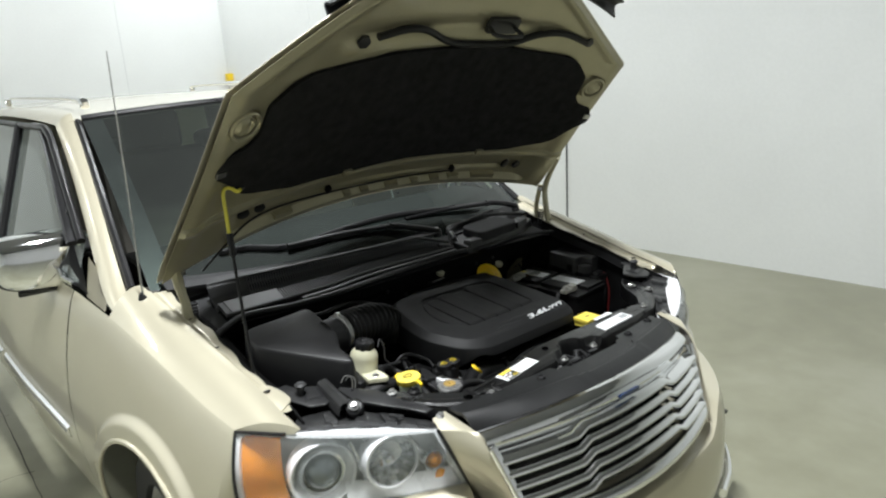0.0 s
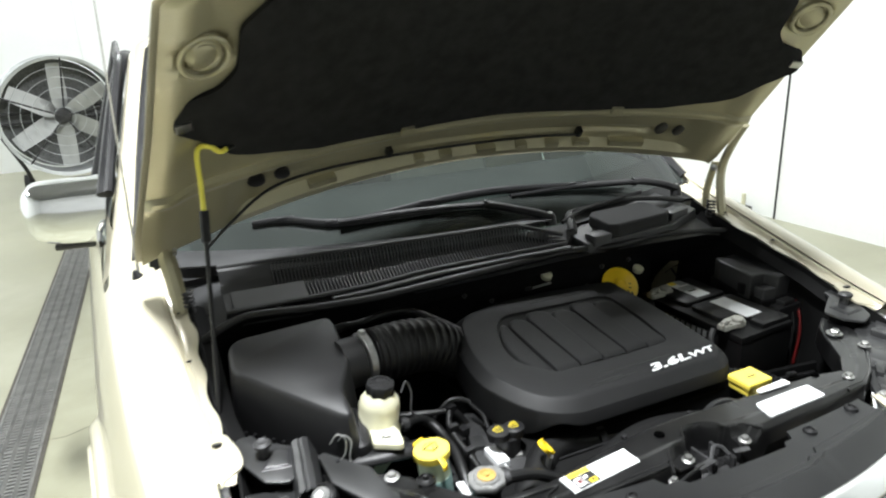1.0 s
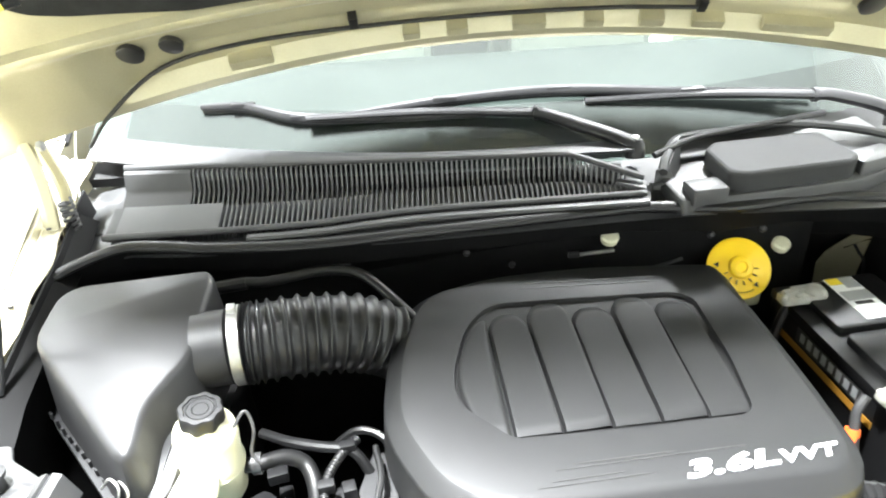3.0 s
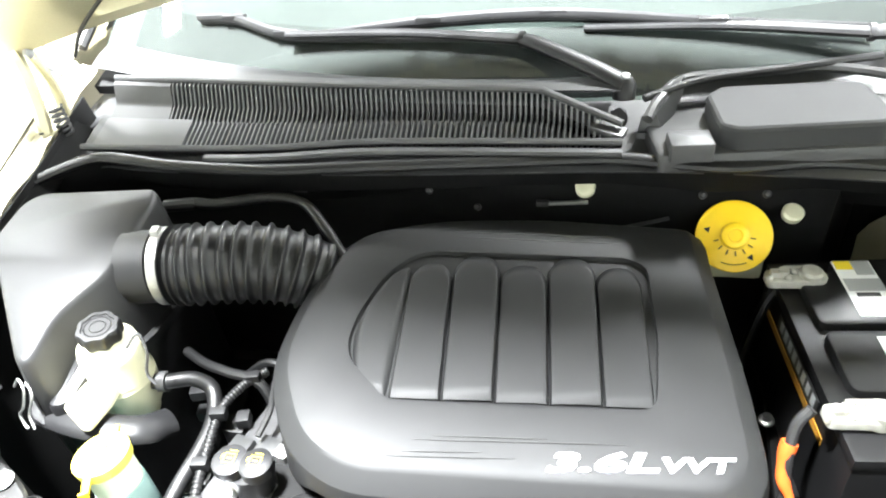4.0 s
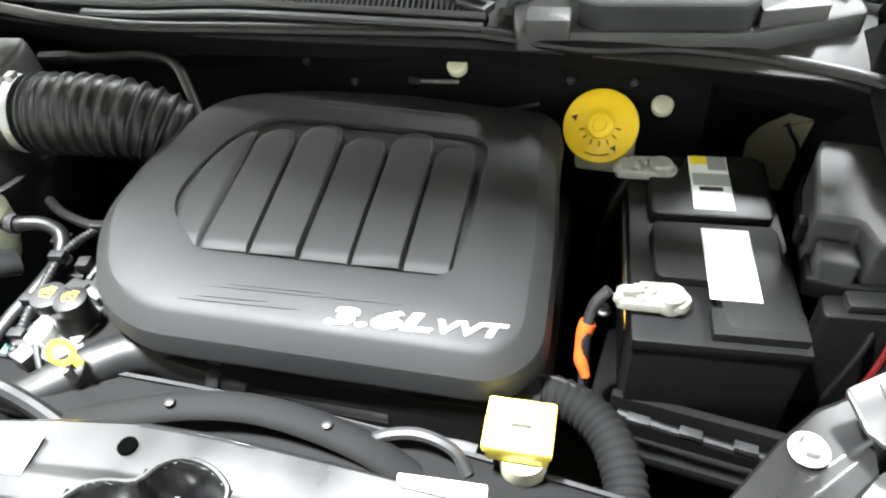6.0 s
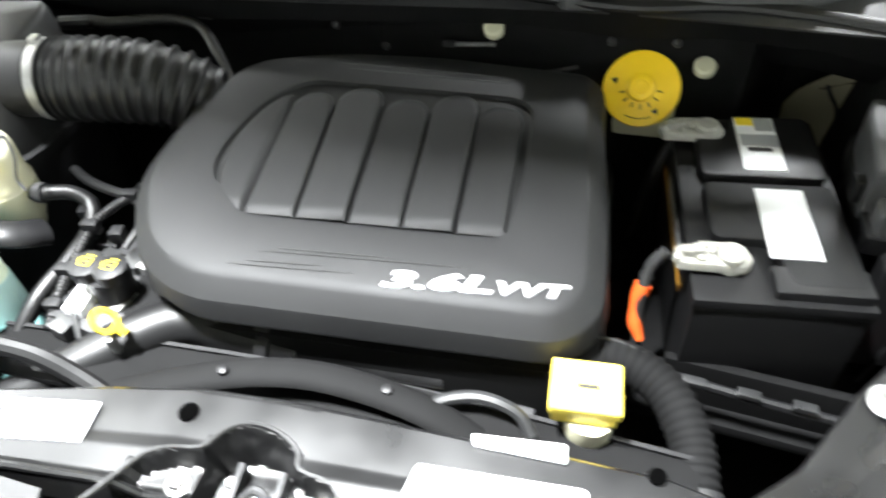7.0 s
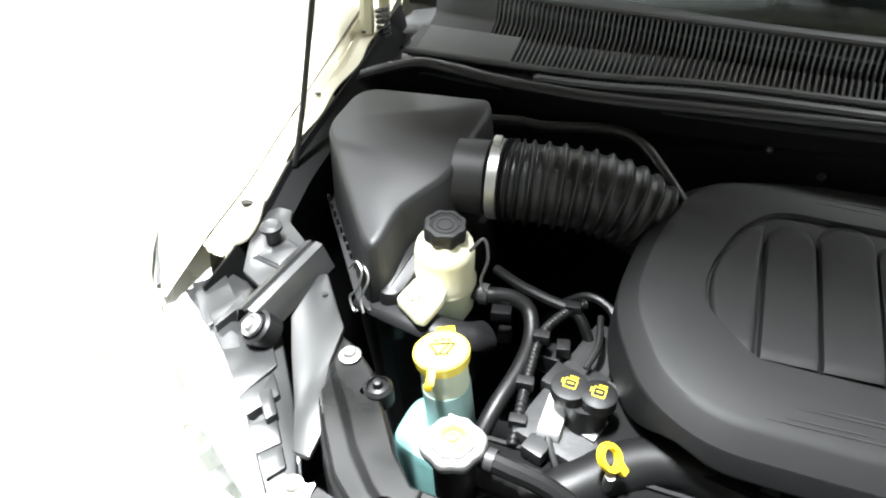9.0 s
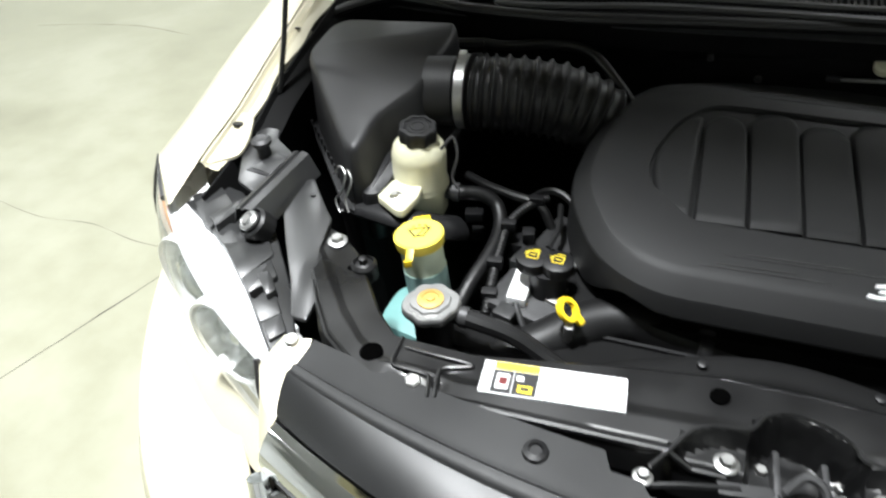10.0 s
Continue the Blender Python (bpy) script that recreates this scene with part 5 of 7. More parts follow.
def core_pt(u, v):
    k = u * (len(CORE) - 1)
    i = min(int(k), len(CORE) - 2)
    a, b = CORE[i], CORE[i + 1]
    t = k - i
    t = t * t * (3 - 2 * t) * 0.5 + t * 0.5
    x, yb, yf = (a[j] + (b[j] - a[j]) * t for j in range(3))
    z = 0.880
    # folded profile: rear lip, flat top, front fold
    prof = [(0.0, -0.05), (0.02, -0.004), (0.06, 0.0), (0.5, 0.0), (0.62, 0.003), (0.85, 0.002), (0.93, -0.006), (1.0, -0.035)]
    for p, q in zip(prof, prof[1:]):
        if v <= q[0]:
            dz = p[1] + (q[1] - p[1]) * (v - p[0]) / (q[0] - p[0])
            break
    y = yb + (yf - yb) * v
    # dished centre where the latch sits, deeper under the arch
    d = 0.0
    if -0.07 < x < 0.22:
        d = 0.022 * max(0.0, min(1.0, (lerp_table(RECESS, x)[0] - y) / 0.007))
        if 0.036 < x < 0.126:
            d += 0.03 * max(0.0, min(1.0, (lerp_table(RECESS, x)[0] - y - 0.004) / 0.006))
    # pressed corner pocket
    d2 = math.exp(-(((x + 0.300) / 0.027) ** 6)) * math.exp(-(((y - 0.349) / 0.016) ** 6))
    hump = 0.006 * math.exp(-(((x + 0.50) / 0.04) ** 2))
    return (x, y, z + dz - d - 0.007 * d2 + hump)


part("beam", grid(core_pt, 220, 44, 0.003), GLOSS, support, sharp=0.5)
for x, y, r in ((-0.362, 0.372, 0.0135), (0.0, 0.437, 0.010), (-0.455, 0.49, 0.004), (0.43, 0.47, 0.008)):
    part("hole", lathe([(r, 0), (r, 0.0025), (r * 0.92, 0.003)], 20, pose(x, y, 0.8803)), VOID, support)
bolt((-0.494, 0.526, 0.888), (0, 0, 1), 0.0085, support)
bolt((-0.300, 0.350, 0.8765), (0, 0, 1), 0.0095, support)
bolt((-0.054, 0.33, 0.868), (0, 0, 1), 0.006, support)
bolt((0.016, 0.376, 0.8605), (0, 0, 1), 0.0075, support)
bolt((0.15, 0.378, 0.8605), (0, 0, 1), 0.0075, support)
bolt((0.478, 0.43, 0.884), (0, 0, 1), 0.0075, support)
bolt((0.624, 0.585, 0.884), (0, 0, 1), 0.0115, support)
bolt((0.630, 0.512, 0.884), (0, 0, 1), 0.0085, support)
part("front_baffle", grid(lambda u, v: Vector(core_pt(0.06 + 0.86 * u, 0.99)) + Vector((0, 0.006, -0.002 - 0.26 * v)), 60, 4, 0.003), DULL, support)
part("rubber_buffer", lathe([(0.017, -0.02), (0.017, 0.002), (0.013, 0.006), (0.012, 0.002), (0.006, 0.004), (0.005, 0.012), (0.002, 0.013)], 20, pose(-0.441, 0.50, 0.882)), RUBBER, support)
part("edge_bead", tube([core_pt(i / 80, 0.90) for i in range(5, 40)], 0.0042, 8, 1), GLOSS, support)
part("edge_bead", tube([core_pt(i / 80, 0.90) for i in range(59, 76)], 0.0042, 8, 1), GLOSS, support)
part("recess_lip", tube([(x, y + 0.003, 0.881) for x, y in RECESS[1:-2]], 0.0028, 6, 3), GLOSS, support)
part("pocket_rim", tube([(-0.338, 0.404, 0.881), (-0.336, 0.386, 0.8825), (-0.334, 0.370, 0.8825), (-0.328, 0.363, 0.8825), (-0.308, 0.363, 0.8825), (-0.289, 0.363, 0.8825), (-0.284, 0.356, 0.8825), (-0.277, 0.336, 0.881)], 0.0024, 8), GLOSS, support)
part("pocket_rim", tube([(-0.329, 0.392, 0.881), (-0.292, 0.391, 0.8825), (-0.258, 0.392, 0.8825), (-0.247, 0.390, 0.8825), (-0.262, 0.383, 0.8825), (-0.274, 0.378, 0.8825), (-0.278, 0.369, 0.8825), (-0.270, 0.339, 0.881)], 0.0024, 8), GLOSS, support)

# bonnet latch
latch = new("bonnet_latch")
latch.parent = van
tagged(latch, "black and zinc bonnet latch in the support's recess")
part("plate", slab(rounded([(0.035, 0.345), (0.15, 0.35), (0.155, 0.43), (0.035, 0.425)], 0.012), 0.82, 0.826, 0.002), DARKMETAL, latch)
part("cheek", box((0.062, 0.385, 0.835), (0.006, 0.06, 0.03), 0.002, (0, 0, 6)), DARKMETAL, latch)
part("cheek", box((0.105, 0.385, 0.835), (0.006, 0.06, 0.03), 0.002, (0, 0, 6)), DARKMETAL, latch)
part("hook", tube([(0.07, 0.375, 0.845), (0.085, 0.388, 0.858), (0.10, 0.384, 0.856), (0.108, 0.37, 0.845)], 0.0045, 8), DARKMETAL, latch)
part("spring", tube([(0.05 + 0.0019 * k, 0.362 + 0.005 * math.cos(k * 0.9), 0.848 + 0.005 * math.sin(k * 0.9)) for k in range(36)], 0.0014, 5, 1), DARKMETAL, latch)
part("lever", box((0.035, 0.352, 0.861), (0.05, 0.014, 0.004), 0.0015, (0, 6, 14)), DARKMETAL, latch)
part("lever", box((0.125, 0.36, 0.858), (0.03, 0.012, 0.004), 0.0015, (0, -8, -18)), DARKMETAL, latch)
part("cable", tube([(0.03, 0.352, 0.862), (-0.02, 0.335, 0.866), (-0.06, 0.322, 0.862)], 0.0035, 6), RUBBER, latch)
for x, y in ((0.05, 0.40), (0.12, 0.405)):
    bolt((x, y, 0.827), (0, 0, 1), 0.006, latch)

# labels on the beam
lab = new("warning_label")
lab.parent = van
tagged(lab, "white warning label with yellow and black panels")
LU, LV = Vector((0.147, 0.024, 0)), Vector((0.006, -0.042, 0))
LO = Vector((-0.236, 0.402, 0.8845))


def on_label(nm, u0, v0, u1, v1, h, mat):
    c = [LO + LU * u + LV * v for u, v in ((u0, v0), (u1, v0), (u1, v1), (u0, v1))]
    lo2 = [(p.x, p.y, p.z - 0.0015) for p in c]
    hi = [(p.x, p.y, p.z + h) for p in c]
    part(nm, rings([lo2, hi]), mat, lab)


on_label("sheet", 0, 0, 1, 1, 0.0003, LABELW)
on_label("yellow_band", 0.08, 0.02, 0.40, 0.25, 0.0008, LABELY)
on_label("black_panel", 0.08, 0.27, 0.40, 0.97, 0.0008, LABELK)
on_label("pictogram", 0.11, 0.38, 0.2, 0.85, 0.0013, LABELW)
on_label("pictogram", 0.27, 0.68, 0.37, 0.9, 0.0013, LABELY)
on_label("pictogram", 0.25, 0.4, 0.3, 0.55, 0.0013, LABELW)
for k in range(5):
    on_label("text_bar", 0.46 + 0.02 * (k % 2), 0.2 + 0.13 * k, 0.62 + 0.06 * ((k * 3) % 4), 0.235 + 0.13 * k, 0.0008, LABELG if k % 2 else LABELW)
for u0, v0, u1, v1 in ((0.46, 0.10, 0.50, 0.15), (0.56, 0.08, 0.66, 0.13), (0.72, 0.40, 0.79, 0.46), (0.72, 0.52, 0.79, 0.58), (0.84, 0.40, 0.93, 0.46), (0.84, 0.52, 0.93, 0.58), (0.46, 0.86, 0.54, 0.91), (0.86, 0.88, 0.93, 0.91)):
    on_label("text_bar", u0, v0, u1, v1, 0.0008, LABELG)
on_label("divider", 0.225, 0.29, 0.23, 0.95, 0.0012, LABELW)
on_label("pictogram", 0.13, 0.5, 0.19, 0.72, 0.0017, REDP)
on_label("pictogram", 0.29, 0.73, 0.35, 0.84, 0.0017, LABELK)
lab2 = part("service_label", slab(rounded([(0.222, 0.388), (0.376, 0.399), (0.375, 0.443), (0.229, 0.434)], 0.006), 0.882, 0.8862, 0.0004), LABELW, van, "plain white service label")
part("text_block", box((0.35, 0.42, 0.8864), (0.035, 0.022, 0.0006)), LABELG, lab2)
part("tag", slab(rounded([(0.272, 0.462), (0.354, 0.463), (0.352, 0.481), (0.269, 0.473)], 0.003), 0.882, 0.8852, 0.0004), LABELW, van, "small white sticker")

# lamp support brackets at both corners
for s in (1, -1):
    br = new("lamp_bracket")
    br.parent = van
    tagged(br, "dark grey stamped lamp support bracket with bolts")
    br.location = (0.015 if s < 0 else 0.0, 0, 0)
    o = rounded([(-0.738, 0.70), (-0.728, 0.712), (-0.703, 0.712), (-0.692, 0.69), (-0.655, 0.668), (-0.612, 0.64), (-0.622, 0.60), (-0.66, 0.572), (-0.70, 0.588), (-0.728, 0.64)], 0.005)
    part("plate", sided(slab(o, lambda x, y: 0.898 + 0.14 * max(0, y - 0.58), lambda x, y: 0.903 + 0.14 * max(0, y - 0.58), 0.002), s), GREY, br)

    w = rounded([(-0.702, 0.612), (-0.676, 0.662), (-0.642, 0.652), (-0.648, 0.606)], 0.003)
    part("window", sided(slab(w, 0.90, lambda x, y: 0.9045 + 0.14 * max(0, y - 0.58), 0.0008), s), TRIM, br)
    part("inner_tab", sided(slab(rounded([(-0.694, 0.617), (-0.672, 0.655), (-0.650, 0.647), (-0.655, 0.611)], 0.003), 0.90, lambda x, y: 0.906 + 0.14 * max(0, y - 0.58), 0.0008), s), GREY, br)
    part("stud", sided(lathe([(0.011, -0.02), (0.010, 0.006), (0.015, 0.008), (0.016, 0.014), (0.011, 0.018), (0.006, 0.016)], 20, pose(-0.691, 0.65, 0.925)), s), DARKMETAL, br)
    if s < 0:
        # only the plate stands clear of the beam's arm at this corner
        continue

    def chan(u, v):
        # folded ridge from the plate down to the adjuster
        y = 0.655 - 0.135 * u
        prof = [(-0.648, 0.886), (-0.640, 0.912), (-0.630, 0.917), (-0.628, 0.913), (-0.622, 0.917), (-0.612, 0.914), (-0.598, 0.880)]
        k = v * (len(prof) - 1)
        i = min(int(k), len(prof) - 2)
        return (prof[i][0] + (prof[i + 1][0] - prof[i][0]) * (k - i) - 0.012 * u, y, prof[i][1] + (prof[i + 1][1] - prof[i][1]) * (k - i) + 0.012 * (1 - u))
    part("channel", sided(grid(chan, 10, 18, 0.002), s), GREY, br, sharp=0.3)
    part("adjuster", sided(lathe([(0.023, -0.02), (0.023, 0.003), (0.019, 0.006), (0.018, 0.002)], 28, axis_pose((-0.617, 0.512, 0.900), (-0.3, -0.45, 0.85))), s), BLACK, br)
    part("adjuster_screw", sided(lathe([(0.015, 0.0), (0.015, 0.005), (0.011, 0.008), (0.008, 0.006), (0.007, 0.010)], 20, axis_pose((-0.620, 0.509, 0.904), (-0.3, -0.45, 0.85))), s), CAPM, br)
    part("gusset", sided(slab(rounded([(-0.600, 0.622), (-0.590, 0.628), (-0.538, 0.574), (-0.521, 0.558), (-0.508, 0.505), (-0.492, 0.470), (-0.466, 0.425), (-0.462, 0.392), (-0.484, 0.392), (-0.515, 0.441), (-0.56, 0.50), (-0.594, 0.548)], 0.004), lambda x, y: 0.880 + 0.10 * (y - 0.45), lambda x, y: 0.886 + 0.10 * (y - 0.45), 0.002), s), GREY, br)
    part("hole", sided(lathe([(0.004, 0), (0.004, 0.004)], 14, pose(-0.572, 0.594, 0.8985)), s), TRIM, br)

# ---- cowl panel below the windscreen ----
cowl = new("cowl_panel")
cowl.parent = van
tagged(cowl, "dark grey plastic cowl panel with a slatted air intake")


def cowl_front(x):
    return 1.045 + 0.03 * math.exp(-((x - 0.3) / 0.35) ** 2) + 0.015 * math.exp(-((x + 0.68) / 0.08) ** 2) - 0.05 * max(0, (abs(x) - 0.68)) * 6 * 0.3


def cowl_rear(x):
    return 1.20 + 0.17 * (x / 0.83) ** 2


def cowl_z(x, y):
    f, r = cowl_front(x), cowl_rear(x)
    k = max(0.0, min(1.0, (y - f) / (r - f)))
    edge = -0.03 * max(0, (abs(x) - 0.66) / 0.16)
    return 1.005 + edge + 0.055 * k ** 0.8


part("base_sheet", grid(lambda u, v: (-0.82 + 1.64 * u, cowl_front(-0.82 + 1.64 * u) + (cowl_rear(-0.82 + 1.64 * u) - cowl_front(-0.82 + 1.64 * u)) * v, cowl_z(-0.82 + 1.64 * u, cowl_front(-0.82 + 1.64 * u) + (cowl_rear(-0.82 + 1.64 * u) - cowl_front(-0.82 + 1.64 * u)) * v) - 0.012), 60, 12, 0.004), COWL, cowl)
# raised frame of the intake on the right half
GX0, GX1 = -0.70, 0.205


def g_front(x):
    return (1.075 + 0.018 * (1 / (1 + math.exp(-(x + 0.28) * 22))) + 0.012 * max(0, x + 0.2), 1.022 + 0.008 * (1 / (1 + math.exp(-(x + 0.28) * 22))))


def g_rear(x):
    y = 1.205 - 0.092 * (x + 0.6) + 0.03 * (x + 0.6) ** 2
    if x > 0.08:
        y -= (x - 0.08) * 0.30
    return (y, 1.082 - (0.28 * (x - 0.08) if x > 0.08 else 0))


def intake(u, v, drop=0.0):
    x = GX0 + (GX1 - GX0) * u
    (yf, zf), (yr, zr) = g_front(x), g_rear(x)
    ym, zm = yf + (yr - yf) * 0.50, zf + (zr - zf) * 0.36
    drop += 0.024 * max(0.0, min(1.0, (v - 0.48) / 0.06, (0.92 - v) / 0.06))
    if v < 0.5:
        k = v * 2
        return Vector((x, yf + (ym - yf) * k, zf + (zm - zf) * k - drop))
    k = v * 2 - 1
    return Vector((x, ym + (yr - ym) * k, zm + (zr - zm) * k - drop))


# near-black sheet that paints the shade in the gaps between slats
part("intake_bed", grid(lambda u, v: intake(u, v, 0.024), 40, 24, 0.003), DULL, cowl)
part("intake_end", grid(lambda u, v: intake(u * 0.135, v, 0.0), 6, 30, 0.012), COWL, cowl)
part("intake_step", grid(lambda u, v: intake(0.02 + u * 0.19, 0.02 + v * 0.44, -0.003), 8, 8, 0.008), COWL_LIT, cowl, sharp=0.3)
part("front_rim", tube([intake(i / 30, 0) + Vector((0, -0.004, 0.001)) for i in range(31)], 0.006, 8, 1), COWL, cowl)
part("rear_rim", tube([intake(i / 30, 1) + Vector((0, 0.004, 0.002)) for i in range(31)], 0.006, 8, 1), COWL, cowl)
part("front_gutter", tube([intake(i / 30, 0) + Vector((0, -0.02, -0.008)) for i in range(8, 31)], 0.009, 8, 1, 0.7), COWL, cowl)
part("intake_tip", box((0.185, 1.118, 1.037), (0.05, 0.03, 0.012), 0.004, (0, 8, -20)), COWL, cowl)
NSL = 86
for i in range(NSL):
    u = 0.14 + (0.965 - 0.14) * i / (NSL - 1)
    bm = bmesh.new()
    vs = []
    nseg = 18
    for k in range(nseg + 1):
        p = intake(u, k / nseg)
        for dx, dz in ((-0.0015, 0.001), (0.0015, 0.001), (0.0017, -0.022), (-0.0017, -0.022)):
            vs.append(bm.verts.new(p + Vector((dx, 0, dz))))
    for k in range(nseg):
        for j in range(3):
            a, b = k * 4 + j, k * 4 + (j + 1) % 4
            bm.faces.new((vs[a], vs[b], vs[b + 4], vs[a + 4]))
        bm.faces.new((vs[k * 4 + 3], vs[k * 4], vs[k * 4 + 4], vs[k * 4 + 7]))
    part("slat", bm, COWL_LIT, cowl, sharp=0.4)
# apron between intake and glass


def apron_sheet(u, v):
    x = -0.80 + 1.00 * u
    yr, zr = g_rear(min(x, 0.08))
    if x < -0.6:
        yr = 1.205 + 0.35 * (-0.6 - x)
    y1, z1 = 1.20 + 0.17 * (x / 0.83) ** 2 + 0.012, 1.078 + 0.02 * (x / 0.83) ** 2
    y0, z0 = min(yr + 0.008, y1 - 0.03), 1.080
    return (x, y0 + (y1 - y0) * v, z0 + (z1 - z0) * v + 0.004 * math.sin(math.pi * v))


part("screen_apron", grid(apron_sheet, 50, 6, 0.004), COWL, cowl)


# the apron continued, in black so that its shade is in the colour
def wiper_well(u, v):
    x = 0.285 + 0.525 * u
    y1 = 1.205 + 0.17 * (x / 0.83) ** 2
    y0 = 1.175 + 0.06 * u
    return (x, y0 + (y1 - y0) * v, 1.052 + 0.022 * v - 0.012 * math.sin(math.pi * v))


part("wiper_well", grid(wiper_well, 30, 8, 0.004), BLACK, cowl, "end of the screen apron, made black to stand for shade")
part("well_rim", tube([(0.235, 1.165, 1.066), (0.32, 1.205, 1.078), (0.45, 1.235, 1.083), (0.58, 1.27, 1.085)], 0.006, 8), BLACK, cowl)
# raised cover on the left half
part("cover_base", slab(rounded([(0.235, 1.14), (0.30, 1.235), (0.50, 1.25), (0.66, 1.30), (0.70, 1.15), (0.56, 1.09), (0.255, 1.06)], 0.012), 1.0, lambda x, y: 1.034 + 0.16 * (y - 1.1), 0.006), COWL, cowl)
part("cover_rim", tube([(0.24, 1.125, 1.052), (0.255, 1.16, 1.064), (0.297, 1.225, 1.07), (0.40, 1.238, 1.074), (0.50, 1.25, 1.076), (0.60, 1.22, 1.072), (0.68, 1.19, 1.06)], 0.008, 8), COWL, cowl)
lid = slab(rounded([(0.322, 1.165), (0.335, 1.085), (0.36, 1.075), (0.545, 1.095), (0.565, 1.115), (0.54, 1.20), (0.52, 1.205), (0.345, 1.19)], 0.008), 1.02, lambda x, y: 1.066 + 0.10 * (y - 1.1), 0.006)
part("access_lid", lid, LIDM, cowl, "raised rectangular access cover", 0.3)
part("step", slab(rounded([(0.265, 1.10), (0.325, 1.105), (0.33, 1.06), (0.27, 1.055)], 0.005), 1.02, 1.048, 0.004), COWL, cowl)
part("step", slab(rounded([(0.565, 1.10), (0.65, 1.13), (0.64, 1.18), (0.56, 1.15)], 0.006), 1.02, 1.058, 0.004), COWL, cowl)
part("wedge", rings([[(0.225, 1.125, 1.02), (0.27, 1.12, 1.02), (0.30, 1.22, 1.02), (0.265, 1.20, 1.02)], [(0.232, 1.14, 1.05), (0.252, 1.135, 1.056), (0.296, 1.215, 1.08), (0.285, 1.21, 1.08)]]), COWL, cowl)
part("drain_hole", lathe([(0.010, 0), (0.010, 0.002), (0.009, 0.0022)], 16, pose(0.232, 1.118, 1.032, -20, 0, 0)), TRIM, cowl)
# rubber seal along the front of the cowl
SEAL = [(-0.80, 0.985, 0.962), (-0.775, 1.005, 0.985), (-0.73, 1.03, 1.0), (-0.665, 1.054, 1.012), (-0.60, 1.05, 1.012), (-0.506, 1.04, 1.008), (-0.351, 1.036, 1.006), (-0.20, 1.048, 1.008), (-0.069, 1.058, 1.010), (0.10, 1.072, 1.012), (0.198, 1.08, 1.012), (0.35, 1.068, 1.008), (0.48, 1.09, 1.006), (0.62, 1.08, 1.0), (0.74, 1.05, 0.99), (0.80, 1.0, 0.97)]
part("cowl_seal", tube(SEAL, 0.011, 10, 6, 0.8), RUBBER, cowl, "black rubber bonnet seal")
part("seal_channel", grid(lambda u, v: (lambda p: (p[0], p[1] + 0.004 + 0.03 * v, p[2] - 0.006 - 0.055 * v))(SEAL[min(15, int(u * 15 + 0.001))]), 15, 4, 0.004), DULL, cowl)


def under(u, v):
    k = u * (len(SEAL) - 1)
    i = min(int(k), len(SEAL) - 2)
    p = Vector(SEAL[i]).lerp(Vector(SEAL[i + 1]), k - i)
    return p + Vector((0, 0.012 + 0.085 * v, -0.01 - 0.11 * v))


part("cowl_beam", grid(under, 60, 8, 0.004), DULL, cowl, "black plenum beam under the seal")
for x, y, z in ((0.154, 1.118, 0.940), (0.465, 1.120, 0.902)):
    part("plug", lathe([(0.015, -0.010), (0.016, 0.001), (0.013, 0.004), (0.004, 0.005)], 24, axis_pose((x, y - 0.005, z), (0, -0.42, 0.9))), WHITEP, cowl, "pale round blanking plug")

# small fittings along the bulkhead
part("clip_bar", box((0.122, 1.098, 0.918), (0.075, 0.006, 0.005), 0.0015, (0, -3, 2)), STEEL, cowl, "thin bright clip bar")
part("clip_bar", box((0.088, 1.097, 0.917), (0.020, 0.009, 0.009), 0.002), DARKMETAL, cowl)
part("bulkhead_pipe", tube([(0.215, 1.105, 0.868), (0.235, 1.10, 0.878), (0.262, 1.10, 0.886), (0.285, 1.105, 0.890)], 0.0032, 8), DARKMETAL, cowl)
part("bulkhead_pipe", tube([(-0.42, 1.075, 0.955), (-0.36, 1.07, 0.950), (-0.30, 1.072, 0.945)], 0.004, 8), DARKMETAL, cowl)
for x, z in ((-0.10, 0.93), (-0.02, 0.90), (0.33, 0.935), (0.42, 0.94)):
    part("stud", lathe([(0.006, -0.004), (0.006, 0.004), (0.003, 0.007)], 12, axis_pose((x, 1.105, z), (0, -0.8, 0.6))), DARKMETAL, cowl)

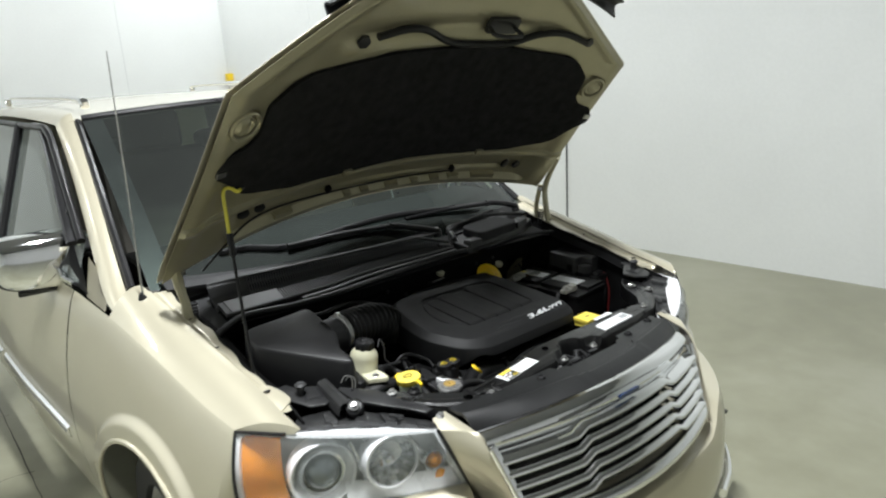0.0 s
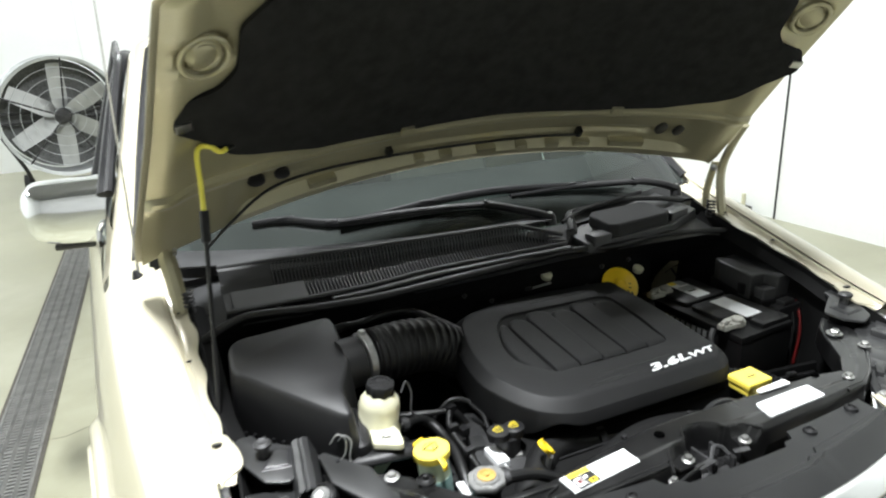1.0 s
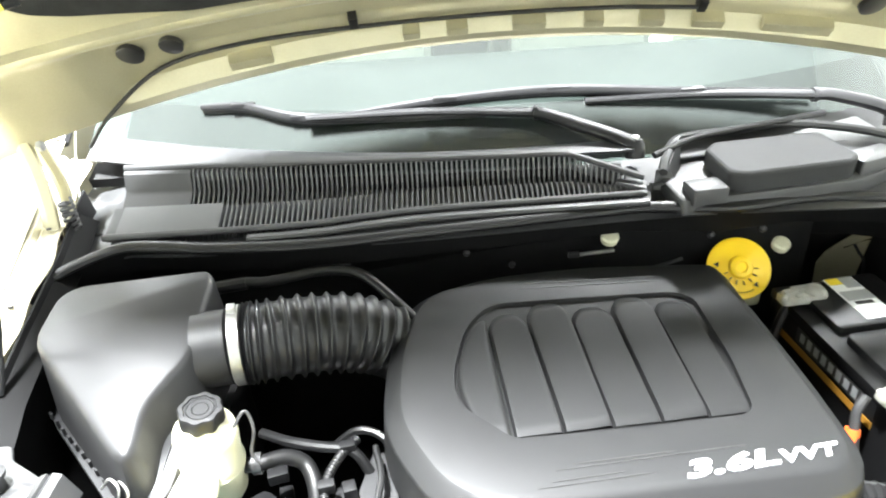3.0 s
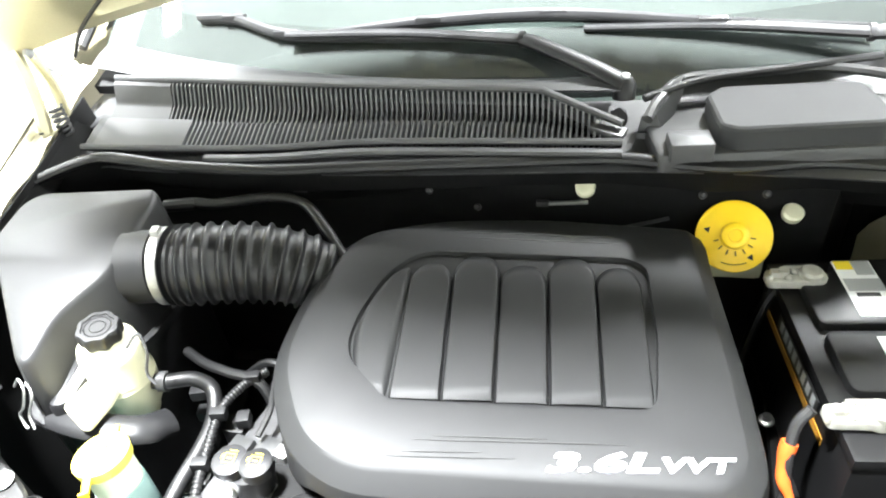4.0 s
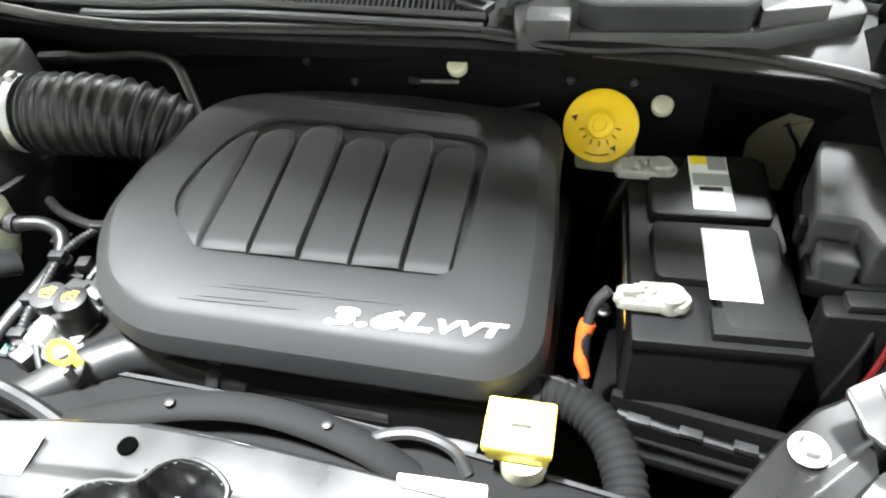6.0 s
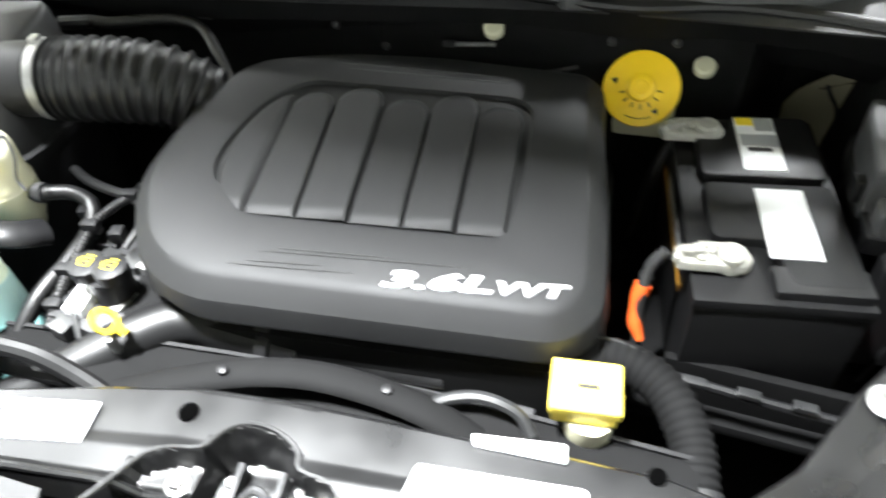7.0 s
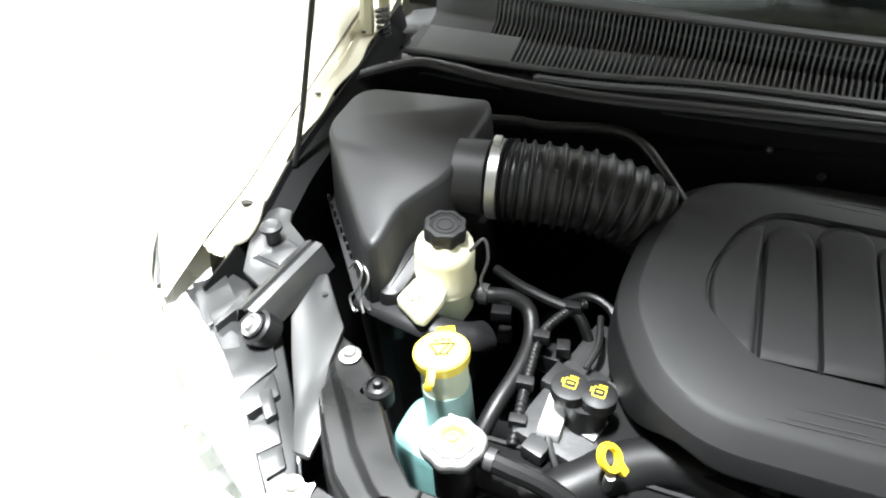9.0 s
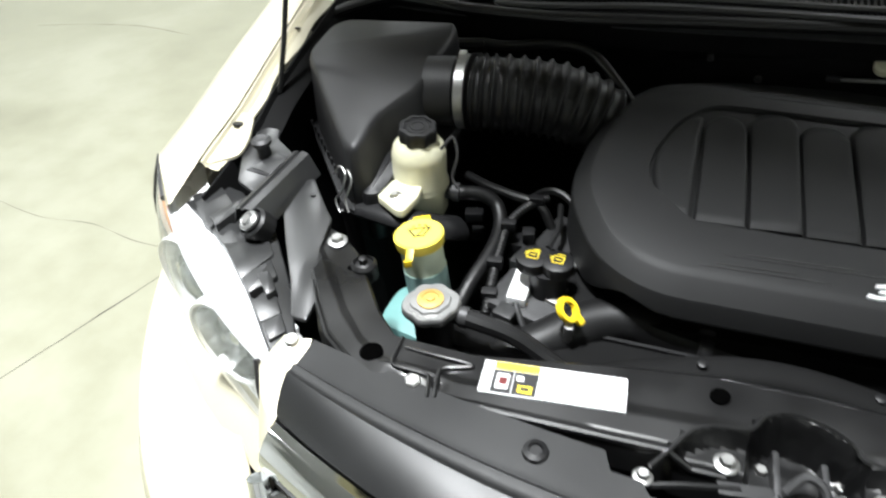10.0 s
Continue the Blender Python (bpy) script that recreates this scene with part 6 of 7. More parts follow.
# wipers
for pts_arm, pts_blade, piv in (
    ([(0.206, 1.185, 1.08), (0.16, 1.207, 1.096), (0.07, 1.254, 1.118), (0.043, 1.266, 1.122)], [(-0.59, 1.366, 1.140), (-0.505, 1.350, 1.142), (-0.387, 1.306, 1.126), (-0.22, 1.292, 1.121), (-0.05, 1.288, 1.118)], (0.206, 1.185, 1.078)),
    ([(0.70, 1.25, 1.085), (0.66, 1.262, 1.10), (0.59, 1.278, 1.116), (0.56, 1.28, 1.117)], [(-0.315, 1.296, 1.128), (-0.12, 1.304, 1.144), (0.09, 1.306, 1.149), (0.337, 1.300, 1.132), (0.56, 1.306, 1.116)], (0.70, 1.25, 1.08)),
):
    wip = new("wiper")
    wip.parent = van
    tagged(wip, "black windscreen wiper arm with its blade")
    part("pivot_cap", lathe([(0.017, -0.02), (0.017, 0.004), (0.012, 0.012), (0.004, 0.014)], 20, pose(*piv, -12, 0, 0)), BLACK, wip)
    part("pivot_nut", lathe([(0.008, 0.010), (0.008, 0.017), (0.005, 0.019), (0.002, 0.019)], 12, pose(*piv, -12, 0, 0)), STEEL, wip, "small steel pivot nut")
    part("arm_head", tube(pts_arm, lambda t: 0.019 - 0.005 * t, 12, 5, 0.7), BLACK, wip)
    ex, ey, ez = pts_arm[-1]
    part("arm", tube([(ex, ey, ez), (ex - 0.2, ey + 0.014, ez + 0.010), (ex - 0.42, ey + 0.02, ez + 0.010)], lambda t: 0.0125 - 0.004 * t, 10, 5, 0.7), BLACK, wip)
    part("ferrule", lathe([(0.0135, -0.004), (0.0135, 0.004)], 14, axis_pose((ex, ey, ez), (1, -0.08, 0))), TRIM, wip)
    part("blade_spine", tube(pts_blade, lambda t: 0.008 - 0.003 * abs(2 * t - 1), 8, 8, 1.3), TRIM, wip)
    part("blade_rubber", tube([(x, y + 0.006, z - 0.010) for x, y, z in pts_blade], 0.004, 6, 5, 1.6), RUBBER, wip)
    for k in (1, 2, 3):
        x, y, z = pts_blade[k]
        part("blade_clip", box((x, y, z + 0.003), (0.045, 0.014, 0.008), 0.002), BLACK, wip)

# ---- things in the engine bay ----


def cov_z(x, y):
    return 0.905 + 0.12 * (y - 0.69) - 0.05 * (x + 0.065) - 0.06 * max(0.0, y - 0.93)


cover = empty("engine_cover", "matt black plastic engine cover with raised ribs and silver lettering", "engine cover")
OUT = rounded([(-0.185, 0.975), (-0.222, 0.85), (-0.226, 0.72), (-0.165, 0.617), (-0.095, 0.582), (0.33, 0.618), (0.362, 0.66), (0.350, 0.80), (0.327, 0.95), (0.320, 1.048), (0.10, 1.045), (-0.06, 1.025)], [0.05, 0.05, 0.05, 0.05, 0.04, 0.03, 0.03, 0.05, 0.04, 0.03, 0.02, 0.06], 6)
OUT = resample(OUT[::-1] if sum(a[0] * b[1] - b[0] * a[1] for a, b in zip(OUT, OUT[1:] + OUT[:1])) < 0 else OUT, 120)
PAN = rounded([(-0.066, 0.688), (0.10, 0.70), (0.25, 0.718), (0.254, 0.82), (0.243, 0.945), (0.215, 0.958), (-0.075, 0.937), (-0.115, 0.885), (-0.136, 0.80), (-0.133, 0.745)], [0.012, 0, 0.02, 0.02, 0.025, 0.01, 0.03, 0.03, 0.03, 0.03], 5)
PAN = resample(PAN[::-1] if sum(a[0] * b[1] - b[0] * a[1] for a, b in zip(PAN, PAN[1:] + PAN[:1])) < 0 else PAN, 120)


def start_at(loop, c, ang):
    k = min(range(len(loop)), key=lambda i: abs(math.atan2(loop[i][1] - c[1], loop[i][0] - c[0]) - ang))
    return loop[k:] + loop[:k]


CC = (0.07, 0.80)
OUT, PAN = start_at(OUT, CC, 0.0), start_at(PAN, CC, 0.0)


def lift(loop, dz, d=0.0):
    q = offset_ring(loop, d) if d else loop
    return [(x, y, cov_z(x, y) + dz) for x, y in q]




def depth(x, y):
    left = 1 / (1 + math.exp((x + 0.165) * 60))
    cut = math.exp(-((x + 0.125) / 0.03) ** 2) * (1 if y < 0.7 else 0)
    return 0.050 + 0.040 * left - 0.012 * cut


def skirt(k, d):
    return [(x, y, cov_z(x, y) - depth(x, y) * k) for x, y in offset_ring(OUT, d)]


loops = [skirt(1.0, 0.008), skirt(1.0, 0.014), skirt(0.93, 0.0145), lift(OUT, -0.0235, 0.0095), lift(OUT, -0.0205, 0.008), lift(OUT, -0.018, 0.005), lift(OUT, -0.0045, -0.010), lift(OUT, -0.0015, -0.015), lift(OUT, 0.0005, -0.024), lift(PAN, 0.001, 0.010), lift(PAN, 0.0, 0.0015), lift(PAN, -0.006, 0.0), lift(PAN, -0.007, -0.004)]
part("shell", rings(loops, False, True), COVER, cover, sharp=0.3)
# ribs of the raised panel
FR = [-0.065, -0.001, 0.063, 0.128, 0.191, 0.250]
RE = [-0.081, -0.022, 0.044, 0.110, 0.174, 0.236]
for k in range(5):
    def rib(u, v, k=k):
        xf = FR[k] + (FR[k + 1] - FR[k]) * u
        xr = RE[k] + (RE[k + 1] - RE[k]) * u
        yf = 0.6915 + 0.096 * (xf + 0.065)
        yr = (0.918 if k % 2 == 0 else 0.935) + 0.09 * (xr + 0.08) - 0.03 * (2 * abs(u - 0.5)) ** 3
        x, y = xf + (xr - xf) * v, yf + (yr - yf) * v
        e = min(1.0, (1 - abs(2 * u - 1)) * 9)
        ends = min(1.0, v * 18 + 0.25, (1 - v) * 12)
        tilt = 0.0022 * (2 * u - 1) * (1 if k % 2 else 0.4)
        return (x, y, cov_z(x, y) - 0.0075 + (0.0075 + (0.0025 if k % 2 else 0.0) + tilt) * e ** 0.5 * max(0.02, ends) ** 0.5)
    part("rib", grid(rib, 20, 40), COVER, cover, sharp=0.8)


def wedge(u, v):
    xr, yr = -0.068 - 0.016 * v, 0.694 + 0.212 * v
    xl = -0.07 - 0.062 * math.sin(math.pi * min(1, 0.10 + v * 0.86)) ** 0.6
    yl = 0.694 + 0.215 * v
    x, y = xl + (xr - xl) * u, yl + (yr - yl) * u
    e = min(1.0, u * 9, (1 - u) * 9)
    ends = min(1.0, v * 14 + 0.2, (1 - v) * 12)
    return (x, y, cov_z(x, y) - 0.0075 + 0.0075 * e ** 0.5 * max(0.02, ends) ** 0.5)


part("rib", grid(wedge, 12, 40), COVER, cover, sharp=0.8)
for (x0, y0, x1, y1) in ((-0.022, 0.638, 0.217, 0.667), (0.0, 0.646, 0.13, 0.661), (-0.047, 0.614, 0.097, 0.632), (-0.03, 0.622, 0.06, 0.634), (-0.042, 0.984, 0.20, 1.0), (-0.03, 0.973, 0.21, 0.988)):
    part("groove", tube([(x0, y0, cov_z(x0, y0) + 0.0008), ((x0 + x1) / 2, (y0 + y1) / 2, cov_z((x0 + x1) / 2, (y0 + y1) / 2) + 0.0008), (x1, y1, cov_z(x1, y1) + 0.0008)], lambda t: 0.0003 + 0.0009 * min(1.0, 6 * t, 6 * (1 - t)), 6, 6), LABELK, cover)
ANG = math.degrees(math.atan2(0.029, 0.2))
for txt, tx, ty, w, h in (("3.6L", 0.190, 0.6415, 0.122, 0.024), ("VVT", 0.294, 0.6535, 0.078, 0.0175)):
    m = pose(tx, ty, cov_z(tx, ty) + 0.0012) @ pose(0, 0, 0, math.degrees(math.atan(0.12)), math.degrees(math.atan(0.05)), 0) @ pose(0, 0, 0, 0, 0, ANG)
    lettering("lettering", txt, w, h, m, SILVER, cover, "raised silver lettering", 0.25, 0.035)
part("sticker_edge", box((0.341, 0.93, 0.862), (0.003, 0.08, 0.014), 0.001, (0, -10, 8)), PALEYEL, cover, "narrow yellow edge strip")

# engine block under the cover
engine = empty("engine", "dark engine block with hoses, coils and wiring below its cover", "engine")
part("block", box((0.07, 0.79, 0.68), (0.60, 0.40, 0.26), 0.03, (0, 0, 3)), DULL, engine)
part("front_casting", box((0.05, 0.61, 0.64), (0.52, 0.09, 0.2), 0.02, (0, 0, 4)), DARKMETAL, engine)
part("head", box((-0.235, 0.66, 0.745), (0.10, 0.22, 0.12), 0.012, (0, 0, -12)), DARKMETAL, engine)
for (cx, cy, cz, sx, sy, sz, rz, mat) in (
    (-0.261, 0.592, 0.81, 0.026, 0.058, 0.022, 4, LABELW), (-0.275, 0.655, 0.805, 0.03, 0.04, 0.02, -14, GREY), (-0.215, 0.60, 0.80, 0.022, 0.035, 0.02, -14, STEEL),
    (-0.232, 0.66, 0.81, 0.03, 0.03, 0.02, -14, GREY), (-0.268, 0.55, 0.80, 0.028, 0.025, 0.02, -14, GREY), (-0.21, 0.655, 0.81, 0.02, 0.02, 0.02, -14, STEEL), (-0.30, 0.70, 0.79, 0.03, 0.03, 0.03, 0, BLACK), (-0.33, 0.64, 0.76, 0.03, 0.05, 0.04, 10, BLACK)):
    part("coil_cover", box((cx, cy, cz), (sx, sy, sz), 0.003, (0, 0, rz)), mat, engine)
fill = new("oil_filler")
fill.parent = engine
part("neck", lathe([(0.025, -0.14), (0.026, -0.012), (0.025, 0.0)], 24, pose(-0.228, 0.61, 0.845)), BLACK, fill)
part("cap", join(lathe([(0.022, 0.0), (0.023, 0.008), (0.022, 0.016), (0.017, 0.0175)], 28, pose(-0.249, 0.608, 0.844)), lathe([(0.021, 0.0), (0.021, 0.016), (0.018, 0.0178)], 24, pose(-0.215, 0.608, 0.844))), BLACK, fill, "black oil filler cap")
for dx, dy in ((-0.014, -0.007), (0.020, -0.007)):
    sym = new("oil_mark", mesh_of("oil_mark", join(*[box((-0.235 + dx + ex, 0.615 + dy + ey, 0.8622), (w, h, 0.001)) for ex, ey, w, h in ((0, 0.007, 0.014, 0.0012), (0, -0.006, 0.014, 0.0012), (-0.007, 0, 0.0012, 0.012), (0.007, 0, 0.0012, 0.012), (0.0, 0.001, 0.007, 0.0012), (0.002, 0.011, 0.010, 0.0012), (-0.010, 0.002, 0.0012, 0.006))]), LABELY))
    sym.parent = fill
# dipstick
dip = empty("dipstick", "yellow looped oil dipstick handle in its tube", "dipstick")
DP = Vector((-0.183, 0.541, 0.845))
part("handle", moved(join(rings([[(R * math.cos(a) * 1.0, R * math.sin(a) * 1.12, z) for a in [2 * math.pi * i / 32 for i in range(32)]] for R, z in ((0.0175, -0.004), (0.0185, 0), (0.0175, 0.004), (0.0115, 0.004), (0.0105, 0), (0.0115, -0.004), (0.0175, -0.004))], False, False), box((0.006, -0.022, 0), (0.012, 0.018, 0.008), 0.003)), axis_pose(DP, (0.70, -0.2, 0.68)) @ Matrix.Diagonal((0.84, 0.84, 1, 1))), YELLOW, dip)
part("tube", tube([(-0.178, 0.53, 0.83), (-0.185, 0.54, 0.76), (-0.2, 0.56, 0.6)], 0.006, 8), STEEL, dip)

# upper radiator hose and the coolant pipe along the front
hose = empty("radiator_hose", "thick black upper radiator hose with clamps", "hose")
part("hose", tube([(-0.33, 0.44, 0.76), (-0.28, 0.47, 0.77), (-0.22, 0.525, 0.78), (-0.16, 0.585, 0.785), (-0.11, 0.605, 0.785), (-0.06, 0.60, 0.775), (0.02, 0.60, 0.765)], lambda t: 0.024 + 0.008 * math.sin(math.pi * t), 16), RUBBER, hose)
part("pipe", tube([(0.0, 0.60, 0.765), (0.10, 0.605, 0.762), (0.2, 0.61, 0.76)], 0.017, 12), DARKMETAL, hose)
part("clamp", lathe([(0.031, -0.008), (0.033, 0), (0.031, 0.008)], 20, axis_pose((-0.02, 0.599, 0.77), (1, 0, -0.1))), BLACK, hose)
part("clamp_screw", box((-0.02, 0.598, 0.802), (0.02, 0.012, 0.01), 0.003), DARKMETAL, hose)
bypass = empty("coolant_hose", "thin black coolant hose from the filler neck", "hose")
part("hose", tube([(-0.315, 0.483, 0.852), (-0.28, 0.482, 0.85), (-0.235, 0.485, 0.838), (-0.19, 0.482, 0.815), (-0.13, 0.47, 0.79), (-0.05, 0.46, 0.77)], 0.0115, 10), RUBBER, bypass)
part("clamp", lathe([(0.0135, -0.005), (0.0135, 0.005)], 14, axis_pose((-0.296, 0.483, 0.851), (1, 0, 0))), DARKMETAL, bypass)

# filler neck with its pressure cap
rad = empty("coolant_pressure_filler", "silver radiator pressure cap with a brass centre on its neck", "filler neck")
RC = pose(-0.337, 0.477, 0.862) @ Matrix.Diagonal((0.96, 0.96, 1, 1))
part("neck", moved(lathe([(0.026, -0.08), (0.026, -0.012), (0.033, -0.006), (0.033, 0.0)], 28), RC), BLACK, rad)
capr = []
for i in range(60):
    a = 2 * math.pi * i / 60
    ear = 0.0045 * max(0, math.cos(2 * (a - 0.45))) ** 6
    capr.append((a, 0.0350 + ear + 0.0014 * math.cos(8 * a)))
part("cap", moved(rings([[(r * k * math.cos(a), r * k * math.sin(a), z) for a, r in capr] for k, z in ((0.97, -0.004), (1.0, 0.0), (1.0, 0.006), (0.95, 0.0085), (0.70, 0.0085), (0.66, 0.0115), (0.5, 0.012))]), RC), CAPM, rad, "pressed bright metal cap")
part("brass_disc", moved(lathe([(0.0175, 0.0105), (0.0172, 0.0145), (0.011, 0.0155), (0.0105, 0.0142), (0.006, 0.0142), (0.0055, 0.0165), (0.002, 0.017)], 28), RC), material("brass", (0.50, 0.34, 0.10), rough=0.5, metal=0.6, mottle=0.15, mottle_scale=60), rad, "brass coloured centre disc")
for k in range(7):
    a = -2.6 + k * 0.32
    part("embossed_mark", moved(box((0.029 * math.cos(a), 0.029 * math.sin(a), 0.0088), (0.005, 0.0026, 0.0012), 0.0004, (0, 0, math.degrees(a) + 90)), RC), STEEL, rad)

# washer bottle filler
wash = empty("washer_reservoir", "translucent blue-green washer fluid bottle with a yellow cap", "reservoir")
WC = pose(-0.40, 0.58, 0.876, -4, -3, 28)
part("neck", moved(lathe([(0.0305, -0.14), (0.0305, -0.055), (0.0295, -0.05), (0.0295, -0.004)], 28), WC), material("washer_neck_plastic", (0.68, 0.76, 0.60), rough=0.4, mottle=0.06, mottle_scale=18), wash, "pale translucent filler neck")
part("fluid_neck", moved(lathe([(0.0308, -0.14), (0.0308, -0.048)], 28), WC), material("pale_fluid_neck", (0.36, 0.54, 0.52), rough=0.4, mottle=0.08, mottle_scale=20), wash, "pale blue-green fluid level in the neck")
part("tank", slab(rounded([(-0.455, 0.515), (-0.36, 0.50), (-0.34, 0.58), (-0.40, 0.62), (-0.455, 0.60)], 0.03), 0.55, 0.76, 0.012), TEAL, wash, "fluid-tinted lower tank")
part("cap", moved(lathe([(0.0335, -0.008), (0.0345, 0.0), (0.0345, 0.006), (0.032, 0.0085), (0.012, 0.0090)], 36), WC), PALEYEL, wash, "yellow flip cap")
part("cap_tab", moved(box((0.006, 0.036, 0.003), (0.024, 0.014, 0.006), 0.002), WC), YELLOW, wash)
part("hinge_tail", moved(join(box((-0.014, -0.038, 0.0), (0.010, 0.02, 0.004), 0.0015, (30, 0, -15)), box((-0.018, -0.047, -0.006), (0.010, 0.004, 0.010), 0.0015)), WC), YELLOW, wash)
sc = [box((0, 0.012, 0), (0.026, 0.0024, 0.0012), 0, (0, 0, 0)), box((0, -0.006, 0), (0.016, 0.0024, 0.0012)), box((-0.0105, 0.003, 0), (0.0024, 0.02, 0.0012), 0, (0, 0, 28)), box((0.0105, 0.003, 0), (0.0024, 0.02, 0.0012), 0, (0, 0, -28)), box((0.002, 0.002, 0), (0.0018, 0.02, 0.0012), 0, (0, 0, -35))]
sc += [box((-0.008 + 0.008 * k, 0.020 - 0.002 * abs(k - 1), 0), (0.004, 0.0020, 0.0012), 0, (0, 0, 30 - 30 * k)) for k in range(3)]
part("wash_mark", moved(join(*sc), WC @ pose(0.001, -0.004, 0.0096, 0, 0, -4)), LABELK, wash, "black windscreen pictogram")

# power steering reservoir
ps = empty("steering_reservoir", "cream translucent power steering reservoir with a black ribbed cap", "reservoir")
PC = pose(-0.454, 0.71, 0.95, 4, 6, 0)
part("bottle", moved(lathe([(0.034, -0.15), (0.0425, -0.13), (0.0445, -0.082), (0.0405, -0.076), (0.0405, -0.03), (0.038, -0.018), (0.031, -0.008), (0.026, -0.002)], 36), PC), WHITEP, ps)
part("lower_bowl", moved(lathe([(0.018, -0.19), (0.030, -0.165), (0.031, -0.14)], 28), PC), WHITEP, ps)
part("bracket", slab(rounded([(-0.494, 0.638), (-0.489, 0.684), (-0.44, 0.68), (-0.436, 0.655), (-0.441, 0.615), (-0.452, 0.614)], 0.005), 0.874, 0.886, 0.003), WHITEP, ps, "moulded mounting foot")
bolt((-0.466, 0.644, 0.8855), (-0.1, -0.2, 1), 0.0065, ps)
prof = []
for i in range(48):
    a = 2 * math.pi * i / 48
    prof.append((a, 0.0275 + 0.0013 * math.cos(8 * a)))
part("cap", moved(rings([[(r * k * math.cos(a), r * k * math.sin(a), z) for a, r in prof] for k, z in ((0.95, -0.004), (1.0, 0.0), (1.0, 0.014), (0.93, 0.018), (0.75, 0.0185), (0.72, 0.0165), (0.3, 0.0165))]), PC), BLACK, ps, "black ribbed screw cap")
for r in (0.016, 0.009):
    part("cap_ring", moved(lathe([(r, 0.0165), (r + 0.001, 0.0175), (r + 0.002, 0.0165)], 28, None, False), PC), RUBBER, ps)
part("hose_clip", tube([(-0.415, 0.70, 0.94), (-0.40, 0.712, 0.955), (-0.392, 0.705, 0.93), (-0.398, 0.695, 0.90), (-0.388, 0.69, 0.885)], 0.0022, 6), DARKMETAL, ps)
part("return_hose", tube([(-0.435, 0.72, 0.85), (-0.40, 0.722, 0.853), (-0.37, 0.736, 0.846), (-0.345, 0.734, 0.83), (-0.33, 0.70, 0.816), (-0.327, 0.65, 0.81), (-0.335, 0.585, 0.80), (-0.345, 0.53, 0.77)], 0.0108, 12), RUBBER, ps, "black return hose")
part("feed_hose", tube([(-0.42, 0.80, 0.83), (-0.375, 0.775, 0.835), (-0.33, 0.762, 0.835), (-0.285, 0.755, 0.83), (-0.26, 0.74, 0.80)], 0.0075, 10), RUBBER, ps)
part("hose_band", lathe([(0.0145, -0.006), (0.0145, 0.006)], 14, axis_pose((-0.405, 0.721, 0.853), (1, 0.1, 0))), DARKMETAL, ps)

# air filter box with its bellows
air = empty("air_filter_box", "black plastic air filter box with a ribbed intake duct", "air filter")
TOP = rounded([(-0.715, 0.845), (-0.712, 0.925), (-0.69, 0.945), (-0.497, 0.962), (-0.488, 0.94), (-0.490, 0.80), (-0.510, 0.762), (-0.527, 0.725), (-0.523, 0.665), (-0.530, 0.648), (-0.548, 0.66)], [0.02, 0.02, 0.02, 0.012, 0.02, 0.02, 0.02, 0.02, 0.01, 0.008, 0.012], 4)
TOP = resample(TOP[::-1] if sum(a[0] * b[1] - b[0] * a[1] for a, b in zip(TOP, TOP[1:] + TOP[:1])) < 0 else TOP, 130)


def air_z(x, y):
    return 0.953 + 0.2 * (y - 0.65)


BOT = [(x, y, 0.86) for x, y in offset_ring(TOP, 0.012)]
part("lid", rings([[(x, y, 0.855) for x, y, z in BOT], [(x, y, 0.872) for x, y, z in BOT], [(x, y, air_z(x, y) - 0.010) for x, y in offset_ring(TOP, 0.003)], [(x, y, air_z(x, y) - 0.003) for x, y in TOP], [(x, y, air_z(x, y)) for x, y in offset_ring(TOP, -0.005)]]), AIRB, air, sharp=0.8)
LOW = [(x, y, z) for x, y, z in BOT]
part("lower_box", rings([[(x * 0.98, y, 0.55) for x, y, z in LOW], [(x, y, 0.842) for x, y, z in LOW]]), BLACK, air)
part("flange", rings([[(x, y, 0.842) for x, y in offset_ring([(p[0], p[1]) for p in LOW], 0.010)], [(x, y, 0.856) for x, y in offset_ring([(p[0], p[1]) for p in LOW], 0.010)], [(x, y, 0.858) for x, y in offset_ring([(p[0], p[1]) for p in LOW], 0.003)]]), BLACK, air)
for k in range(12):
    t = k / 11
    x, y = -0.725 + 0.175 * t, 0.825 - 0.175 * t
    part("tooth", box((x, y, 0.866 - 0.004 * t), (0.007, 0.004, 0.012), 0.001, (0, 0, -44)), BLACK, air)
part("front_slope", slab(rounded([(-0.545, 0.69), (-0.515, 0.742), (-0.496, 0.748), (-0.488, 0.70), (-0.494, 0.645), (-0.52, 0.635)], 0.02), 0.80, lambda x, y: 0.885 + 0.3 * max(0, y - 0.66), 0.01), BLACK, air)
part("inlet_scoop", tube([(-0.56, 0.66, 0.845), (-0.505, 0.643, 0.853), (-0.45, 0.635, 0.855), (-0.40, 0.645, 0.845), (-0.385, 0.68, 0.82)], 0.022, 12, 5, 0.55), BLACK, air)
part("wire_clip", tube([(-0.572, 0.652, 0.90), (-0.558, 0.652, 0.915), (-0.545, 0.642, 0.908), (-0.55, 0.632, 0.885), (-0.562, 0.63, 0.87), (-0.553, 0.622, 0.855), (-0.545, 0.618, 0.862)], 0.0018, 6), STEEL, air, "wire spring clip")
part("wire_clip", tube([(-0.556, 0.655, 0.90), (-0.545, 0.65, 0.912), (-0.535, 0.64, 0.90), (-0.543, 0.628, 0.875), (-0.535, 0.618, 0.86)], 0.0018, 6), STEEL, air)
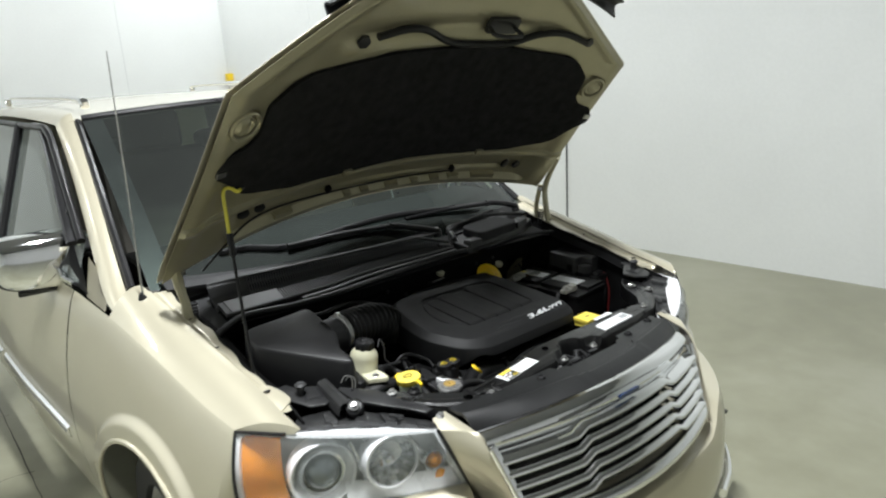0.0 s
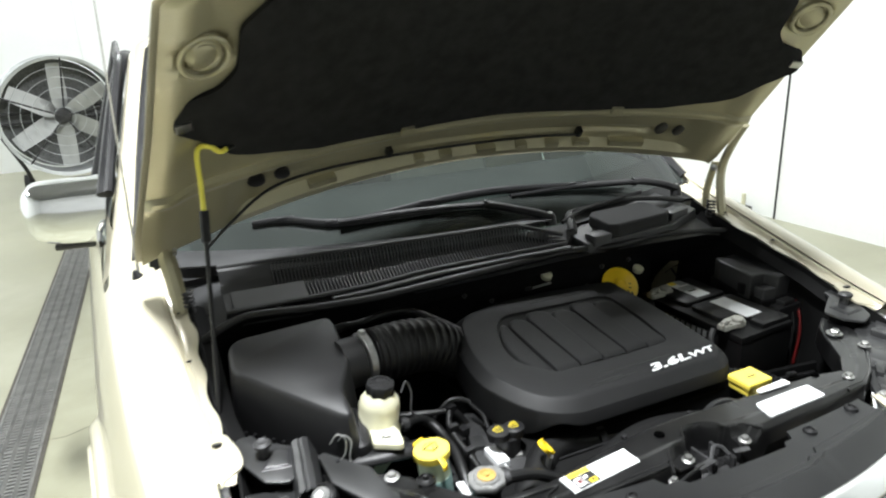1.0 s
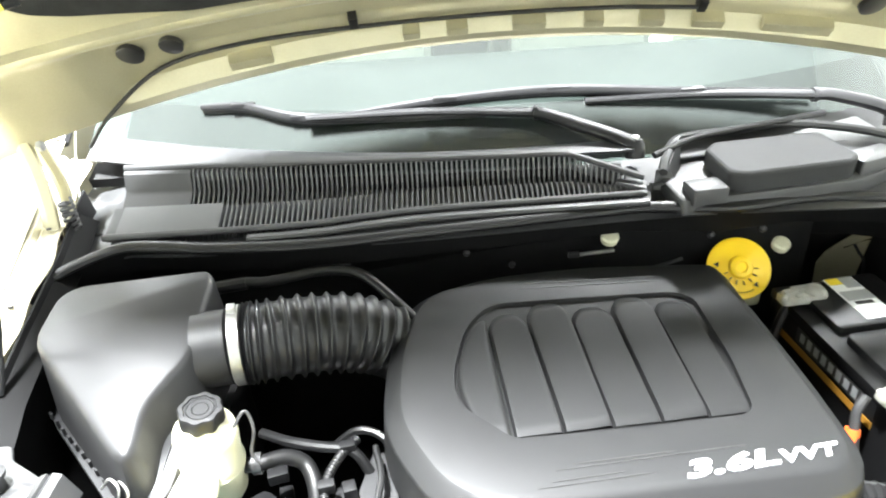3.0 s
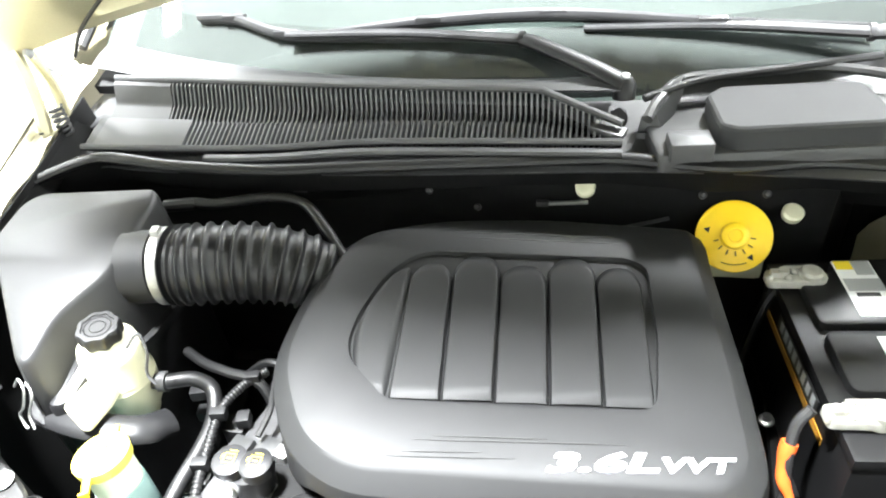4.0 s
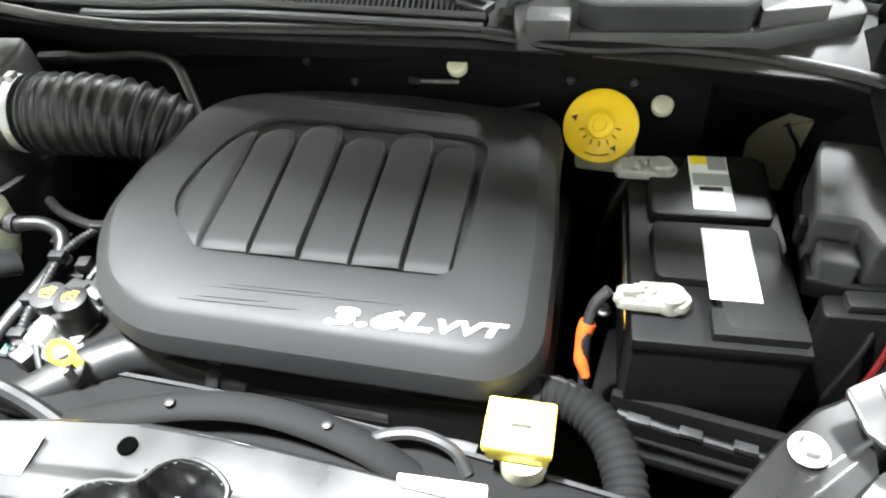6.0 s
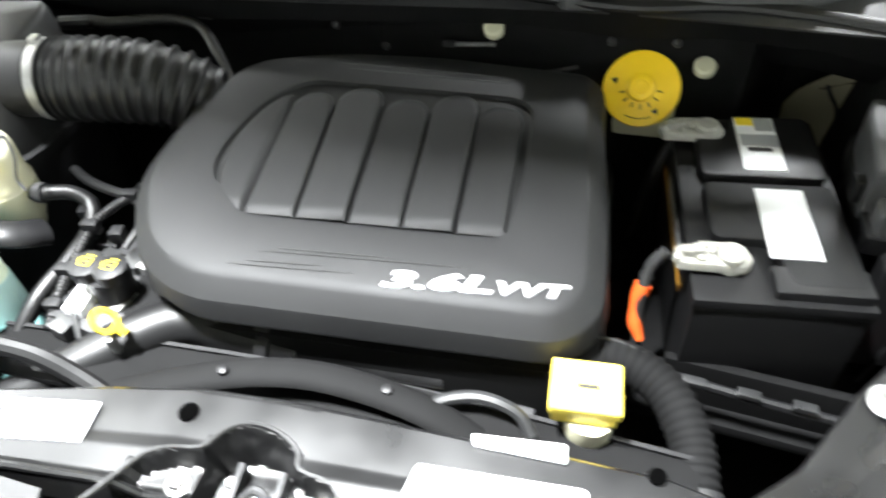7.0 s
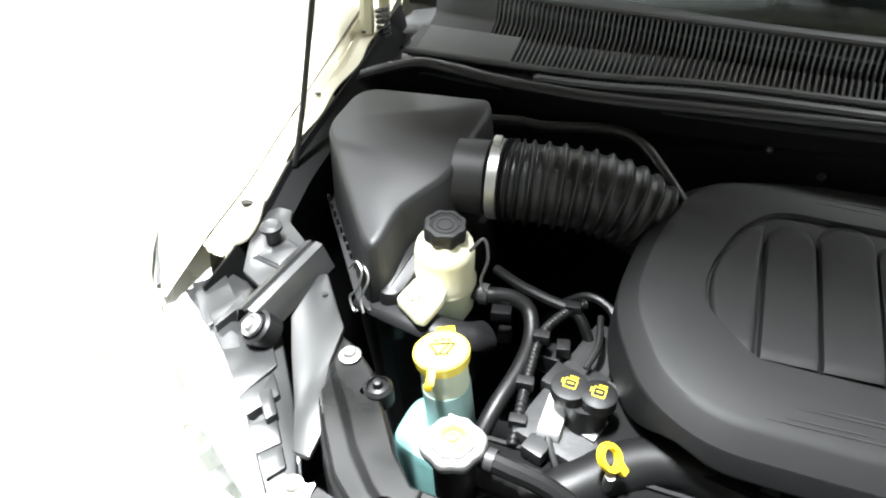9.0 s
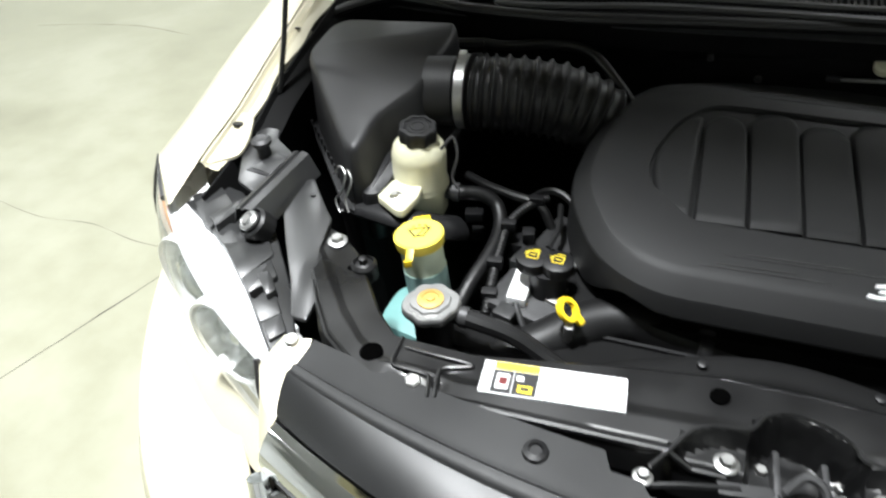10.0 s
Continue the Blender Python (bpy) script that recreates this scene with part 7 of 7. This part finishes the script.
# neck, clamp and bellows
AX = [Vector(p) for p in ((-0.50, 0.852, 0.945), (-0.455, 0.86, 0.945), (-0.41, 0.868, 0.944), (-0.35, 0.885, 0.938), (-0.29, 0.899, 0.927), (-0.238, 0.913, 0.900), (-0.20, 0.922, 0.860))]
part("neck", tube(AX[:2], 0.0545, 32, 3), AIRB, air)
dirn = (AX[2] - AX[1]).normalized()
part("hose_clamp", lathe([(0.0560, -0.0085), (0.0582, -0.007), (0.0582, 0.007), (0.0560, 0.0085)], 40, axis_pose(AX[1] + Vector((0.012, 0.002, 0)), dirn)), STEEL, air, "bright steel hose clamp")
part("clamp_screw", box((-0.443, 0.865, 1.0055), (0.012, 0.016, 0.010), 0.002, (0, 0, 10)), STEEL, air)
NB = 16


def bellow_r(t):
    return 0.0535 + 0.0068 * (0.5 + 0.5 * math.cos(2 * math.pi * t * NB)) ** 3 + 0.0045 * math.sin(math.pi * t) - 0.006 * t


part("bellows", tube([AX[1] + Vector((0.022, 0.004, 0))] + AX[2:], lambda t: bellow_r(t), 32, 44), RUBBER, air, "ribbed black rubber bellows", 1.2)
part("breather_hose", tube([(-0.505, 0.985, 0.965), (-0.46, 0.99, 0.97), (-0.42, 0.992, 0.968), (-0.34, 1.015, 0.968), (-0.28, 1.01, 0.962), (-0.23, 0.965, 0.945), (-0.185, 0.915, 0.925)], 0.0085, 12), RUBBER, air)
part("breather_joint", tube([(-0.51, 0.985, 0.965), (-0.455, 0.99, 0.969)], 0.0105, 10, 2), BLACK, air)

# brake fluid reservoir
RIBM = material("worn_yellow_print", (0.22, 0.13, 0.01), rough=0.5, mottle=0.2, mottle_scale=60)
brake = empty("brake_reservoir", "white brake fluid reservoir under a wide yellow cap", "reservoir")
BD = Vector((-0.06, -0.76, 0.65)).normalized()
BC = axis_pose((0.381, 1.088, 0.872), BD) @ Matrix.Diagonal((0.85, 0.85, 1.0, 1.0))
part("body", box((0.39, 1.125, 0.82), (0.09, 0.07, 0.07), 0.012), WHITEP, brake)
part("print_line", moved(tube([(0.052 * math.cos(math.radians(a)), 0.052 * math.sin(math.radians(a)), 0.0075) for a in range(250, 300, 8)], 0.0009, 5, 2), BC), RIBM, brake)
part("neck", moved(lathe([(0.040, -0.05), (0.044, -0.004)], 28), BC), WHITEP, brake)
part("cap", moved(lathe([(0.063, 0.0), (0.066, 0.002), (0.065, 0.0045), (0.052, 0.007), (0.030, 0.009), (0.024, 0.011), (0.023, 0.018), (0.020, 0.020), (0.012, 0.0205), (0.011, 0.0185), (0.005, 0.0185)], 44), BC), CAPYEL, brake, "wide yellow cap")
for k in range(7):
    a = math.radians(200 + 26 * k)
    part("grip_rib", moved(box((0.032 * math.cos(a), 0.032 * math.sin(a), 0.011), (0.009, 0.0022, 0.004), 0.0008, (0, 0, math.degrees(a))), BC), RIBM, brake)
for a in (170, 310):
    a = math.radians(a)
    part("warning_mark", moved(rings([[(0.047 * math.cos(a) + 0.0065 * math.cos(a + b), 0.047 * math.sin(a) + 0.0065 * math.sin(a + b), z) for b in (0, 2.09, 4.19)] for z in (0.006, 0.0092)]), BC), LABELK, brake)

# painted corner of the bulkhead beside the fuse box
def corner_panel(u, v):
    x = 0.611 + 0.30 * u
    top = 0.780 + 0.070 * min(1.0, u / 0.25) ** 0.6 - 0.008 * max(0.0, u - 0.5)
    return (x, 1.232 - 0.015 * math.sin(math.pi * min(1.0, 0.15 + 0.85 * v)) * min(1.0, 0.3 + 2 * u), 0.690 + (top - 0.690) * v)


# body colour in its shade-darkened copy
part("bulkhead_corner", grid(corner_panel, 24, 14, 0.004), SHADED_PAINT, bay, "cream painted corner of the bulkhead", 0.8)
part("seam", tube([Vector(corner_panel(u, 0.88)) + Vector((0, -0.002, 0)) for u in (0.15, 0.3, 0.5, 0.7, 0.95)], 0.0028, 6), DULL, bay)
part("wire", tube([(0.655, 1.195, 0.840), (0.664, 1.19, 0.825), (0.680, 1.19, 0.800), (0.690, 1.195, 0.75)], 0.0030, 6), RUBBER, bay)

# battery
bat = empty("car_battery", "black car battery with white labels and clamped terminals", "battery")
BT = pose(0.545, 0.885, 0.0, 0, 0, 6.0)


def bpart(nm, bm, mat, label="", parent=None):
    return part(nm, moved(bm, BT), mat, parent or bat, label)


bpart("case", box((-0.0075, 0, 0.755), (0.185, 0.345, 0.17), 0.008), BATM)
bpart("lid", box((-0.0075, 0, 0.846), (0.189, 0.348, 0.018), 0.005), BATM)
bpart("cell_cover", slab(rounded([(-0.075, 0.03), (0.076, 0.03), (0.076, 0.165), (-0.02, 0.165), (-0.03, 0.13), (-0.075, 0.125)], 0.012), 0.85, 0.868, 0.004), BLACK)
bpart("cell_cover", slab(rounded([(-0.075, 0.018), (0.076, 0.018), (0.080, -0.155), (0.0, -0.155), (-0.01, -0.085), (-0.075, -0.085)], 0.014), 0.85, 0.868, 0.004), BLACK)
bpart("front_step", box((0.033, -0.145, 0.858), (0.10, 0.04, 0.018), 0.004), BLACK)
for (x0, y0, x1, y1, mat) in ((-0.021, 0.043, 0.030, 0.158, LABELW), (-0.016, -0.115, 0.040, 0.005, LABELW)):
    bpart("label", box(((x0 + x1) / 2, (y0 + y1) / 2, 0.8684), (x1 - x0, y1 - y0, 0.0012)), mat)
bpart("label_strip", box((-0.008, 0.148, 0.8694), (0.022, 0.018, 0.0008)), LABELY)
bpart("label_strip", box((0.016, 0.142, 0.8694), (0.024, 0.03, 0.0008)), LABELG)
bpart("label_strip", box((0.006, 0.105, 0.8694), (0.048, 0.026, 0.0008)), LABELG)
bpart("label_strip", box((0.004, 0.085, 0.8694), (0.03, 0.008, 0.0008)), LABELK)
bpart("side_badge", box((-0.1025, 0.012, 0.797), (0.0012, 0.235, 0.012)), LABELO, "copper coloured label on the case")
bpart("side_badge", box((-0.1030, 0.005, 0.822), (0.0012, 0.16, 0.026)), LABELK)
for k in range(8):
    bpart("maker_bar", box((-0.1037, 0.068 - 0.0185 * k, 0.823), (0.0008, 0.0115, 0.016 + 0.002 * (k % 2)), 0.0003), LABELG)
for ty, nm in ((0.122, "negative_terminal"), (-0.122, "positive_terminal")):
    bpart(nm, lathe([(0.009, 0.85), (0.009, 0.878), (0.007, 0.882)], 20, pose(-0.065, ty, 0)), STEEL, "bright battery post")
    bpart("clamp", join(slab(rounded([(-0.12, ty - 0.014), (-0.045, ty - 0.016), (-0.035, ty), (-0.045, ty + 0.016), (-0.12, ty + 0.014)], 0.008), 0.862, 0.874, 0.003), lathe([(0.016, 0.858), (0.016, 0.880), (0.013, 0.883)], 24, pose(-0.06, ty, 0)), lathe([(0.0075, 0.872), (0.0075, 0.885)], 6, pose(-0.098, ty, 0)), box((-0.105, ty, 0.878), (0.02, 0.012, 0.010), 0.003), box((-0.08, ty + 0.012, 0.872), (0.03, 0.008, 0.016), 0.003), *[lathe([(0.006, 0.87), (0.0055, 0.8775), (0.002, 0.880)], 8, pose(-0.118 + 0.0125 * q, ty - 0.007 + 0.013 * (q % 2), 0)) for q in range(4)]), LEAD, "crimped steel cable clamp")
part("cable", tube([(0.43, 0.765, 0.862), (0.415, 0.755, 0.84), (0.41, 0.735, 0.80), (0.415, 0.72, 0.74), (0.42, 0.70, 0.66)], 0.007, 10), DARKMETAL, bat)
part("orange_sleeve", tube([(0.411, 0.747, 0.820), (0.407, 0.737, 0.798), (0.408, 0.726, 0.775), (0.417, 0.715, 0.755)], lambda t: 0.0100 - 0.0035 * t + 0.0008 * math.sin(11 * t), 12), ORANGE, bat, "orange cable sleeve")
part("ground_cable", tube([(0.46, 1.0, 0.862), (0.43, 1.0, 0.84), (0.41, 0.985, 0.78), (0.40, 0.98, 0.68)], 0.008, 8), RUBBER, bat)
part("shield", box((0.58, 0.70, 0.69), (0.26, 0.012, 0.10), 0.004, (0, 0, -5)), DULL, bat, "black heat shield at the battery's front")
part("tray", box((0.57, 0.87, 0.655), (0.27, 0.40, 0.02), 0.006, (0, 0, -5)), DULL, bat)
part("tray_edge", tube([(0.46, 0.685, 0.735), (0.55, 0.675, 0.73), (0.68, 0.665, 0.725)], 0.006, 8), BLACK, bat)
for x in (0.485, 0.545, 0.605):
    part("tray_clip", box((x, 0.679 - 0.08 * (x - 0.485), 0.738), (0.026, 0.012, 0.008), 0.002, (0, 0, -6)), GREY, bat)
part("hold_down", lathe([(0.011, 0), (0.011, 0.004), (0.007, 0.006), (0.007, 0.012)], 16, pose(0.425, 0.875, 0.70)), STEEL, bat)

# fuse box beside the battery
fuse = empty("fuse_box", "black fuse and relay box with a smooth lid", "fuse box")
part("lid", slab(rounded([(0.652, 0.985), (0.662, 1.020), (0.720, 1.018), (0.795, 1.000), (0.780, 0.835), (0.700, 0.825), (0.688, 0.862), (0.642, 0.864)], 0.006), 0.86, 0.930, 0.005), FUSEM, fuse, "flat stepped lid", 0.3)
part("lid_rim", slab(rounded([(0.647, 0.985), (0.657, 1.026), (0.720, 1.024), (0.800, 1.006), (0.785, 0.829), (0.700, 0.815), (0.644, 0.822)], 0.006), 0.845, 0.872, 0.004), BLACK, fuse, "", 0.3)
part("step", slab(rounded([(0.650, 0.858), (0.690, 0.857), (0.692, 0.819), (0.650, 0.824)], 0.006), 0.86, 0.902, 0.004), FUSEM, fuse, "", 0.3)
part("body", slab(rounded([(0.656, 0.985), (0.664, 1.016), (0.79, 0.99), (0.775, 0.84), (0.665, 0.83)], 0.01), 0.62, 0.848, 0.004), BLACK, fuse)
part("side_pod", slab(rounded([(0.66, 0.775), (0.755, 0.785), (0.76, 0.822), (0.66, 0.812)], 0.01), 0.70, 0.862, 0.006), BLACK, fuse)
part("connector", box((0.705, 0.80, 0.868), (0.045, 0.025, 0.012), 0.004, (0, 0, 8)), GREY, fuse)
part("latch", box((0.639, 0.89, 0.885), (0.010, 0.02, 0.03), 0.003), BLACK, fuse)
for k, (mat, dx) in enumerate(((RUBBER, 0.02), (REDP, 0.042), (RUBBER, 0.055))):
    part("cable", tube([(0.70 + dx, 0.800, 0.862), (0.695 + dx, 0.778, 0.83), (0.675 + dx * 1.2, 0.76, 0.78), (0.66 + dx, 0.75, 0.70)], 0.0038, 8), mat, fuse)

# coolant reservoir cap with its neck
cool = empty("coolant_filler", "square yellow coolant cap on a cream filler neck", "coolant filler")
CM = pose(0.362, 0.576, 0.835, 0, 0, 4)
part("cap", moved(box((0, 0, 0), (0.072, 0.062, 0.014), 0.005, seg=3), CM), PALEYEL, cool, "square yellow cap")
part("cap_rim", moved(box((0, 0, -0.014), (0.066, 0.056, 0.02), 0.004), CM), PALEYEL, cool)
part("cap_slot", moved(box((0.002, -0.002, 0.0072), (0.022, 0.005, 0.001)), CM), LABELK, cool)
for k in (-1, 1):
    part("cap_ridge", moved(box((0.0, 0.014 * k + 0.004, 0.007), (0.016, 0.0015, 0.0012)), CM), PALEYEL, cool)
part("neck", moved(lathe([(0.022, -0.12), (0.022, -0.06), (0.025, -0.05), (0.025, -0.022)], 24, pose(0.006, -0.016, 0)), CM), WHITEP, cool)
part("elbow", tube([(0.362, 0.575, 0.77), (0.372, 0.555, 0.765), (0.392, 0.54, 0.765)], 0.017, 12), WHITEP, cool)

# large hose at the left end of the radiator
lh = empty("lower_hose", "thick grey-black coolant hose with ribbed wrap", "hose")
part("hose", tube([(0.27, 0.64, 0.76), (0.34, 0.655, 0.78), (0.40, 0.655, 0.785), (0.445, 0.63, 0.782), (0.472, 0.585, 0.775), (0.482, 0.54, 0.765), (0.486, 0.49, 0.75)], lambda t: 0.0235 + 0.0011 * math.cos(t * 190), 18, 30), DULL, lh, "", 1.2)
for k in range(5):
    part("wrap", tube([(0.30 + 0.01 * k, 0.66 + 0.004 * k, 0.79 - 0.003 * k), (0.38, 0.667 + 0.003 * k, 0.805 - 0.006 * k), (0.44, 0.645 - 0.002 * k, 0.80 - 0.006 * k), (0.465, 0.61 - 0.004 * k, 0.797 - 0.006 * k)], 0.003, 6), GREY, lh)
part("clamp", lathe([(0.026, -0.012), (0.028, 0), (0.026, 0.012)], 24, axis_pose((0.484, 0.515, 0.757), (0.1, -1, -0.25))), GREY, lh)

# fan shroud behind the radiator
shr = empty("radiator_fan_shroud", "black plastic fan shroud behind the radiator", "shroud")
part("shroud", grid(lambda u, v: (-0.36 + 0.84 * u, 0.475 + 0.07 * v + 0.02 * math.sin(math.pi * u) * v, 0.835 - 0.05 * v + 0.012 * math.sin(math.pi * min(1, max(0, (u - 0.35) * 2.2))) * v - 0.03 * (1 - v)), 40, 8, 0.005), DULL, shr)
part("shroud_face", grid(lambda u, v: (-0.36 + 0.84 * u, 0.55 + 0.02 * math.sin(math.pi * u), 0.79 - 0.3 * v), 30, 4, 0.005), BLACK, shr)
part("fan_ring", tube([(0.05 + 0.17 * math.cos(a), 0.545, 0.64 + 0.17 * math.sin(a)) for a in [math.pi * i / 16 for i in range(17)]], 0.012, 8, 1), BLACK, shr)
part("motor_ring", tube([(0.19, 0.53, 0.795), (0.215, 0.545, 0.81), (0.255, 0.555, 0.815), (0.295, 0.55, 0.808), (0.315, 0.535, 0.79)], 0.007, 8), GREY, shr)
# same extra dark black here, for the shadow lying over the shroud
part("rib", tube([(-0.15, 0.478, 0.802), (-0.06, 0.505, 0.82), (0.02, 0.528, 0.826), (0.10, 0.538, 0.822), (0.2, 0.53, 0.810), (0.28, 0.51, 0.785)], 0.019, 12, 6, 0.45), DULL, shr)
for x, y, z in ((-0.02, 0.515, 0.836), (0.16, 0.536, 0.826)):
    part("screw", lathe([(0.006, -0.004), (0.006, 0.002), (0.004, 0.003)], 12, pose(x, y, z)), BLACK, shr)

# wiring looms and small fittings around the engine
loom = empty("wiring_loom", "black corrugated wiring loom with clips", "wiring")
part("loom", tube([(-0.28, 0.775, 0.83), (-0.30, 0.74, 0.835), (-0.315, 0.70, 0.83), (-0.312, 0.65, 0.82), (-0.305, 0.60, 0.81), (-0.298, 0.55, 0.79)], lambda t: 0.0065 + 0.0008 * math.cos(t * 260), 10, 40), RUBBER, loom, "", 1.2)
for p in ((-0.312, 0.69, 0.835), (-0.308, 0.62, 0.822), (-0.30, 0.575, 0.805), (-0.29, 0.755, 0.838)):
    part("clip", box(p, (0.022, 0.014, 0.016), 0.003, (0, 0, 10)), BLACK, loom)
part("branch", tube([(-0.25, 0.745, 0.845), (-0.24, 0.70, 0.84), (-0.245, 0.665, 0.83)], 0.0045, 8), RUBBER, loom)
part("branch", tube([(-0.32, 0.78, 0.81), (-0.28, 0.785, 0.838), (-0.245, 0.775, 0.835), (-0.225, 0.75, 0.82)], 0.006, 8), RUBBER, loom)
part("branch", tube([(-0.272, 0.60, 0.80), (-0.262, 0.57, 0.812), (-0.245, 0.545, 0.80), (-0.235, 0.535, 0.79)], 0.004, 8), GREY, loom)
for p, sx in (((-0.325, 0.67, 0.80), 0.02), ((-0.285, 0.70, 0.815), 0.018), ((-0.34, 0.61, 0.77), 0.025), ((-0.40, 0.77, 0.775), 0.03), ((-0.385, 0.745, 0.76), 0.02)):
    part("plug", box(p, (sx, 0.02, 0.018), 0.003, (0, 0, 15)), BLACK, loom)
for p in ((-0.225, 0.735, 0.83), (-0.21, 0.70, 0.815), (-0.335, 0.715, 0.80)):
    bolt(p, (0, -0.3, 1), 0.005, loom, STEEL, "nut")
part("tag", box((-0.362, 0.525, 0.82), (0.018, 0.03, 0.003), 0.001, (20, 20, 15)), LABELW, loom, "small pale tag")
